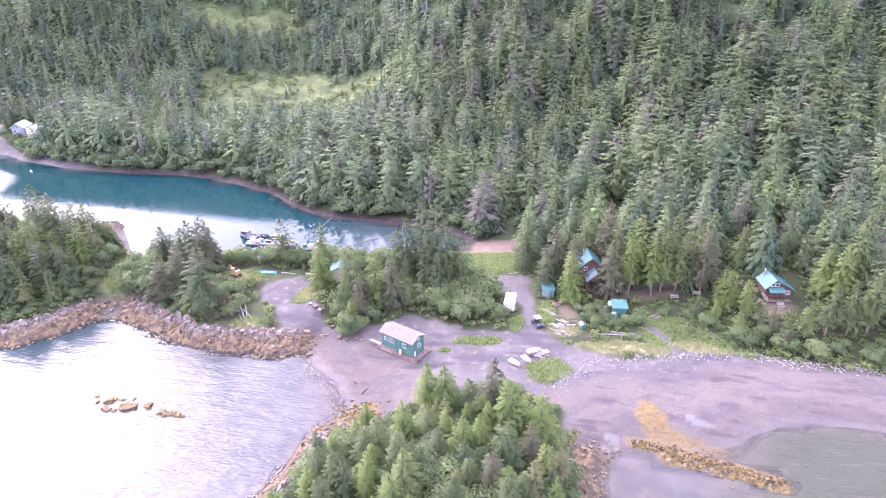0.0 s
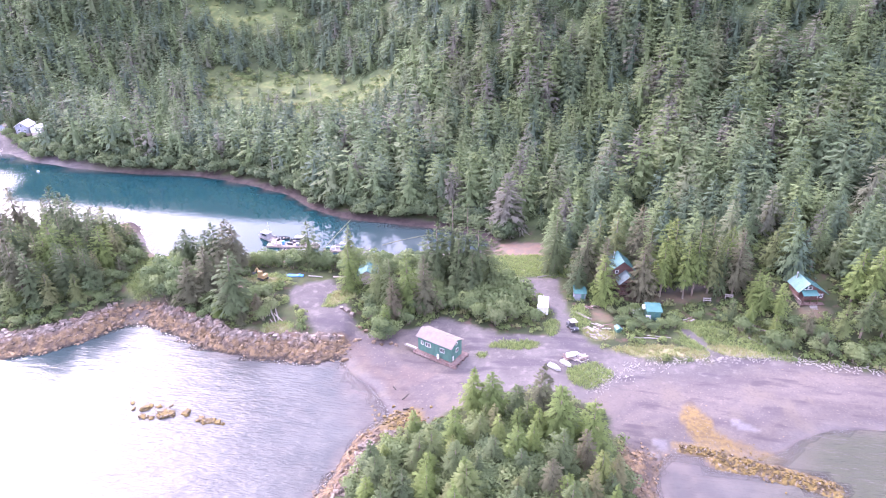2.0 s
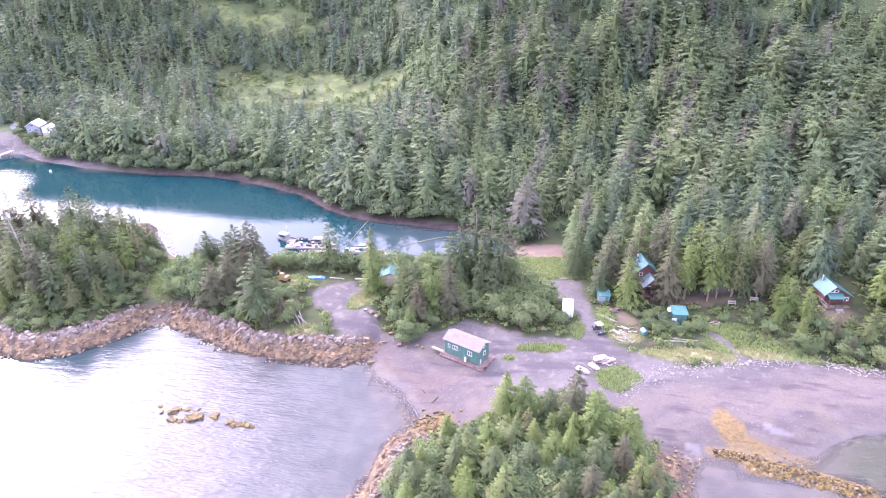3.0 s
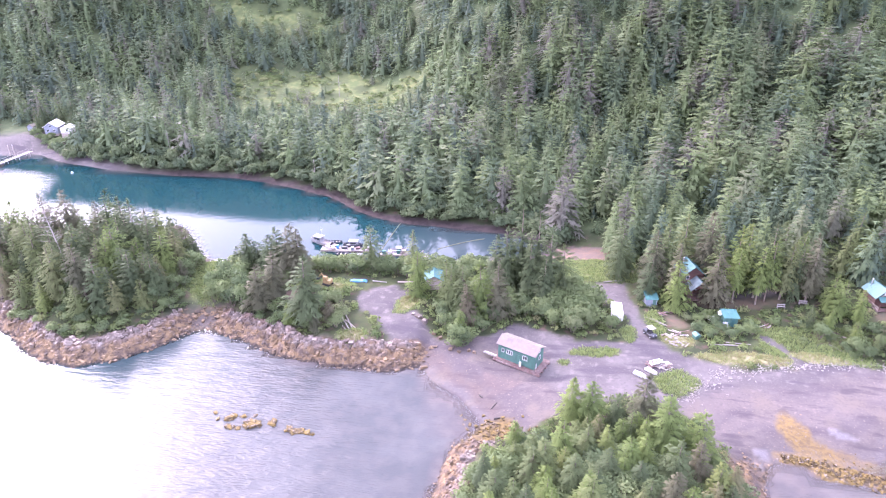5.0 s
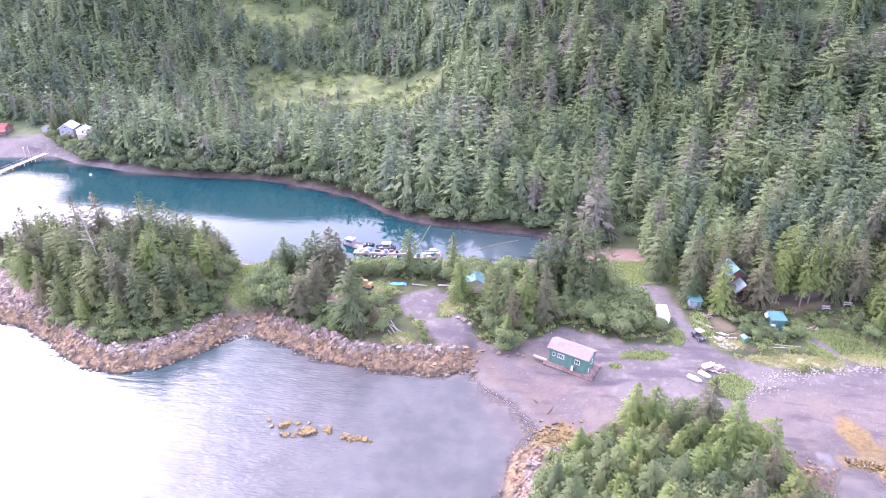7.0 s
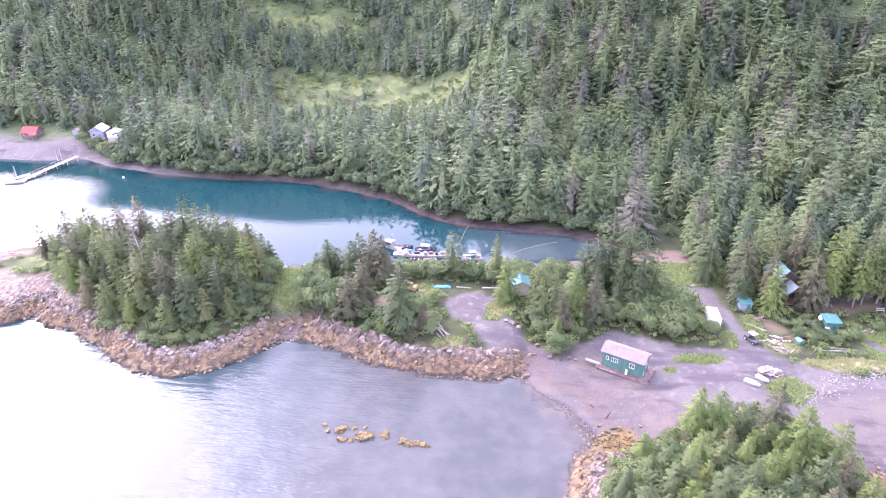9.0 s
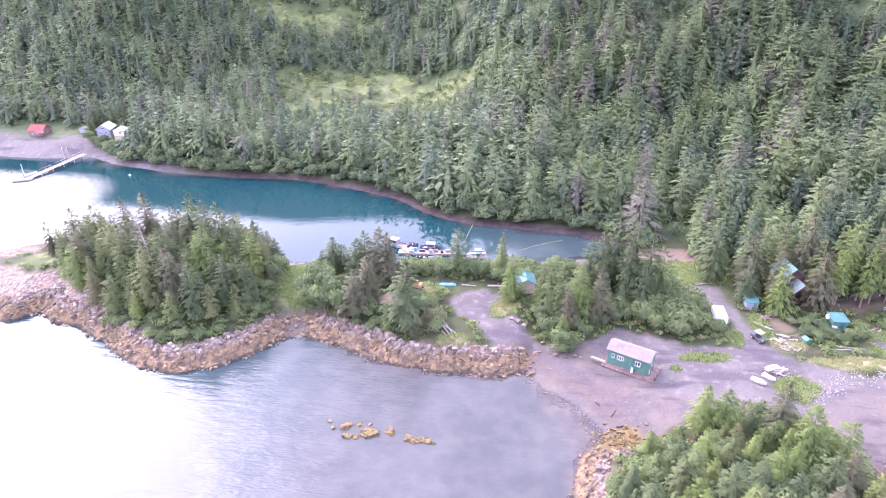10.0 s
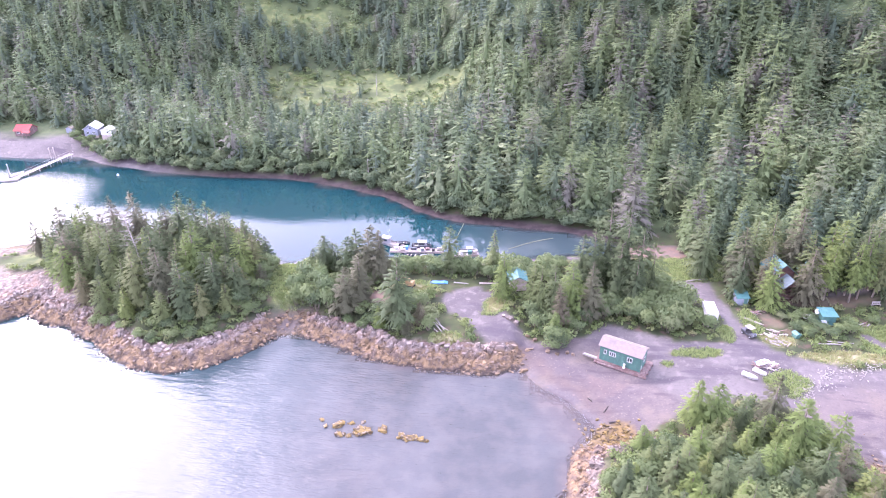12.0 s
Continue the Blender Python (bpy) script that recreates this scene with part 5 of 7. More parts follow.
tagged(meadow_bush, "low shrubs and tall weeds in the hillside clearing", "shrubs", kind="stuff")


# ---- grass ----
def grass_stuff(name, spots, label, blades=7, size=0.32, tint=(0.1, 0.6)):
    rng = np.random.default_rng(len(spots))
    V, T, C = [], [], []
    for x, y, z in spots:
        c = rng.uniform(*tint)
        for b in range(blades):
            a = rng.uniform(0, 6.28)
            h = size * rng.uniform(0.6, 1.4)
            o = np.array([x + rng.normal() * 0.25, y + rng.normal() * 0.25, z - 0.03])
            w = np.array([-math.sin(a), math.cos(a), 0]) * 0.06
            lean = np.array([math.cos(a), math.sin(a), 0]) * h * rng.uniform(0.2, 0.7)
            V += [o - w, o + w, o + lean + w * 0.5 + [0, 0, h], o + lean - w * 0.5 + [0, 0, h * 0.95]]
            T += [0.2, 0.2, 1, 1]
            C += [c] * 4
    V = np.array(V)
    ob = new(name, fast_mesh(name, V, np.arange(len(V)).reshape(-1, 4), mat=M_GRASS, attrs=dict(tip=T, tint=C)))
    return tagged(ob, label, "grass", kind="stuff")


rng_g = np.random.default_rng(9)
A, B = rng_g.uniform(-100, 62, 60000), rng_g.uniform(88, 140, 60000)
hh, ss = land(A, B)
cv = covers(A, B, hh, ss)
ok = (cv["grass"] > 0.5) & (cv["dry"] < 0.4) & (cv["gravel"] < 0.4) & (ss > 2)
grass_stuff("grass", list(zip(A[ok], B[ok], hh[ok]))[:5200], "tufts of green grass and weeds")
ok = (cv["dry"] > 0.45) & (ss > 2)
grass_stuff("dry_grass", list(zip(A[ok], B[ok], hh[ok]))[:1800], "tufts of dry yellow grass", size=0.3, tint=(0.6, 1.0))


# ---- buildings ----
def window(parent, x0, x1, z0, z1, y, face=-1, panes=1, axis="y", name="window"):
    """A white-framed window on a wall in the plane axis = y that faces the way of face."""
    m = Matrix.Identity(4) if axis == "y" else pose(0, 0, 0, 0, 0, 90)
    bm = bm_new()
    f, d = 0.09, 0.07
    ya, yb = sorted((y, y + face * d))
    for a, b, c, e in ((x0, x1, z0, z0 + f), (x0, x1, z1 - f, z1), (x0, x0 + f, z0 + f, z1 - f), (x1 - f, x1, z0 + f, z1 - f)):
        box(bm, a, b, ya, yb, c, e, m)
    for k in range(1, panes):
        xc = x0 + (x1 - x0) * k / panes
        box(bm, xc - f / 2, xc + f / 2, ya, yb, z0 + f, z1 - f, m)
    fr = part(name, bm, M_WHITE, parent, "white frame")
    for k in range(panes):
        bm = bm_new()
        w = (x1 - x0) / panes
        a, b = sorted((y + face * 0.005, y + face * 0.03))
        box(bm, x0 + w * k + 0.05, x0 + w * (k + 1) - 0.05, a, b, z0 + 0.05, z1 - 0.05, m)
        part("pane", bm, M_GLASS, fr, "dark glass")
    return fr


def sheet(parent, along0, along1, eave, ridge, mat, ribs, name, label, thick=0.08, place=None):
    """One ribbed roof sheet; eave and ridge are (across, up), the ribs run up the slope, place maps (along, across, up) to a corner."""
    (a0, z0), (a1, z1) = eave, ridge
    n = Vector((-(z1 - z0), a1 - a0)).normalized()
    n = n if n.y > 0 else -n
    top = [(along0, thick)]
    if ribs:
        u = along0 + 0.05
        while u < along1 - 0.12:
            top += [(u, thick), (u + 0.01, thick + 0.03), (u + 0.06, thick + 0.03), (u + 0.07, thick)]
            u += ribs
    top.append((along1, thick))
    outline = [(along1, 0.0), (along0, 0.0)] + top
    bm = bm_new()
    rows = [[bm.verts.new(place(u, a + n.x * h, z + n.y * h)) for u, h in outline] for a, z in ((a0, z0), (a1, z1))]
    k = len(outline)
    for i in range(k):
        bm.faces.new((rows[0][i], rows[0][(i + 1) % k], rows[1][(i + 1) % k], rows[1][i]))
    bm.faces.new(rows[0])
    bm.faces.new(rows[1][::-1])
    bmesh.ops.recalc_face_normals(bm, faces=bm.faces)
    return part(name, bm, mat, parent, label)


def slope(parent, w0, w1, y0, z0, y1, z1, mat, thick=0.08, ribs=0.6, name="roof", label=""):
    """A roof plane from the eave (y0, z0) to the ridge (y1, z1), running w0 to w1."""
    return sheet(parent, w0, w1, (y0, z0), (y1, z1), mat, ribs, name, label, thick, lambda u, a, z: (u, a, z))


def gable_walls(parent, w, d, h, rise, mat, name="wall", label="", courses=0.0):
    """Four walls with gables at the ends of y; the ridge runs along y. Courses add horizontal logs."""
    bm = bm_new()
    prism(bm, [(0, 0), (w, 0), (w, h), (w / 2, h + rise), (0, h)], 0, d)
    if courses:
        z = 0.12
        while z < h - 0.1:
            tube(bm, (-0.03, -0.03, z), (w + 0.03, -0.03, z), 0.11, seg=6)
            tube(bm, (-0.03, -0.1, z), (-0.03, d + 0.1, z), 0.11, seg=6)
            tube(bm, (w + 0.03, -0.1, z), (w + 0.03, d + 0.1, z), 0.11, seg=6)
            z += courses
    return part(name, bm, mat, parent, label)


def gable_roof(parent, w, d, h, rise, over, mat, ribs=0.6, mat2=None):
    """Two ribbed sheets over walls whose ridge runs along y."""
    s = rise / (w / 2)
    for eave, ridge, mm in (((-over, h - over * s), (w / 2 + 0.02, h + rise + 0.02 * s), mat), ((w + over, h - over * s), (w / 2 - 0.02, h + rise + 0.02 * s), mat2 or mat)):
        sheet(parent, -over, d + over, (eave[0], eave[1] + 0.01), (ridge[0], ridge[1] + 0.01), mm, ribs, "roof", "", 0.08, lambda u, a, z: (a, u, z))


def stove_pipe(parent, x, y, z0, z1):
    bm = bm_new()
    tube(bm, (x, y, z0), (x, y, z1), 0.1, seg=8)
    tube(bm, (x, y, z1), (x, y, z1 + 0.12), 0.18, 0.05, 8)
    part("stove_pipe", bm, M_METAL, parent, "grey metal stove pipe")


# houseboat: a green cabin on a timber float, drawn up on the beach
hb = thing("houseboat", Matrix.Translation((-29.0, 96.4, 0.80)) @ pose(0, 0, 0, 0, 0, -26), "green wooden float house with pale tin roof on the beach", "houseboat")
for k in range(4):
    bm = bm_new()
    tube(bm, (-0.7, -0.45 + 1.35 * k, 0.25), (8.8, -0.45 + 1.35 * k, 0.25), 0.34, 0.28, 9, 0.03, 4)
    part("float_log", bm, M_REDWOOD, hb, "rusty red float log")
bm = bm_new()
for k in range(31):
    box(bm, -0.5 + 0.295 * k, -0.5 + 0.295 * k + 0.275, -0.55, 4.15, 0.58, 0.66 + 0.015 * (k % 3))
part("deck", bm, M_REDWOOD, hb, "worn reddish deck planks")
bm = bm_new()
box(bm, -0.6, 8.7, -0.62, -0.54, 0.3, 0.7)
for k in range(8):
    box(bm, -0.4 + 1.15 * k, -0.28 + 1.15 * k, -0.68, -0.61, 0.15, 0.85)
part("fender_beam", bm, M_REDWOOD, hb, "red-brown edge beam with posts")
cab = new("cabin_body")
cab.parent = hb
cab.location = (0, 0, 0.68)
bm = bm_new()
prism(bm, [(0, 0), (0, 3.2), (1.7, 3.95), (3.4, 3.2), (3.4, 0)], 0, 7.45)
bmesh.ops.rotate(bm, verts=bm.verts, cent=(0, 0, 0), matrix=Matrix.Rotation(radians(-90), 3, 'Z'))
bmesh.ops.translate(bm, verts=bm.verts, vec=(0, 3.4, 0))
part("wall", bm, M_GREENWALL, cab, "green painted boards")
bm = bm_new()
box(bm, 0.02, 0.05, -0.02, -0.002, 0.02, 3.1)
first_batten = part("batten", bm, M_GREENWALL, cab)
for k in range(1, 25):
    part("batten", first_batten.data, None, cab).location = (0.3 * k, 0, 0)
slope(cab, -0.3, 7.75, -0.35, 3.03, 1.72, 3.98, M_ROOFPINK, label="pinkish grey tin sheets")
slope(cab, -0.3, 7.75, 3.75, 3.03, 1.68, 3.98, M_ROOFBROWN, label="brown mossy sheets")
window(cab, 0.75, 1.25, 1.5, 2.35, -0.02)
window(cab, 1.75, 2.95, 1.45, 2.35, -0.02, panes=3)
window(cab, 5.0, 5.95, 1.4, 2.35, -0.02, panes=2)
window(cab, 1.4, 2.2, 1.35, 2.2, -7.47, face=-1, axis="x")
window(cab, 1.4, 2.0, 2.95, 3.45, -7.47, face=-1, axis="x")
bm = bm_new()
box(bm, 3.65, 4.5, -0.07, -0.01, 0.02, 2.05)
dr = part("door", bm, M_GREENWALL, cab, "dark green plank door")
bm = bm_new()
tube(bm, (4.4, -0.1, 1.0), (4.4, -0.04, 1.0), 0.04, seg=6)
part("door_handle", bm, M_METAL, dr)
bm = bm_new()
box(bm, 7.46, 7.52, 0.35, 0.75, 0.05, 1.1, bevel=0.02)
part("gas_bottle_box", bm, M_WHITE, cab, "white box by the end wall")
bm = bm_new()
box(bm, 6.3, 7.0, 1.0, 1.45, 3.72, 3.82)
part("roof_hatch", bm, M_ROOFBROWN, cab)
bm = bm_new()
box(bm, 4.55, 4.9, -0.50, -0.15, 0.66, 1.6, bevel=0.03)
part("cupboard", bm, M_WHITE, hb, "white cupboard on the deck")
bm = bm_new()
box(bm, -3.0, -0.4, -0.35, 0.35, 0.62, 0.74)
box(bm, -3.0, -0.4, -0.38, -0.31, 0.72, 0.95)
part("gangplank", bm, M_DRIFT, hb, "pale gangplank")
for k in range(3):
    bm = bm_new()
    box(bm, -0.04, 0.04, -0.04, 0.04, 0, 1.0, pose(7.7 + 0.45 * k, -0.45, 0.66))
    part("rail_post", bm, M_REDWOOD, hb)
bm = bm_new()
tube(bm, (8.0, 4.6, 0.1), (10.8, 3.8, 0.15), 0.16, 0.12, 7)
tube(bm, (8.2, 5.0, 0.1), (10.6, 4.6, 0.1), 0.13, 0.1, 7)
part("loose_timber", bm, M_WOOD, hb, "grey timber against the float")


def cabin(x, y, rz, w, d, h, rise, label, porch=True, z=None):
    """A red-brown log cabin with a teal roof; its gable faces -y, with a lean-to porch before it."""
    zz = zat(x, y) if z is None else z
    t = thing("log_cabin", Matrix.Translation((x, y, zz - 0.05)) @ pose(0, 0, 0, 0, 0, rz), label, "cabin", "log cabins")
    for px in (0.1, w / 2, w - 0.1):
        for py in (-1.7, 0.3, d - 0.3):
            bm = bm_new()
            box(bm, px - 0.12, px + 0.12, py - 0.12, py + 0.12, -0.8, 0.45)
            part("footing", bm, M_WOOD, t)
    body = new("cabin_body")
    body.parent = t
    body.location = (0, 0, 0.45)
    gable_walls(body, w, d, h, rise, M_REDLOG, label="red-brown logs", courses=0.26)
    gable_roof(body, w, d, h, rise, 0.6, M_TEAL)
    window(body, w * 0.62, w * 0.9, 0.9, 1.9, -0.14, panes=2)
    window(body, w * 0.30, w * 0.48, h + 0.15, h + rise * 0.55, -0.05)
    window(body, w * 0.52, w * 0.70, h + 0.15, h + rise * 0.55, -0.05)
    window(body, d * 0.3, d * 0.6, 0.9, 1.9, 0.14, face=1, panes=2, axis="x")
    bm = bm_new()
    box(bm, w * 0.25, w * 0.25 + 0.9, -0.18, -0.1, 0, 2.0)
    dr = part("door", bm, M_REDLOG, body, "dark red door")
    bm = bm_new()
    tube(bm, (w * 0.25 + 0.8, -0.24, 1.0), (w * 0.25 + 0.8, -0.17, 1.0), 0.04, seg=6)
    part("door_handle", bm, M_METAL, dr)
    stove_pipe(body, w * 0.3, d * 0.75, h + rise * 0.4, h + rise + 0.7)
    if porch:
        bm = bm_new()
        for k in range(int(w / 0.3)):
            box(bm, 0.3 * k, 0.3 * k + 0.28, -1.9, -0.02, 0.3, 0.4)
        part("porch_deck", bm, M_REDWOOD, t, "reddish porch boards")
        slope(t, 0.4, w - 0.6, -2.0, h + 0.05, -0.15, h + 0.55, M_TEAL, name="porch_roof", label="teal lean-to roof")
        for px in (0.5, w * 0.5, w - 1.0):
            bm = bm_new()
            tube(bm, (px, -1.8, 0.35), (px, -1.8, h + 0.1), 0.08, seg=7)
            part("porch_post", bm, M_REDLOG, t)
        bm = bm_new()
        box(bm, 0, w, -1.92, -1.86, 1.15, 1.23)
        for k in range(int(w / 0.35)):
            box(bm, 0.35 * k, 0.35 * k + 0.06, -1.91, -1.87, 0.4, 1.15)
        part("railing", bm, M_REDLOG, t, "red wooden railing")
        bm = bm_new()
        for k in range(3):
            box(bm, w * 0.3, w * 0.3 + 1.2, -2.2 - 0.3 * k, -1.9 - 0.3 * k, -0.3, 0.25 - 0.17 * k)
        part("steps", bm, M_WOOD, t, "pale wooden steps")
    return t


# the cabin on the bank has a roof that runs further down on one side
ca = thing("log_cabin", Matrix.Translation((44.0, 117.9, 5.1)) @ pose(0, 0, 0, 0, 0, 9), "red-brown log cabin with teal metal roof among spruces", "cabin", "log cabins")
bm = bm_new()
prism(bm, [(0, -1.2), (5.0, -1.2), (5.0, 1.9), (1.45, 4.0), (0, 2.55)], 0, 3.6)
z = 0.1
while z < 2.4:
    tube(bm, (-0.03, -0.02, z), (5.03 if z < 1.8 else 3.6, -0.02, z), 0.11, seg=6)
    tube(bm, (-0.03, -0.1, z), (-0.03, 3.7, z), 0.11, seg=6)
    z += 0.26
part("wall", bm, M_REDLOG, ca, "red-brown logs")
sheet(ca, -0.6, 4.1, (-0.45, 2.12), (1.47, 4.04), M_TEAL, 0.6, "roof", "", 0.08, lambda u, a, z: (a, u, z))
sheet(ca, -0.6, 4.1, (5.6, 1.58), (1.43, 4.04), M_TEAL, 0.6, "roof", "", 0.08, lambda u, a, z: (a, u, z))
window(ca, 0.7, 1.4, 2.6, 3.35, -0.12)
window(ca, 1.5, 2.3, 2.6, 3.25, -0.12)
window(ca, 3.7, 4.7, 0.7, 1.6, -0.14, panes=3)
bm = bm_new()
box(bm, 1.2, 2.1, -0.2, -0.12, 0, 2.0)
dr = part("door", bm, M_REDLOG, ca, "dark red door")
bm = bm_new()
tube(bm, (2.0, -0.26, 1.0), (2.0, -0.19, 1.0), 0.04, seg=6)
part("door_handle", bm, M_METAL, dr)
stove_pipe(ca, 0.7, 3.2, 3.0, 4.7)
slope(ca, 0.1, 3.2, -1.5, 1.85, -0.15, 2.4, M_TEAL, name="porch_roof", label="teal lean-to roof")
bm = bm_new()
for k in range(16):
    box(bm, -0.2 + 0.3 * k, 0.08 + 0.3 * k, -1.7, -0.03, -0.1, 0.0)
part("porch_deck", bm, M_REDWOOD, ca, "reddish porch boards")
for px in (0.2, 1.7, 3.1):
    bm = bm_new()
    tube(bm, (px, -1.4, -1.2), (px, -1.4, 1.95), 0.08, seg=7)
    part("porch_post", bm, M_REDLOG, ca)
bm = bm_new()
box(bm, -0.3, -0.24, -1.7, 2.0, 0.85, 0.93)
for k in range(11):
    box(bm, -0.3, -0.24, -1.7 + 0.36 * k, -1.64 + 0.36 * k, -0.2, 0.86)
part("railing", bm, M_WOOD, ca, "weathered wooden railing")
bm = bm_new()
for k in range(4):
    box(bm, 1.6, 3.0, -2.0 - 0.3 * k, -1.7 - 0.3 * k, -1.3, -0.15 - 0.2 * k)
part("steps", bm, M_DRIFT, ca, "pale wooden steps")

# taller cabin with a gabled porch
cb = thing("log_cabin", Matrix.Translation((9.0, 122.4, 2.7)) @ pose(0, 0, 0, 0, 0, 10), "tall red-brown log cabin with teal roof and gabled porch", "cabin", "log cabins")
body = new("main_house")
body.parent = cb
body.location = (-0.8, 0, 0)
gable_walls(body, 4.3, 4.2, 4.75, 1.8, M_REDLOG, label="red-brown logs", courses=0.26)
gable_roof(body, 4.3, 4.2, 4.75, 1.8, 0.55, M_TEAL)
window(body, 0.6, 1.3, 3.7, 4.5, -0.14)
window(body, 2.6, 3.5, 1.0, 1.9, -0.14, panes=2)
stove_pipe(body, 1.0, 3.2, 5.3, 7.1)
porch = new("porch")
porch.parent = cb
porch.location = (0.3, -3.0, 0)
for px in (0.1, 1.7, 3.3):
    for py in (0.1, 2.7):
        bm = bm_new()
        tube(bm, (px, py, -0.3), (px, py, 2.95 if px != 1.7 else 3.6), 0.09, seg=7)
        part("post", bm, M_REDLOG, porch)
# left slope wears the painted sky reflection, right slope plain teal
gable_roof(porch, 3.4, 2.7, 2.9, 1.5, 0.4, M_ROOFSHEEN, mat2=M_TEAL)
bm = bm_new()
prism(bm, [(0.05, 2.9), (3.35, 2.9), (1.7, 4.35)], 0.02, 0.12)
part("gable_board", bm, M_REDLOG, porch)
bm = bm_new()
box(bm, 0, 3.4, 0, 2.95, 0.1, 0.2)
part("deck", bm, M_REDWOOD, porch, "reddish porch boards")
bm = bm_new()
box(bm, 0, 3.4, -0.03, 0.03, 0.95, 1.03)
for k in range(10):
    box(bm, 0.34 * k, 0.06 + 0.34 * k, -0.02, 0.02, 0.2, 0.95)
part("railing", bm, M_REDLOG, porch)
cabin(27.4, 124.6, 4, 4.0, 4.6, 2.3, 1.3, "shaded log cabin with teal roof between tree trunks")
cabin(16.4, 126, 0, 3.2, 3.6, 2.2, 1.1, "small shaded cabin behind the spruces", porch=False)

# small teal hut with dish and solar panel
hut = thing("hut", Matrix.Translation((14.3, 111.2, zat(15.5, 112))) @ pose(0, 0, 0, 0, 0, 3), "small teal hut with flat sloping roof among shrubs", "hut")
bm = bm_new()
box(bm, 0.1, 2.7, 0.1, 2.4, -0.2, 2.1)
part("wall", bm, M_GREENWALL, hut, "dark green boards")
slope(hut, -0.15, 2.95, -0.25, 2.08, 2.75, 2.42, M_TEAL, label="bright teal sheet")
bm = bm_new()
box(bm, 1.5, 2.2, 0.04, 0.1, 0, 1.8)
part("door", bm, M_TEAL, hut)
bm = bm_new()
tube(bm, (-0.35, 1.9, 0), (-0.35, 1.9, 1.9), 0.04, seg=6)
part("dish_mast", bm, M_METAL, hut)
bm = bm_new()
bmesh.ops.create_cone(bm, cap_ends=True, segments=18, radius1=0.15, radius2=0.5, depth=0.18, matrix=pose(-0.35, 1.7, 2.1, 55, 0, 10))
part("dish", bm, M_WHITE, hut, "white satellite dish")
bm = bm_new()
box(bm, -0.45, 0.45, -0.02, 0.02, -0.75, 0.75, pose(0.25, -0.75, 0.75, -40, 0, 0))
sp = part("solar_panel", bm, M_METAL, hut, "grey panel frame")
for i in range(2):
    for j in range(4):
        bm = bm_new()
        box(bm, -0.42 + 0.43 * i, -0.01 + 0.43 * i, -0.035, -0.022, -0.72 + 0.36 * j, -0.38 + 0.36 * j, pose(0.25, -0.75, 0.75, -40, 0, 0))
        part("cell", bm, M_GREYWALL, sp, "blue-grey cell")
bm = bm_new()
tube(bm, (-2.2, 2.2, 0.55), (-0.75, 2.2, 0.55), 0.45, seg=12)
tank = part("tank", bm, M_WHITE, hut, "white tank beside the hut")

# little green shed, small teal box
shed = thing("shed", Matrix.Translation((0.3, 117.3, zat(1.5, 118))) @ pose(0, 0, 0, 0, 0, 6), "small grey-green shed with a teal roof by the road", "shed")
bm = bm_new()
box(bm, 0.15, 2.5, 0.1, 2.2, -0.2, 1.8)
part("wall", bm, M_GREYWALL, shed, "grey-green boards")
slope(shed, 0, 2.7, -0.2, 1.75, 2.4, 2.45, M_TEAL)
bm = bm_new()
box(bm, 1.6, 2.3, 0.04, 0.1, 0, 1.7)
part("door", bm, M_GREENWALL, shed)
sbox = thing("pump_box", Matrix.Translation((8.2, 106.3, zat(8.7, 106.6))) @ pose(0, 0, 0, 0, 0, 20), "tiny teal box with a pitched lid on the grass", "box")
gable_walls(sbox, 1.0, 1.2, 0.75, 0.3, M_GREENWALL)
gable_roof(sbox, 1.0, 1.2, 0.75, 0.3, 0.1, M_TEAL, ribs=0)

# shed with teal roof behind the spit's trees
wsh = thing("shed", Matrix.Translation((-45.9, 116.6, zat(-44, 118))) @ pose(0, 0, 0, 0, 0, 8), "weathered shed with a pale teal roof behind trees", "shed")
gable_walls(wsh, 3.6, 4.0, 2.4, 0.9, M_WOOD)
gable_roof(wsh, 3.6, 4.0, 2.4, 0.9, 0.3, M_TEAL)
bm = bm_new()
box(bm, 1.2, 2.2, -0.06, 0.0, 0, 1.95)
part("door", bm, M_WOOD, wsh)

# far houses
rh = thing("house", Matrix.Translation((-233.8, 206.6, zat(-231, 208) - 0.3)) @ pose(0, 0, 0, 0, 0, 4) @ Matrix.Diagonal((0.85, 0.85, 0.85, 1)), "far red-roofed house above the beach", "house")
bm = bm_new()
prism(bm, [(0, 0), (0, 2.6), (3, 4.4), (6, 2.6), (6, 0)], 0, 6.5)
bmesh.ops.rotate(bm, verts=bm.verts, cent=(0, 0, 0), matrix=Matrix.Rotation(radians(-90), 3, 'Z'))
bmesh.ops.translate(bm, verts=bm.verts, vec=(0, 6, 0))
part("wall", bm, M_REDWOOD, rh, "weathered red walls")
slope(rh, -0.4, 6.9, -0.5, 2.3, 3.02, 4.45, M_REDROOF)
slope(rh, -0.4, 6.9, 6.5, 2.3, 2.98, 4.45, M_REDROOF)
slope(rh, 4.2, 8.0, -1.9, 1.9, -0.3, 2.5, M_REDROOF, name="porch_roof")
for px in (4.4, 6.1, 7.8):
    bm = bm_new()
    box(bm, px - 0.08, px + 0.08, -1.8, -1.64, -0.4, 2.0)
    part("porch_post", bm, M_REDWOOD, rh)
window(rh, 1.0, 2.2, 1.0, 2.0, -0.02, panes=2)
window(rh, 3.4, 4.2, 1.0, 2.0, -0.02)
wh = thing("house", Matrix.Translation((-206.4, 208.0, zat(-203, 210) + 0.3)) @ pose(0, 0, 0, 0, 0, 12) @ Matrix.Diagonal((0.8, 0.8, 0.78, 1)), "far grey house with a white metal roof among trees", "house")
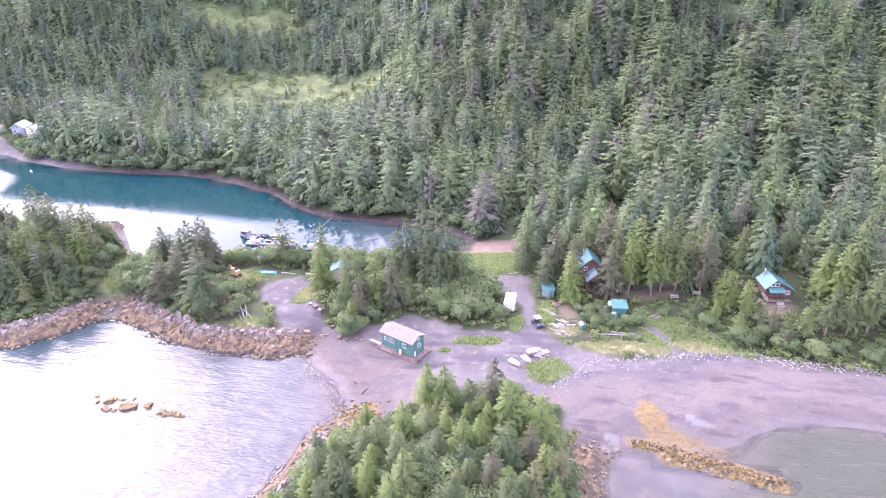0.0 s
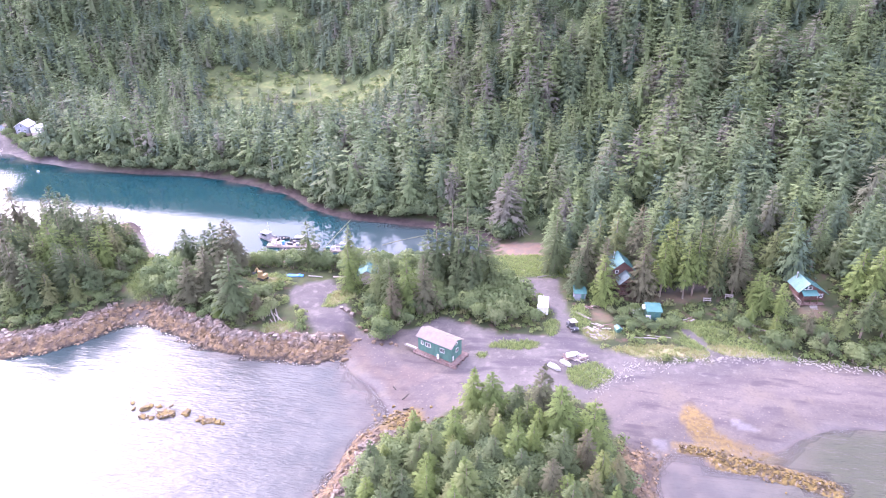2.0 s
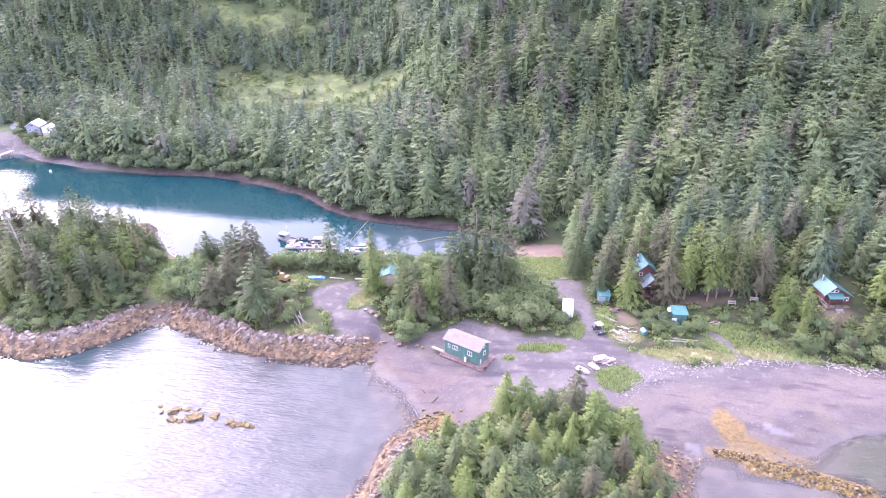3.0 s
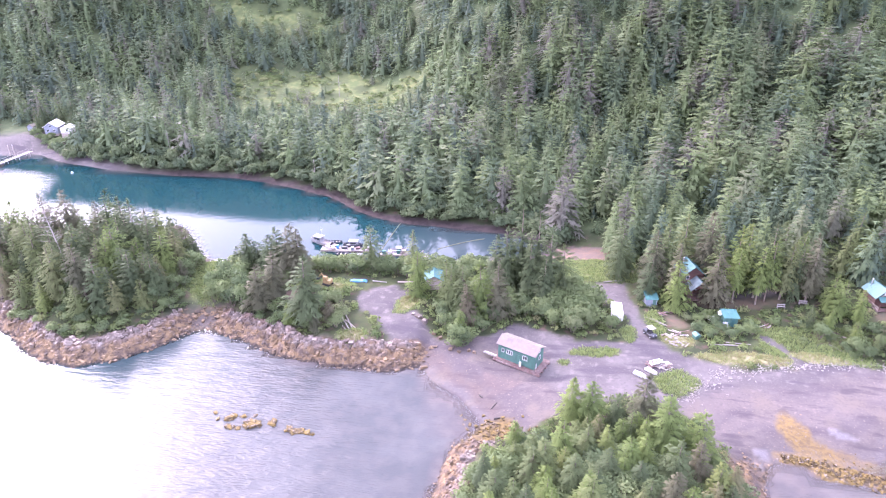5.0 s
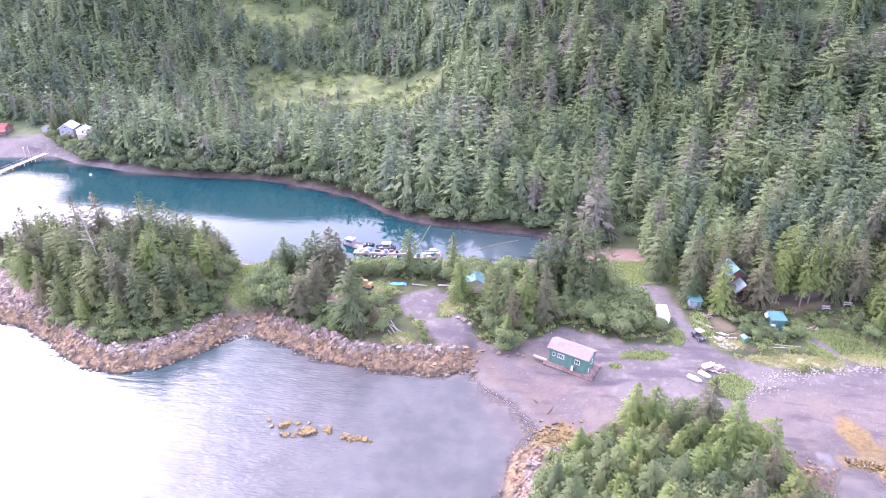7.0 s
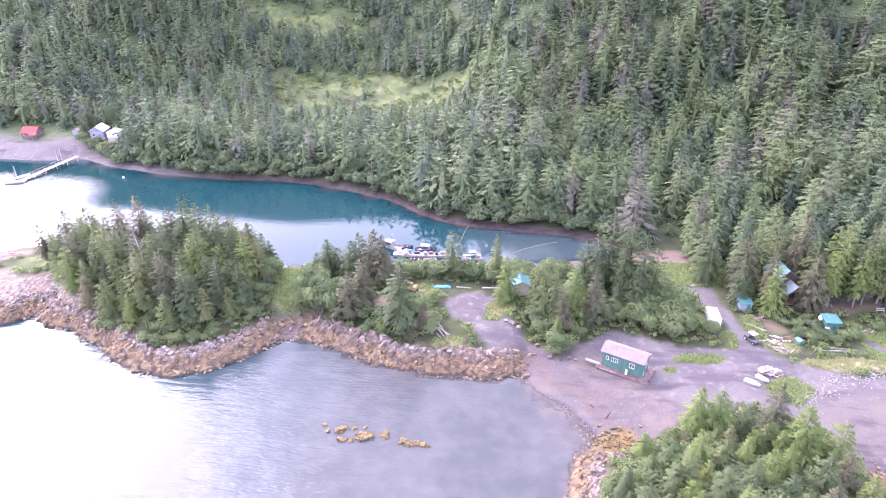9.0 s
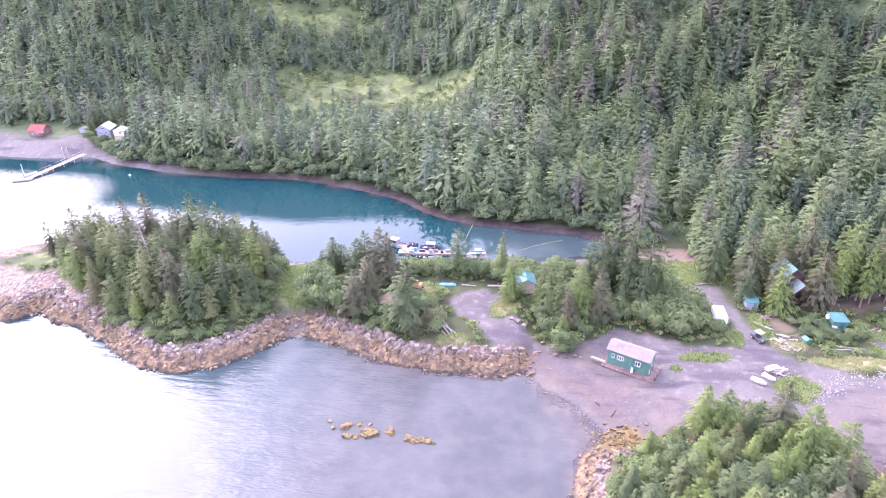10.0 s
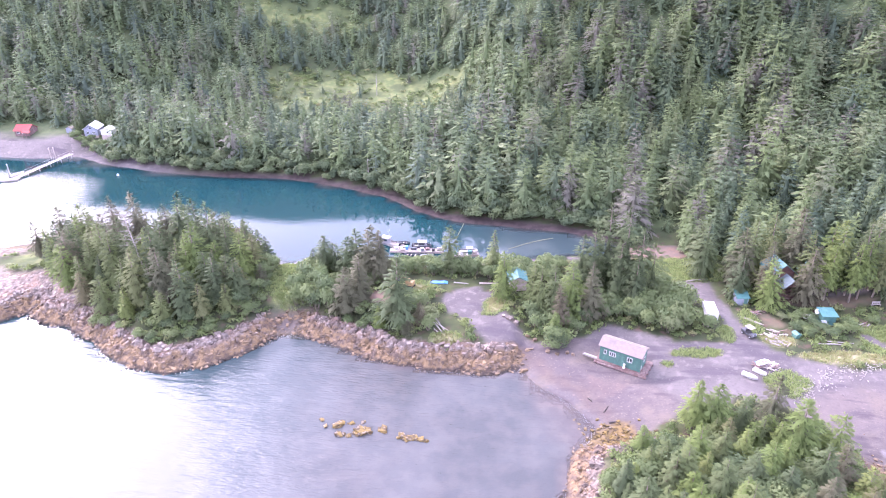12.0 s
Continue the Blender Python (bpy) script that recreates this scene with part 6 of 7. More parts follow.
gable_walls(wh, 6.0, 7.0, 3.4, 2.0, M_GREYWALL)
gable_roof(wh, 6.0, 7.0, 3.4, 2.0, 0.5, M_WHITE)
window(wh, 1.0, 2.2, 1.0, 2.1, -0.02, panes=2)
window(wh, 3.6, 4.8, 1.0, 2.1, -0.02, panes=2)
window(wh, 2.4, 3.6, 3.3, 4.2, -0.02)
bm = bm_new()
box(bm, 0, 6, 0, 7, -3, 0.02)
part("foundation", bm, M_WOOD, wh)
w2 = thing("house", Matrix.Translation((-198.6, 206.6, zat(-196, 208) + 1.3)) @ pose(0, 0, 0, 0, 0, 6) @ Matrix.Diagonal((0.85, 0.85, 0.8, 1)), "far white outbuilding beside the grey house", "house")
gable_walls(w2, 4.6, 4.0, 2.4, 1.1, M_WHITE)
gable_roof(w2, 4.6, 4.0, 2.4, 1.1, 0.3, M_WHITE)
window(w2, 2.4, 3.4, 0.9, 1.8, -0.02)
bm = bm_new()
box(bm, 0, 4.6, 0, 4, -3, 0.02)
part("foundation", bm, M_WOOD, w2)
s3 = thing("shed", Matrix.Translation((-216, 211, zat(-215, 212) - 0.1)), "far small grey shed at the top of the beach", "shed")
gable_walls(s3, 2.2, 2.0, 1.7, 0.7, M_GREYWALL)
gable_roof(s3, 2.2, 2.0, 1.7, 0.7, 0.2, M_ROOFBROWN, ribs=0)
s4 = thing("house", Matrix.Translation((-168, 215, zat(-166, 216) - 1.7)) @ pose(0, 0, 0, 0, 0, 15), "far white roof showing between treetops", "house")
gable_walls(s4, 3.4, 3.4, 5.6, 1.1, M_GREYWALL)
gable_roof(s4, 3.4, 3.4, 5.6, 1.1, 0.3, M_WHITE)


# ---- vehicles, boats ----
def wheel(parent, x, y, z, r, w):
    bm = bm_new()
    tube(bm, (x, y - w / 2, z), (x, y + w / 2, z), r, seg=12)
    ty = part("wheel", bm, M_BLACK, parent, "black tyre")
    bm = bm_new()
    tube(bm, (x, y - w / 2 - 0.01, z), (x, y + w / 2 + 0.01, z), r * 0.5, seg=10)
    part("rim", bm, M_METAL, ty)


tr = thing("trailer", Matrix.Translation((-7.2, 110.3, zat(-6, 112))) @ pose(0, 0, 0, 0, 0, -2), "white box trailer parked beside the thicket", "trailer")
bm = bm_new()
box(bm, 0, 2.2, 0, 4.6, 0.45, 2.15, bevel=0.07)
part("body", bm, M_WHITE, tr)
bm = bm_new()
box(bm, 0.15, 2.05, -0.03, 0.0, 0.55, 2.0)
box(bm, 1.07, 1.13, -0.05, -0.02, 0.55, 2.0)
part("rear_door", bm, M_WHITE, tr)
bm = bm_new()
box(bm, 0.1, 2.1, 0.2, 4.4, 0.3, 0.45)
box(bm, 1.05, 1.15, 4.5, 5.9, 0.34, 0.44)
part("chassis", bm, M_DARKHULL, tr)
for y in (1.9, 2.7):
    for x in (0.05, 2.15):
        bm = bm_new()
        tube(bm, (x - 0.1, y, 0.32), (x + 0.1, y, 0.32), 0.33, seg=12)
        part("wheel", bm, M_BLACK, tr, "black tyre")

uv = thing("utility_vehicle", Matrix.Translation((-0.25, 106.6, zat(-0.2, 106.6))) @ pose(0, 0, 0, 0, 0, -62), "small two-seat utility vehicle with a grey roof on gravel", "vehicle")
bm = bm_new()
box(bm, -1.4, -0.3, -0.65, 0.65, 0.55, 0.95, bevel=0.04)
part("cargo_bed", bm, M_DARKHULL, uv)
bm = bm_new()
box(bm, -0.3, 1.4, -0.6, 0.6, 0.4, 0.62, bevel=0.04)
box(bm, 0.85, 1.4, -0.6, 0.6, 0.6, 0.98, bevel=0.1)
part("body", bm, M_DARKHULL, uv)
bm = bm_new()
box(bm, -0.25, 0.25, -0.55, 0.55, 0.62, 0.85, bevel=0.04)
box(bm, -0.3, -0.18, -0.55, 0.55, 0.8, 1.35, bevel=0.03)
part("seat", bm, M_BLACK, uv)
bm = bm_new()
for sx, tx in ((0.85, 0.5), (-0.28, -0.28)):
    for sy in (-0.6, 0.6):
        tube(bm, (sx, sy, 0.9), (tx, sy, 1.82), 0.035, seg=6)
part("roll_cage", bm, M_BLACK, uv)
bm = bm_new()
box(bm, -0.75, 0.75, -0.68, 0.68, 1.82, 1.9, bevel=0.03)
part("roof", bm, M_FLOAT, uv, "grey roof panel")
for x in (-0.9, 0.95):
    for y in (-0.62, 0.62):
        wheel(uv, x, y, 0.32, 0.33, 0.24)
for y in (-0.4, 0.4):
    bm = bm_new()
    tube(bm, (1.38, y, 0.85), (1.43, y, 0.85), 0.09, seg=8)
    part("headlight", bm, M_WHITE, uv)

ex = thing("excavator", Matrix.Translation((-67.0, 114.2, zat(-67.0, 114.2))) @ pose(0, 0, 0, 0, 0, 165), "small orange excavator parked at the hedge", "excavator")
for y in (-0.75, 0.45):
    bm = bm_new()
    prism(bm, [(-1.1, 0.25), (-0.9, 0.02), (0.9, 0.02), (1.1, 0.25), (0.9, 0.5), (-0.9, 0.5)], y, y + 0.32)
    part("track", bm, M_BLACK, ex)
bm = bm_new()
box(bm, -0.95, 0.8, -0.7, 0.7, 0.55, 1.15, bevel=0.08)
box(bm, -0.95, -0.2, -0.7, 0.7, 1.1, 1.45, bevel=0.08)
part("body", bm, M_YELLOW, ex)
bm = bm_new()
box(bm, -0.2, 0.75, 0.0, 0.7, 1.15, 2.2, bevel=0.06)
part("cab", bm, M_YELLOW, ex)
bm = bm_new()
box(bm, 0.74, 0.78, 0.08, 0.62, 1.3, 2.05)
part("windscreen", bm, M_GLASS, ex)
bm = bm_new()
box(bm, 0, 1.7, -0.12, 0.12, -0.14, 0.14, pose(0.6, -0.3, 1.0, 0, -52, 0))
part("boom", bm, M_YELLOW, ex)
bm = bm_new()
box(bm, 0, 1.5, -0.1, 0.1, -0.11, 0.11, pose(1.6, -0.3, 2.35, 0, 55, 0))
part("arm", bm, M_YELLOW, ex)
bm = bm_new()
prism(bm, [(0, 0), (0.45, 0.05), (0.5, 0.4), (0.15, 0.55), (-0.1, 0.45)], -0.6, 0.0)
bmesh.ops.translate(bm, verts=bm.verts, vec=(2.3, 0, 0.75))
part("bucket", bm, M_DARKHULL, ex)


def hull_bm(length, beam, depth, thick=0.05, flare=0.75, sections=9):
    """An open boat hull: bow at +x, keel at z = 0."""
    bm = bm_new()
    rows = []
    for inner in (0, 1):
        for i in range(sections):
            f = i / (sections - 1)
            w = beam / 2 * (1 - max(0, (f - 0.45) / 0.55) ** 2.2) * (0.9 + 0.1 * min(1, f * 3)) - inner * thick
            w = max(w, 0.02)
            k = depth * 0.35 * max(0, (f - 0.6) / 0.4) ** 2
            sheer = depth * (1 + 0.22 * f * f)
            lift = inner * thick
            pts = [(-w, sheer), (-w * (0.93 if f < 0.7 else flare), sheer * 0.5), (-w * flare, depth * 0.12 + k + lift), (0, k + lift), (w * flare, depth * 0.12 + k + lift), (w * (0.93 if f < 0.7 else flare), sheer * 0.5), (w, sheer)]
            x = length * (f - 0.5) - inner * thick * (1 if f > 0.5 else -1)
            rows.append([bm.verts.new((x, y, z)) for y, z in pts])
    for inner in (0, 1):
        R = rows[inner * sections:(inner + 1) * sections]
        for a, b in zip(R, R[1:]):
            for j in range(6):
                bm.faces.new((a[j], a[j + 1], b[j + 1], b[j]))
        bm.faces.new(R[0])
        bm.faces.new(R[-1])
    A, B = rows[:sections], rows[sections:]
    for i in range(sections - 1):
        for j in (0, 6):
            bm.faces.new((A[i][j], A[i + 1][j], B[i + 1][j], B[i][j]))
    bm.faces.new((A[0][0], B[0][0], B[0][6], A[0][6]))
    bmesh.ops.recalc_face_normals(bm, faces=bm.faces)
    return bm


def skiff(x, y, z, rz, length, beam, mat, label, tip=0.0, group="", outboard=False):
    t = thing("skiff", Matrix.Translation((x, y, z)) @ pose(0, 0, 0, tip, 0, rz), label, "boat", group)
    part("hull", hull_bm(length, beam, 0.55), mat, t)
    for f in (-0.28, 0.02, 0.25):
        bm = bm_new()
        box(bm, length * f - 0.13, length * f + 0.13, -beam * 0.40, beam * 0.40, 0.34, 0.38)
        part("thwart", bm, M_WOOD, t)
    if outboard:
        bm = bm_new()
        box(bm, -length / 2 - 0.32, -length / 2 - 0.02, -0.14, 0.14, 0.5, 0.95, bevel=0.05)
        box(bm, -length / 2 - 0.2, -length / 2 - 0.08, -0.05, 0.05, -0.2, 0.5)
        part("outboard_motor", bm, M_BLACK, t)
    return t


def cabin_boat(x, y, rz, length, beam, hull_mat, label, cabin_at=0.0, cabin_len=0.35, tall=1.5, mast=False):
    t = thing("cabin_boat", Matrix.Translation((x, y, -0.25)) @ pose(0, 0, 0, 0, 0, rz), label, "boat", "boats at the floats")
    part("hull", hull_bm(length, beam, 0.95, 0.08), hull_mat, t)
    bm = bm_new()
    box(bm, -length * 0.46, length * 0.36, -beam * 0.38, beam * 0.38, 0.5, 0.6)
    part("deck", bm, M_FLOAT, t)
    x0, x1 = length * (cabin_at - cabin_len / 2), length * (cabin_at + cabin_len / 2)
    b = beam * 0.36
    bm = bm_new()
    prism(bm, [(x0, 0.6), (x1, 0.6), (x1 - 0.25, 0.6 + tall), (x0 + 0.05, 0.6 + tall)], -b, b)
    cb = part("wheelhouse", bm, M_BOAT, t, "pale grey wheelhouse")
    bm = bm_new()
    box(bm, x0 - 0.25, x1 + 0.1, -b - 0.12, b + 0.12, 0.6 + tall, 0.68 + tall, bevel=0.03)
    part("roof", bm, M_BOAT, cb)
    for sy in (-1, 1):
        bm = bm_new()
        ya, yb = sorted((sy * b, sy * (b + 0.03)))
        box(bm, x0 + 0.2, x1 - 0.35, ya, yb, 0.6 + tall * 0.5, 0.6 + tall * 0.85)
        part("side_window", bm, M_GLASS, cb)
    bm = bm_new()
    box(bm, -0.02, 0.03, -b * 0.8, b * 0.8, tall * 0.48, tall * 0.9, pose(x1 - 0.06, 0, 0.6, 0, -9, 0))
    part("windscreen", bm, M_GLASS, cb)
    if mast:
        bm = bm_new()
        tube(bm, (x0, 0, 0.6 + tall), (x0, 0, 3.6 + tall), 0.05, 0.03, 6)
        tube(bm, (x0, -0.5, 2.6 + tall), (x0, 0.5, 2.6 + tall), 0.03, seg=5)
        part("mast", bm, M_METAL, t)
    bm = bm_new()
    for k in range(5):
        for sy in (-1, 1):
            xx = length * (0.12 + 0.08 * k)
            tube(bm, (xx, sy * beam * 0.38 * (1 - 0.12 * k), 0.9), (xx, sy * beam * 0.38 * (1 - 0.12 * k), 1.45), 0.025, seg=5)
    part("bow_rail", bm, M_METAL, t)
    bm = bm_new()
    for oy in (-0.25, 0.25):
        box(bm, -length / 2 - 0.4, -length / 2 - 0.02, oy - 0.16, oy + 0.16, 0.5, 1.2, bevel=0.06)
    part("outboard_motor", bm, M_BLACK, t)
    return t


cabin_boat(-77.6, 141.5, 160, 6.6, 2.3, M_BOAT, "pale grey cabin boat with a mast moored at the float", 0.12, 0.34, 1.5, True)
cabin_boat(-68.6, 140.6, 4, 4.6, 2.0, M_DARKHULL, "dark-hulled cabin boat moored at the float", 0.0, 0.45, 1.3)
cabin_boat(-56.6, 138.9, 8, 4.2, 1.9, M_BOAT, "small pale grey boat moored by the shore float", 0.05, 0.3, 1.0)
skiff(-70.6, 135.7, -0.15, 175, 3.6, 1.5, M_DARKHULL, "dark open skiff tied beside the float", 0, "skiffs at the float", True)
skiff(-66.8, 135.6, -0.15, 188, 3.4, 1.4, M_METAL, "grey aluminium skiff tied beside the float", 0, "skiffs at the float", True)
skiff(-73.8, 142.2, -0.15, 10, 3.2, 1.4, M_DARKHULL, "dark skiff between moored boats", 0, "skiffs at the float", True)
skiff(-3.8, 93.6, zat(-3.8, 93.6), -37, 2.6, 1.0, M_WHITE, "white skiff drawn up on gravel", 6, "skiffs on the gravel")
skiff(-1.8, 94.9, zat(-1.8, 94.9), -45, 2.3, 0.95, M_WHITE, "white skiff lying beside another on gravel", -6, "skiffs on the gravel")
skiff(-0.6, 97.3, zat(-0.6, 97.3) + 0.3, 25, 2.4, 1.0, M_WHITE, "white skiff lying on timber by the road", 14, "skiffs on the gravel")


def float_dock(x, y, rz, length, width, label, name="float"):
    t = thing(name, Matrix.Translation((x, y, 0)) @ pose(0, 0, 0, 0, 0, rz), label, "dock", "floating docks")
    bm = bm_new()
    n = int(length / 0.4)
    for k in range(n):
        box(bm, -length / 2 + 0.4 * k, -length / 2 + 0.4 * k + 0.37, -width / 2, width / 2, 0.32, 0.38 + 0.01 * (k % 3))
    part("decking", bm, M_FLOAT, t)
    for sy in (-1, 1):
        bm = bm_new()
        tube(bm, (-length / 2, sy * width * 0.38, 0.1), (length / 2, sy * width * 0.38, 0.1), 0.24, seg=8)
        part("float_log", bm, M_WOOD, t)
        bm = bm_new()
        box(bm, -length / 2, length / 2, sy * width / 2 - 0.08, sy * width / 2 + 0.08, 0.37, 0.5)
        part("bull_rail", bm, M_WOOD, t)
    return t


float_dock(-69.6, 138.0, 4, 13.5, 1.8, "grey plank float moored in the lagoon")
float_dock(-75.2, 140.3, -22, 4.4, 1.6, "short grey float between the boats")
float_dock(-57.5, 137.2, 12, 7.0, 1.6, "grey plank float near the shore")
ramp = thing("ramp", Matrix.Translation((-50.6, 132.5, 0.5)) @ pose(0, 0, 0, 0, 0, 62), "pale roofed ramp leading down to the float", "ramp")
bm = bm_new()
for k in range(18):
    box(bm, -3.6 + 0.4 * k, -3.24 + 0.4 * k, -0.8, 0.8, 0.9, 0.97)
part("decking", bm, M_DRIFT, ramp)
for sy in (-0.8, 0.8):
    bm = bm_new()
    box(bm, -3.6, 3.6, sy - 0.06, sy + 0.06, 0.7, 0.95)
    box(bm, -3.6, 3.6, sy - 0.04, sy + 0.04, 1.85, 1.93)
    for k in range(7):
        box(bm, -3.55 + 1.17 * k, -3.47 + 1.17 * k, sy - 0.04, sy + 0.04, 0.9, 1.9)
    part("railing", bm, M_DRIFT, ramp)
for k in range(3):
    bm = bm_new()
    tube(bm, (-3 + 3 * k, 0.6, -2.5), (-3 + 3 * k, 0.6, 0.95), 0.14, seg=8)
    part("pile", bm, M_WOOD, ramp)


def crate(x, y, z, rz, a, b, h, mat, label):
    t = thing("crate", Matrix.Translation((x, y, z)) @ pose(0, 0, 0, 0, 0, rz), label, "crate", "goods on the floats")
    bm = bm_new()
    box(bm, -a / 2, a / 2, -b / 2, b / 2, 0, h, bevel=0.03)
    part("body", bm, mat, t)
    bm = bm_new()
    box(bm, -a / 2 - 0.03, a / 2 + 0.03, -b / 2 - 0.03, b / 2 + 0.03, h, h + 0.06)
    part("lid", bm, mat, t)


for k, (dx, dy, a, b, h, mat, lab) in enumerate(((-5.2, 0.3, 0.9, 0.7, 0.7, M_WHITE, "white fish box on the float"), (-3.4, -0.4, 1.1, 0.6, 0.5, M_WOOD, "weathered wooden crate on the float"), (-2.6, 0.4, 0.6, 0.6, 0.9, M_BLUE, "blue tub on the float"),
                                                 (-0.8, 0.3, 1.4, 0.5, 0.5, M_DARKHULL, "dark box on the float"), (1.4, -0.3, 0.8, 0.7, 0.8, M_GREYWALL, "grey crate on the float"), (2.6, 0.35, 1.0, 0.6, 0.45, M_REDWOOD, "reddish timber box on the float"),
                                                 (4.2, -0.2, 0.7, 0.7, 0.6, M_BLACK, "black tub on the float"), (5.6, 0.3, 1.2, 0.6, 0.6, M_FLOAT, "grey crate on the float"))):
    crate(-69.6 + dx, 138.0 + dx * 0.07 + dy, 0.4, 4 + 9 * (k % 3), a, b, h, mat, lab)
for dx, mat, lab in ((-2.3, M_TEAL, "teal box on the shore float"), (-0.9, M_WHITE, "white box on the shore float"), (1.2, M_TEAL, "teal crate on the shore float"), (2.5, M_WOOD, "wooden crate on the shore float")):
    crate(-57.5 + dx, 137.2 + dx * 0.21, 0.4, 12, 0.9, 0.7, 0.8, mat, lab)


def boom(p, q, label):
    t = thing("log_boom", Matrix.Identity(4), label, "log boom", "log booms")
    n = 8
    sag = random.uniform(-0.8, 0.8)
    for k in range(n):
        a, b = Vector(p).lerp(Vector(q), k / n), Vector(p).lerp(Vector(q), (k + 0.92) / n)
        off = Vector((0, sag, 0)) * math.sin(math.pi * k / n)
        bm = bm_new()
        tube(bm, a + off, b + Vector((0, sag, 0)) * math.sin(math.pi * (k + 1) / n), 0.1, 0.08, 7)
        part("log", bm, M_ROPE, t)
    return t


boom((-61.2, 139.8, 0.03), (-59.6, 156.4, 0.08), "line of floating logs across the lagoon")
boom((-47.0, 141.8, 0.03), (-35.5, 149.5, 0.08), "mossy floating log near the lagoon end")

# far pier with float, piles and skiff
pier = thing("pier", Matrix.Identity(4), "far pale plank pier running out from the beach", "pier")
bm = bm_new()
for k in range(52):
    f = k / 52
    a = Vector((-206.2, 198.5, 1.5)).lerp(Vector((-210.6, 174.0, 0.45)), f)
    box(bm, a.x - 0.9, a.x + 0.9, a.y - 0.42, a.y, a.z - 0.08, a.z)
part("decking", bm, M_FLOAT, pier)
for sx in (-0.85, 0.85):
    bm = bm_new()
    tube(bm, (-206.2 + sx, 198.5, 2.4), (-210.6 + sx, 174.0, 1.3), 0.05, seg=5)
    for k in range(12):
        a = Vector((-206.2 + sx, 198.5, 1.5)).lerp(Vector((-210.6 + sx, 174.0, 0.45)), k / 11)
        tube(bm, a, a + Vector((0, 0, 0.9)), 0.04, seg=5)
    part("railing", bm, M_FLOAT, pier)
for k in range(6):
    for sx in (-0.8, 0.8):
        a = Vector((-206.2 + sx, 197.0, 1.4)).lerp(Vector((-210.4 + sx, 175.0, 0.4)), k / 5)
        bm = bm_new()
        tube(bm, (a.x, a.y, -3.5), (a.x, a.y, a.z), 0.15, seg=7)
        part("pile", bm, M_FLOAT, pier)
float_dock(-211.6, 174.2, 20, 6.0, 2.2, "far grey float at the end of the pier")
skiff(-213.0, 179.5, -0.1, 70, 4.6, 1.8, M_WHITE, "far white skiff beside the pier float", 0, "", True)
for px, py in ((-213.2, 196.6), (-211.9, 197.2), (-214.6, 178.4)):
    pl = thing("mooring_pile", Matrix.Translation((px, py, -0.8)), "far dark wooden mooring pile at the beach", "pile", "mooring piles")
    bm = bm_new()
    tube(bm, (0, 0, -1), (0, 0, 4.8), 0.2, 0.15, 8)
    part("post", bm, M_WOOD, pl)
    bm = bm_new()
    tube(bm, (0, 0, 4.79), (0, 0, 4.9), 0.17, 0.1, 8)
    part("cap", bm, M_METAL, pl)
by = thing("buoy", Matrix.Translation((-178.3, 182.4, 0)), "white mooring buoy floating in the lagoon", "buoy")
bm = bm_new()
bmesh.ops.create_uvsphere(bm, u_segments=14, v_segments=9, radius=0.42)
bmesh.ops.translate(bm, verts=bm.verts, vec=(0, 0, 0.15))
part("float", bm, M_WHITE, by)
bm = bm_new()
tube(bm, (0, 0, 0.5), (0, 0, 0.8), 0.06, seg=6)
part("ring", bm, M_METAL, by)

# tarpaulin-covered boat, timber, logs
tp = thing("tarpaulin_pile", Matrix.Translation((-61.3, 117.9, zat(-61.3, 117.9))) @ pose(0, 0, 0, 0, 0, 6), "long low pile under a bright blue tarpaulin", "tarpaulin")
bm = bm_new()
prism(bm, [(-2.0, 0), (-1.9, 0.35), (-1.0, 0.6), (0.3, 0.5), (1.2, 0.66), (1.9, 0.3), (2.0, 0)], -0.5, 0.5)
bmesh.ops.subdivide_edges(bm, edges=bm.edges[:], cuts=2)
for v in bm.verts:
    v.co.z = max(0, v.co.z * (1 - 0.35 * (v.co.y / 0.5) ** 2) + random.uniform(-0.04, 0.04))
part("sheet", bm, M_BLUE, tp)


def log(x, y, rz, length, r, mat, label, group="", lift=0.0, name="log"):
    bm = bm_new()
    tube(bm, (-length / 2, 0, r + lift), (length / 2, 0, r * 0.8 + lift), r, r * 0.75, 8, 0.04, 5)
    for k in range(2):
        f = random.uniform(-0.4, 0.4) * length
        tube(bm, (f, 0, r + lift), (f + 0.1, random.choice((-1, 1)) * r * 1.6, r * 1.7 + lift), r * 0.25, r * 0.12, 5)
    me = bpy.data.meshes.new(name)
    bm.normal_update()
    bm.to_mesh(me)
    bm.free()
    me.materials.append(mat)
    ob = new(name, me)
    z0, z1 = zat(x - length / 2 * math.cos(radians(rz)), y - length / 2 * math.sin(radians(rz))), zat(x + length / 2 * math.cos(radians(rz)), y + length / 2 * math.sin(radians(rz)))
    ob.matrix_basis = Matrix.Translation((x, y, (z0 + z1) / 2 - 0.03)) @ pose(0, 0, 0, 0, -math.degrees(math.atan2(z1 - z0, length)), rz)
    return tagged(ob, label, "log", group)


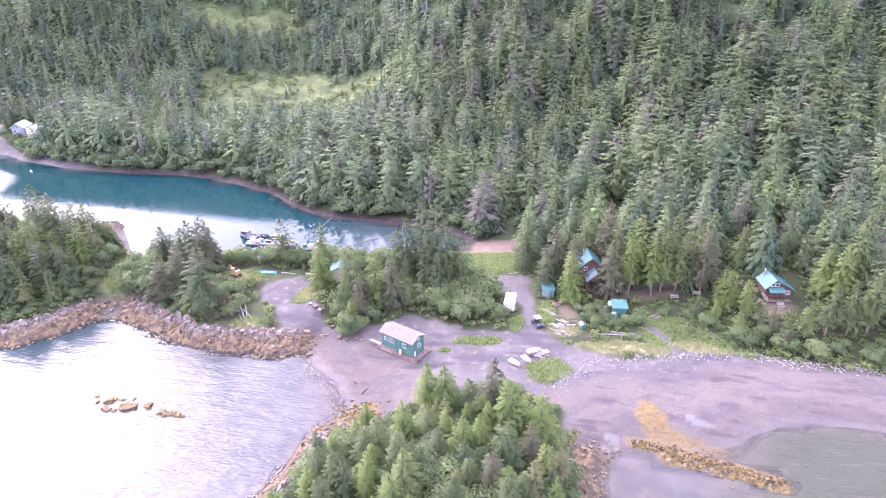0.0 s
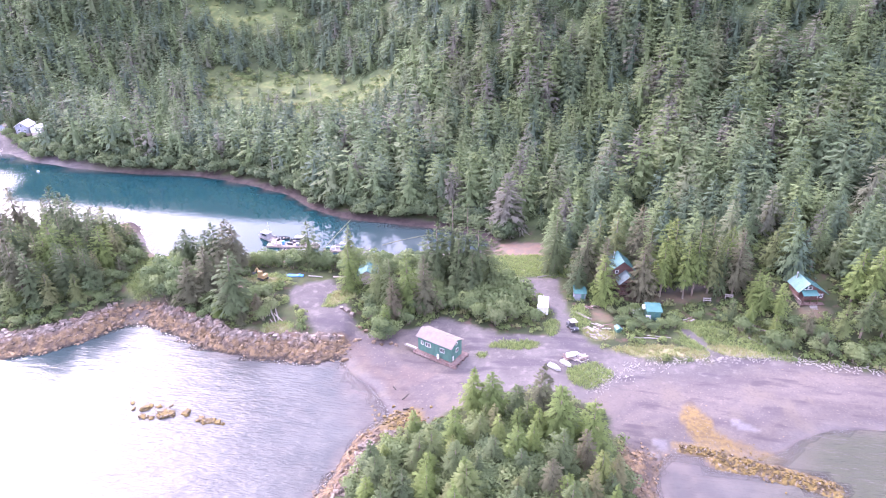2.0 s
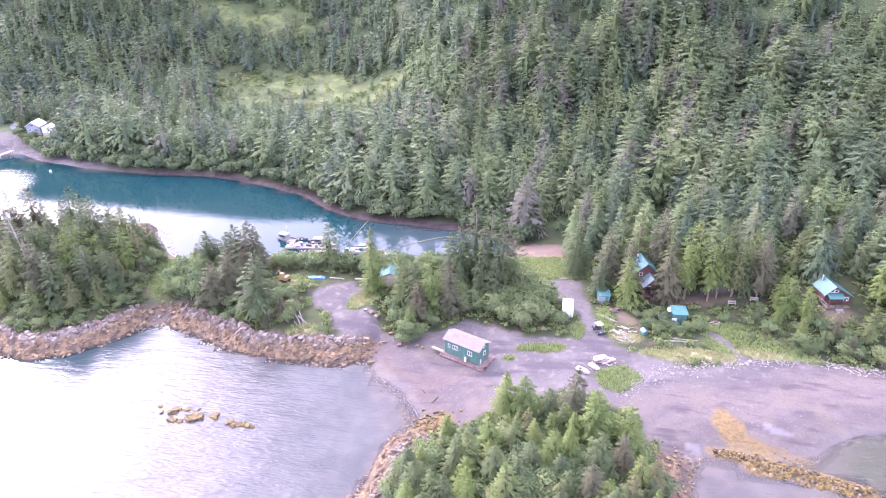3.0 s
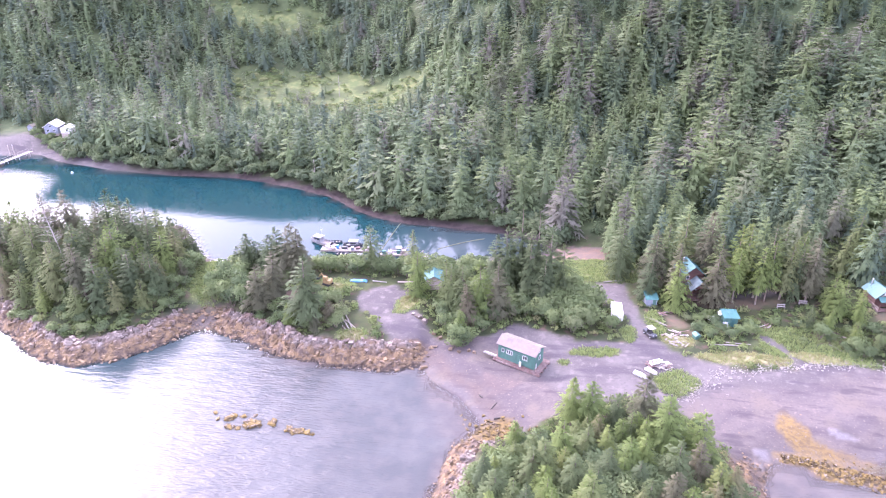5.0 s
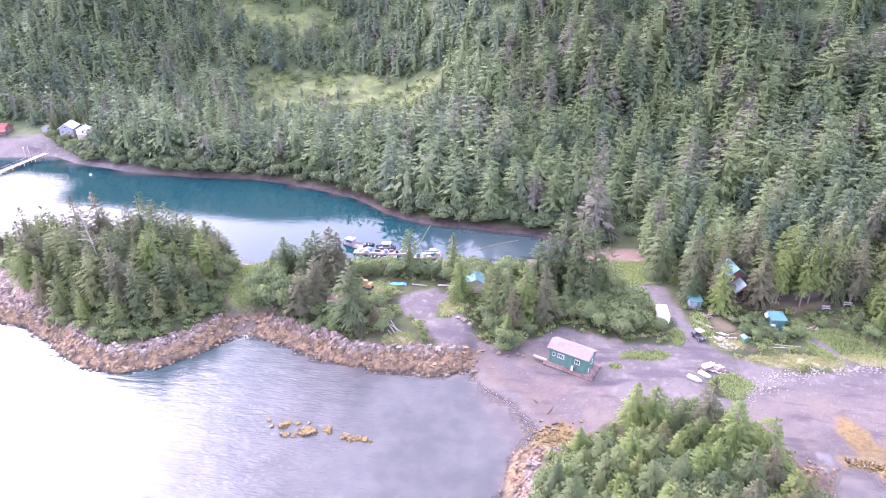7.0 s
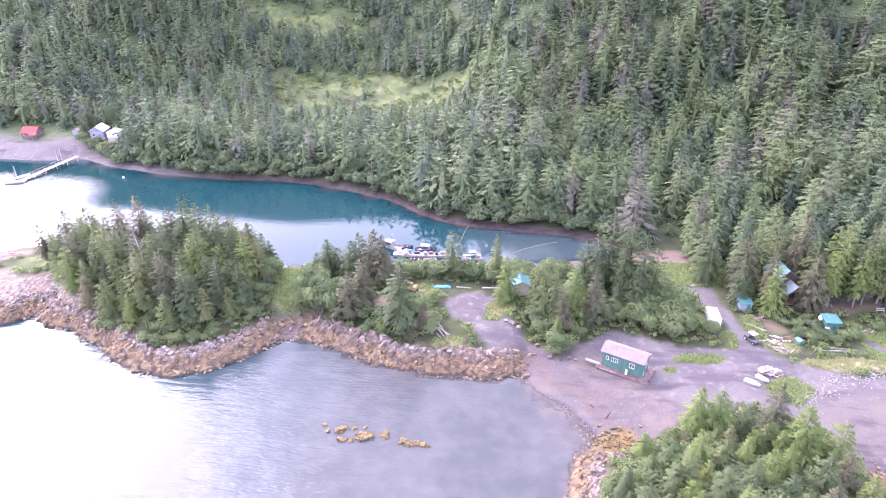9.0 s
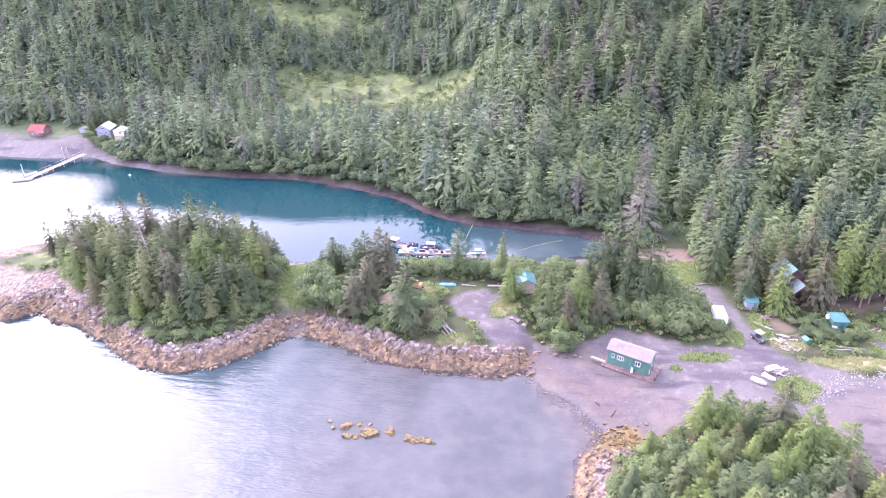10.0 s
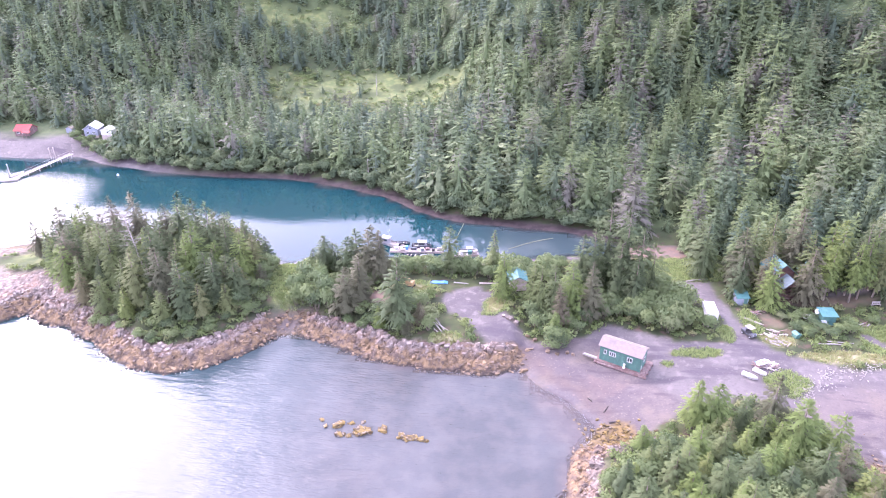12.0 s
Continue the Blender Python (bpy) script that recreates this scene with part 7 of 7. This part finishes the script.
for x, y, rz, l, r, lab in ((-59.6, 101.5, -55, 5.0, 0.16, "bleached log on the bank"), (-58.9, 101.9, -60, 4.4, 0.14, "bleached log beside another on the bank"), (-60.2, 101.0, -48, 3.8, 0.13, "thin bleached log on the bank"), (-60.6, 102.0, -62, 4.2, 0.12, "thin bleached log on the bank"), (-58.4, 101.2, -40, 3.4, 0.12, "brown log crossing the others on the bank"),
                            (13.9, 105.2, 4, 6.6, 0.15, "long pale log before the shrubs"), (16.0, 106.0, -2, 4.5, 0.13, "grey log lying at the shrubs"),
                            (-4.6, 127.8, 12, 3.4, 0.16, "pale log at the end of the road"), (-6.0, 127.4, 16, 2.8, 0.14, "pale log at the end of the road"),
                            (1.2, 111.8, -42, 3.2, 0.13, "squared timber in the grass"), (1.9, 111.6, -42, 3.4, 0.13, "squared timber in the grass"), (2.5, 111.4, -40, 3.0, 0.12, "squared timber in the grass"),
                            (-50.5, 118.8, 3, 4.0, 0.2, "brown log by the hedge"), (-56.5, 118.3, 3, 3.2, 0.16, "yellowish log by the hedge"),
                            (-31.3, 86.0, -50, 0.9, 0.14, "dark stump on the beach"), (-28.9, 83.9, 60, 1.6, 0.1, "dark drift log on the beach"), (-28.2, 80.9, 15, 1.0, 0.18, "dark drift log on the beach"),
                            (33.8, 106.8, -40, 3.0, 0.12, "pale log on the grassy slope"), (-22.0, 73.5, 20, 4.0, 0.14, "bleached log at the islet's edge"), (-20.5, 74.2, 12, 5.0, 0.13, "bleached log at the islet's edge")):
    log(x, y, rz, l, r, M_WETWOOD if "dark" in lab else M_WOOD if "brown" in lab else M_DRIFT, lab, "logs")


def pallet_heap(x, y, seed, count, spread_, label, mats, flat=True):
    """A loose heap of planks and scrap."""
    rng = random.Random(seed)
    t = thing("timber_heap", Matrix.Translation((x, y, zat(x, y))), label, "timber heap", "heaps by the road")
    for k in range(count):
        bm = bm_new()
        l, w = rng.uniform(0.5, 1.9), rng.uniform(0.1, 0.28)
        m = pose(rng.uniform(-spread_, spread_), rng.uniform(-spread_, spread_) * 0.7, 0.06 + 0.07 * (k % 5), rng.uniform(-4, 4), rng.uniform(-6, 6), rng.choice((-40, -35, 50, 20)) + rng.uniform(-15, 15))
        box(bm, -l / 2, l / 2, -w / 2, w / 2, 0, rng.uniform(0.04, 0.14), m, bevel=0.01)
        part("plank", bm, rng.choice(mats), t)
    return t


pallet_heap(3.6, 105.9, 1, 16, 1.7, "scattered pale planks and boards beside the road", [M_DRIFT, M_FLOAT, M_WOOD])
pallet_heap(5.4, 107.6, 2, 12, 1.3, "heap of white scrap and boards on the grass", [M_FLOAT, M_DRIFT, M_REDWOOD, M_WHITE])
pallet_heap(-1.2, 96.6, 13, 10, 1.0, "stacked weathered boards between the skiffs", [M_WOOD, M_DRIFT, M_REDWOOD])
pallet_heap(5.0, 104.6, 14, 12, 1.5, "loose pale boards beside the road", [M_FLOAT, M_DRIFT, M_WOOD])
pallet_heap(0.9, 97.6, 15, 16, 1.1, "pale boards and scrap piled behind the skiffs", [M_WHITE, M_WOOD, M_REDWOOD, M_DRIFT])
pallet_heap(0.7, 96.4, 3, 14, 1.4, "pallets and pinkish boards under the skiffs", [M_REDWOOD, M_WOOD, M_DRIFT])
pallet_heap(-1.6, 97.2, 4, 8, 0.9, "reddish boards and rope beside the skiffs", [M_REDWOOD, M_BLUE, M_WOOD])
pallet_heap(4.0, 114.5, 5, 10, 1.3, "pinkish rubble and boards on the cleared bank", [M_REDWOOD, M_DRIFT, M_REDWOOD])
pallet_heap(22.6, 112.0, 6, 7, 0.8, "pale pinkish boards beside the path", [M_DRIFT, M_REDWOOD])
pallet_heap(34.5, 110.5, 7, 12, 1.6, "broken boards and rubble on the slope", [M_DRIFT, M_REDWOOD, M_WOOD])
for k in range(3):
    ty = thing("tyre", Matrix.Translation((-10.6 + 0.95 * k, 121.7 + 0.2 * k, zat(-10, 121.7))), "old black tyre lying by the road", "tyre", "tyres by the road")
    bm = bm_new()
    R = []
    for i in range(16):
        a = 2 * math.pi * i / 16
        R.append([bm.verts.new((math.cos(a) * (0.4 + 0.16 * math.cos(b)), math.sin(a) * (0.4 + 0.16 * math.cos(b)), 0.16 + 0.16 * math.sin(b))) for b in (0, 1.05, 2.1, 3.14, 4.19, 5.24)])
    for i in range(16):
        for j in range(6):
            bm.faces.new((R[i][j], R[(i + 1) % 16][j], R[(i + 1) % 16][(j + 1) % 6], R[i][(j + 1) % 6]))
    bmesh.ops.recalc_face_normals(bm, faces=bm.faces)
    part("tread", bm, M_BLACK, ty)
for x, y, rz in ((27.1, 118.0, 5), (31.5, 119.0, -5)):
    bn = thing("bench", Matrix.Translation((x, y, zat(x, y))) @ pose(0, 0, 0, 0, 0, rz), "pale wooden bench before a shaded cabin", "bench", "benches")
    bm = bm_new()
    box(bm, -0.8, 0.8, -0.2, 0.2, 0.42, 0.47)
    part("seat", bm, M_FLOAT, bn)
    bm = bm_new()
    box(bm, -0.8, 0.8, 0.18, 0.23, 0.6, 0.95)
    part("backrest", bm, M_FLOAT, bn)
    for sx in (-0.7, 0.7):
        for sy in (-0.17, 0.2):
            bm = bm_new()
            box(bm, sx - 0.04, sx + 0.04, sy - 0.04, sy + 0.04, -0.05, 0.42 if sy < 0 else 0.9)
            part("leg", bm, M_FLOAT, bn)

for x, y in ((-207.5, 206.2), (-205.3, 206.5), (-203, 206.8), (-200.2, 203.2), (-197.8, 203.0), (-195.6, 202.6), (-209.5, 207.2), (-192.4, 205), (-199, 201.2), (-204, 204.4)):
    shrub(x, y, rng_t.uniform(1.6, 2.4), "below the far grey house", "alder shrubs below the far house", 1.1)
for x, y, h in ((-210.8, 211, 10), (-200.9, 204.3, 4.5), (-191.5, 209.5, 10), (-212, 216, 12), (-206, 218, 13), (-199, 216, 12)):
    tree(x, y, h, "dark", 0.9, "beside the far grey house", "spruces by the far house")

# dead tree on the island and pole in the meadow
sn = thing("dead_tree", Matrix.Translation((-121.5, 106.5, zat(-121.5, 106.5))) @ pose(0, 0, 0, 0, -7, 0), "bleached dead spruce with bare branches", "dead tree")
bm = bm_new()
tube(bm, (0, 0, -0.4), (0, 0, 15.5), 0.22, 0.04, 8, 0.06, 7)
part("trunk", bm, M_SNAG, sn)
bm = bm_new()
for k in range(46):
    z = random.uniform(8, 15.2)
    a = random.uniform(0, 6.28)
    l = (16.5 - z) * 0.28 * random.uniform(0.5, 1.2) + 0.4
    p = Vector((0, 0, z))
    q = p + Vector((l * math.cos(a), l * math.sin(a), l * random.uniform(-0.1, 0.5)))
    tube(bm, p, q, 0.045, 0.012, 4)
    for j in range(3):
        r = p.lerp(q, random.uniform(0.4, 0.9))
        tube(bm, r, r + Vector((random.uniform(-0.5, 0.5), random.uniform(-0.5, 0.5), random.uniform(0, 0.5))), 0.02, 0.008, 3)
part("branches", bm, M_SNAG, sn)
for x, y, h in ((-107.5, 262, 9), (-58, 228, 11), (-92, 181, 8), (-70, 170, 8), (-30, 200, 12), (-150, 197, 8)):
    ds = thing("dead_tree", Matrix.Translation((x, y, zat(x, y))) @ pose(0, 0, 0, 0, random.uniform(-4, 4), random.uniform(0, 360)), "far pale bare tree trunk in the forest", "dead tree", "bare trunks in the forest")
    bm = bm_new()
    tube(bm, (0, 0, -0.3), (0, 0, h), 0.15, 0.03, 6, 0.05, 4)
    for k in range(14):
        z = h * random.uniform(0.4, 0.95)
        a = random.uniform(0, 6.28)
        tube(bm, (0, 0, z), (0.9 * math.cos(a), 0.9 * math.sin(a), z + 0.2), 0.05, 0.015, 4)
    part("trunk", bm, M_SNAG, ds)


# ---- rocks ----
def rock_shape(seed, sub=1, rough=0.28, flat=0.7):
    """A broken, angular stone: the hull of a few corners of an uneven block."""
    rng = random.Random(seed)
    bm = bm_new()
    for sx in (-1, 1):
        for sy in (-1, 1):
            for sz in (-1, 1):
                for k in range(1 if seed % 2 else 2):
                    f = 1 if k == 0 else rng.uniform(0.5, 0.85)
                    bm.verts.new((sx * rng.uniform(0.45, 1.0) * f, sy * rng.uniform(0.4, 0.95) * f, flat * sz * rng.uniform(0.5, 1.05)))
    out = bmesh.ops.convex_hull(bm, input=bm.verts)
    bmesh.ops.delete(bm, geom=[v for v in bm.verts if not v.link_faces], context='VERTS')
    bmesh.ops.triangulate(bm, faces=bm.faces)
    return bm


def cells(u, v, seed):
    """Cellular noise: a value for each cell, and how far the point lies from the joint to the next cell."""
    iu, iv = np.floor(u).astype(np.int64), np.floor(v).astype(np.int64)
    best, second, value = np.full(u.shape, 9.0), np.full(u.shape, 9.0), np.zeros(u.shape)

    def h(i, j, k):
        n = (i * 374761393 + j * 668265263 + k * 974711 + seed * 69069) & 0x7fffffff
        n = ((n ^ (n >> 13)) * 1274126177) & 0x7fffffff
        return ((n ^ (n >> 16)) & 0xffff) / 65535.0
    for di in (-1, 0, 1):
        for dj in (-1, 0, 1):
            i, j = iu + di, iv + dj
            d = np.hypot(i + h(i, j, 1) - u, j + h(i, j, 2) - v)
            near = d < best
            second = np.where(near, best, np.minimum(second, d))
            value = np.where(near, h(i, j, 3), value)
            best = np.where(near, d, best)
    return value, second - best


def crag(x, y, sd):
    """Height of the broken bedrock over the ground: tilted blocks with open joints, higher away from the water."""
    u, v = 0.82 * x + 0.57 * y, -0.57 * x + 0.82 * y
    big, gap = cells(u / 1.9 + 0.3 * fbm(x * 0.5, y * 0.5, 83), v / 1.0, 5)
    mid, gap2 = cells(u / 0.8, v / 0.5, 9)
    tall = np.interp(sd, [-1.4, 0, 1.5, 4.0, 5.5, 7], [0.3, 0.5, 0.95, 1.35, 0.5, 0.2])
    h = tall * (0.75 * big + 0.42 * mid - 0.5 * np.exp(-gap / 0.10) - 0.22 * np.exp(-gap2 / 0.12))
    return h + 0.16 * fbm(x * 1.7, y * 1.7, 87) - 1.1 * smooth(4.0, 5.8, sd) - 0.7 * smooth(-0.5, -1.5, sd)


def ledge(parent, x0, x1, y0, y1, step, scale_, mat):
    """One fractured sheet of bedrock along the shore inside the rectangle."""
    rng = np.random.default_rng(int(abs(x0)))
    gx_, gy_ = np.arange(x0, x1, step), np.arange(y0, y1, step)
    X_, Y_ = np.meshgrid(gx_, gy_)
    X_, Y_ = X_.ravel() + rng.uniform(-0.3, 0.3, X_.size) * step, Y_.ravel() + rng.uniform(-0.3, 0.3, Y_.size) * step
    h, sd = land(X_, Y_)
    rk = rockiness(X_, Y_)
    z = h + scale_ * crag(X_, Y_, sd) * rk - 0.5 * (1 - rk)
    keep = (sd > -1.8) & (sd < 7.4) & (rk > 0.15)
    F = grid_faces(len(gx_), len(gy_))
    F = F[keep[F].all(1)]
    used = np.unique(F)
    index = np.zeros(len(X_), np.int64)
    index[used] = np.arange(len(used))
    F = index[F]
    tris = np.concatenate([F[:, [0, 1, 2]], F[:, [0, 2, 3]]])
    return part("ledge", fast_mesh("ledge", np.stack([X_, Y_, z], 1)[used], tris=tris, mat=mat, flat=True), None, parent)


def rock_mesh(seed, mat, sub=2):
    bm = rock_shape(seed, sub)
    me = bpy.data.meshes.new("stone")
    bm.normal_update()
    bm.to_mesh(me)
    bm.free()
    me.materials.append(mat)
    return me


def rock_arrays(seed):
    bm = rock_shape(seed, 1)
    bm.verts.index_update()
    V = np.array([v.co[:] for v in bm.verts])
    F = np.array([[v.index for v in f.verts] for f in bm.faces])
    bm.free()
    return V, F


STONES = [rock_mesh(500 + k, M_ROCK, 1) for k in range(8)]
REEF_STONES = [rock_mesh(520 + k, M_WEED, 1) for k in range(6)]
shore = thing("rocky_shore", Matrix.Identity(4), "pale angular rocks with brown weed along the tide line", "rocks", kind="structure")
ledge(shore, -156, -39, 80, 118, 0.27, 1.0, M_LEDGE)
ledge(shore, -42, -22, 40, 82, 0.24, 0.45, M_LEDGE)
ledge(shore, 2, 15, 50, 80, 0.3, 0.4, M_LEDGE)
rng_r = np.random.default_rng(15)
A, B = rng_r.uniform(-152, 14, 44000), rng_r.uniform(56, 116, 44000)
hh, ss = land(A, B)
rk = rockiness(A, B)
ok = (ss > -0.8) & (ss < 6.5) & (rng_r.random(A.size) < rk) & ((A < -40) | (B < 80)) & (rng_r.random(A.size) < np.clip(1.25 - np.abs(ss - 2.4) / 5, 0, 1))
A, B, hh, ss = A[ok], B[ok], hh[ok] + 0.55 * crag(A, B, ss)[ok] * rk[ok], ss[ok]
count = 0
small = []
for x, y, z, s in zip(A, B, hh, ss):
    top_row = 3.0 < s < 5.5
    size = rng_r.uniform(0.4, 0.8) if (top_row and rng_r.random() < 0.12) else 0.10 + 0.42 * rng_r.random() ** 2.6
    if x > 0:
        size *= 0.55
    elif x > -42 and y < 82:
        size *= 0.6
    if count < 290 and size > 0.4:
        ob = new("stone", STONES[rng_r.integers(8)])
        ob.parent = shore
        ob.matrix_basis = Matrix.Translation((x, y, z + 0.05)) @ pose(0, 0, 0, rng_r.uniform(-25, 25), rng_r.uniform(-25, 25), rng_r.uniform(0, 360)) @ Matrix.Diagonal((size * rng_r.uniform(0.9, 1.7), size * rng_r.uniform(0.5, 0.9), size * rng_r.uniform(0.7, 1.3), 1))
        count += 1
    else:
        small.append((x, y, z, size * 0.85))
SMALL_ROCKS = [rock_arrays(600 + k) for k in range(6)]


def stones_joined(name, spots, mat, label, seed, parent=None):
    rng = np.random.default_rng(seed)
    VV, FF, base = [], [], 0
    for x, y, z, s in spots:
        V, F = SMALL_ROCKS[rng.integers(6)]
        a = rng.uniform(0, 6.283)
        c, d = math.cos(a), math.sin(a)
        lx, ly = V[:, 0] * rng.uniform(0.8, 1.7), V[:, 1] * rng.uniform(0.6, 1.0)
        VV.append(np.stack([(lx * c - ly * d) * s + x, (lx * d + ly * c) * s + y, V[:, 2] * s * rng.uniform(0.7, 1.3) + z + 0.03], 1))
        FF.append(F + base)
        base += len(V)
    ob = new(name, fast_mesh(name, np.concatenate(VV), tris=np.concatenate(FF), mat=mat, flat=True))
    tagged(ob, label, "rocks", kind="stuff")
    if parent:
        ob.parent = parent
    return ob


stones_joined("shore_stones", small[:4200], M_ROCK, "countless smaller stones along the tide line", 3)

# reefs
REEF_WEST = [(-74.9, 76.4, 0.5), (-73.9, 75.1, 0.5), (-72, 75.6, 0.9), (-71.3, 76.1, 0.6), (-69.9, 76.1, 0.5), (-68.1, 76.6, 0.4), (-71.1, 73.4, 0.8), (-69.6, 73.4, 0.5), (-68, 74.4, 1.2), (-66.9, 74.8, 0.8), (-64.4, 75.4, 0.9),
             (-61.2, 74.3, 0.9), (-60.4, 73.9, 0.8), (-59.3, 74.0, 0.8), (-58.3, 73.9, 0.7), (-57.2, 73.8, 0.45)]
for x, y, s in REEF_WEST:
    rock = thing("reef_rock", Matrix.Translation((x, y, 0)), "weed-covered golden brown rock standing in the bay", "rock", "reef rocks in the bay")
    for k in range(4):
        f = s * (0.85 if k == 0 else rng_r.uniform(0.4, 0.65))
        ob = new("stone", REEF_STONES[rng_r.integers(6)])
        ob.parent = rock
        off = 0 if k == 0 else s
        ob.matrix_basis = Matrix.Translation((rng_r.uniform(-0.9, 0.9) * off, rng_r.uniform(-0.5, 0.5) * off, 0.02)) @ pose(0, 0, 0, rng_r.uniform(-15, 15), rng_r.uniform(-15, 15), rng_r.uniform(0, 360)) @ Matrix.Diagonal((f * 1.2, f * 0.9, f * 0.75, 1))
reef_e = thing("reef", Matrix.Identity(4), "long low reef of golden weed-covered stones", "reef")
reef_small = []
for k in range(300):
    f = rng_r.random()
    if k % 4:
        wide = 0.5 + 1.1 * math.sin(math.pi * min(1.0, f * 1.15 + 0.05))
        x, y = 20.2 + 15.0 * f, 76.4 - 2.9 * f + 0.5 * math.sin(f * 5) + rng_r.normal() * 0.75 * wide
    else:
        x, y = 15.2 + 5.6 * f, 78.6 - 0.9 * f + rng_r.normal() * 0.38
    s = rng_r.uniform(0.10, 0.3)
    z = max(0, zat(x, y)) + rng_r.uniform(0.0, 0.25)
    if k >= 110:
        reef_small.append((x, y, z, s * 0.75))
        continue
    ob = new("stone", REEF_STONES[rng_r.integers(6)])
    ob.parent = reef_e
    ob.matrix_basis = Matrix.Translation((x, y, z)) @ pose(0, 0, 0, rng_r.uniform(-20, 20), rng_r.uniform(-20, 20), rng_r.uniform(0, 360)) @ Matrix.Diagonal((s, s * 0.8, s * 0.75, 1))
gx_, gy_ = np.arange(13.5, 37.5, 0.2), np.arange(70, 81, 0.2)
X_, Y_ = np.meshgrid(gx_, gy_)
X_, Y_ = X_.ravel() + rng_r.uniform(-0.06, 0.06, X_.size), Y_.ravel() + rng_r.uniform(-0.06, 0.06, X_.size)
big, gap = cells(X_ / 1.1, Y_ / 0.8, 15)
mid, gap2 = cells(X_ / 0.45, Y_ / 0.38, 19)
d = np.minimum(edge_distance(X_, Y_, REEF_LINES[0], closed=False) / 1.5, edge_distance(X_, Y_, REEF_LINES[1], closed=False) / 0.95) + 0.35 * fbm(X_ * 0.8, Y_ * 0.8, 93)
Z_ = np.exp(-d ** 2) * (0.38 + 0.42 * big + 0.3 * mid - 0.3 * np.exp(-gap / 0.1) - 0.2 * np.exp(-gap2 / 0.12)) - 0.16 - 0.3 * smooth(1.0, 1.5, d)
F = grid_faces(len(gx_), len(gy_))
F = F[(d[F] < 1.5).all(1)]
used = np.unique(F)
index = np.zeros(len(X_), np.int64)
index[used] = np.arange(len(used))
part("ledge", fast_mesh("ledge", np.stack([X_, Y_, Z_], 1)[used], tris=np.concatenate([index[F[:, [0, 1, 2]]], index[F[:, [0, 2, 3]]]]), mat=M_WEED, flat=True), None, reef_e)
weedy = [(rng_r.normal() * 2.3 - 28.2, rng_r.normal() * 1.8 + 77.2, 0, rng_r.uniform(0.08, 0.34)) for k in range(240)] + [(rng_r.normal() * 1.5 + 19.3, rng_r.normal() * 2.2 + 82.5, 0, rng_r.uniform(0.03, 0.09)) for k in range(30)]
weedy += [(rng_r.normal() * 2.2 + 27, rng_r.normal() * 0.9 + 78.6, 0, rng_r.uniform(0.05, 0.12)) for k in range(40)]
weedy = [(x, y, zat(x, y), s) for x, y, z, s in weedy] + reef_small
stones_joined("weedy_stones", weedy, M_WEED, "golden weed-covered stones on the tidal flat", 5)

# pebbles and driftwood on the beaches
LINE = [(2.5, 87.5), (5, 92), (11, 96.3), (20, 99.6), (28, 101), (36, 103), (44, 101.5), (53, 101.3), (64, 101)]
sticks = bm_new()
lens = [math.dist(a, b) for a, b in zip(LINE, LINE[1:])]
for k in range(760):
    f = rng_r.random() * sum(lens)
    i = 0
    while f > lens[i]:
        f -= lens[i]
        i += 1
    t = f / lens[i]
    x = LINE[i][0] * (1 - t) + LINE[i + 1][0] * t + rng_r.normal() * 0.9
    y = LINE[i][1] * (1 - t) + LINE[i + 1][1] * t + rng_r.normal() * (1.3 if x < 16 else 0.7)
    l = rng_r.uniform(0.08, 0.32) if rng_r.random() < 0.965 else rng_r.uniform(0.35, 0.7)
    a = rng_r.uniform(0, 3.14)
    z = zat(x, y) + 0.06
    tube(sticks, (x - l * math.cos(a), y - l * math.sin(a), z), (x + l * math.cos(a), y + l * math.sin(a), z + rng_r.uniform(-0.02, 0.1)), rng_r.uniform(0.05, 0.11), 0.04, 5)
me = bpy.data.meshes.new("driftwood")
sticks.normal_update()
sticks.to_mesh(me)
sticks.free()
me.materials.append(M_DRIFT)
tagged(new("driftwood", me), "line of white bleached driftwood along the beach", "driftwood", kind="stuff")
A, B = rng_r.uniform(-60, 62, 5200), rng_r.uniform(72, 120, 5200)
hh, ss = land(A, B)
cv = covers(A, B, hh, ss)
ok = (cv["gravel"] > 0.6) & (ss > 0.2) & (rng_r.random(A.size) < 0.012 + 0.13 * (fbm(A * 0.15, B * 0.15, 41) > 0.22))
stones_joined("beach_stones", [(x, y, z, s) for x, y, z, s in zip(A[ok], B[ok], hh[ok], rng_r.uniform(0.03, 0.085, ok.sum()))], M_ROCK, "scattered pebbles and stones on the gravel", 6)
for x, y, s in ((-45.5, 105.5, 0.7), (-44.2, 104.6, 0.6), (-46.8, 106.3, 0.5), (-42, 102.4, 0.5), (-38.2, 98.2, 0.45), (-36.4, 97.6, 0.4), (-34.6, 98, 0.45), (-40.5, 101.4, 0.45), (54.3, 101.2, 0.8), (-33.5, 97.6, 0.35)):
    ob = new("boulder", STONES[rng_r.integers(8)])
    ob.matrix_basis = Matrix.Translation((x, y, zat(x, y) + 0.1)) @ pose(0, 0, 0, 0, 0, rng_r.uniform(0, 360)) @ Matrix.Diagonal((s, s, s, 1))
    tagged(ob, "pale boulder lying at the edge of the gravel", "boulder", "boulders by the road")
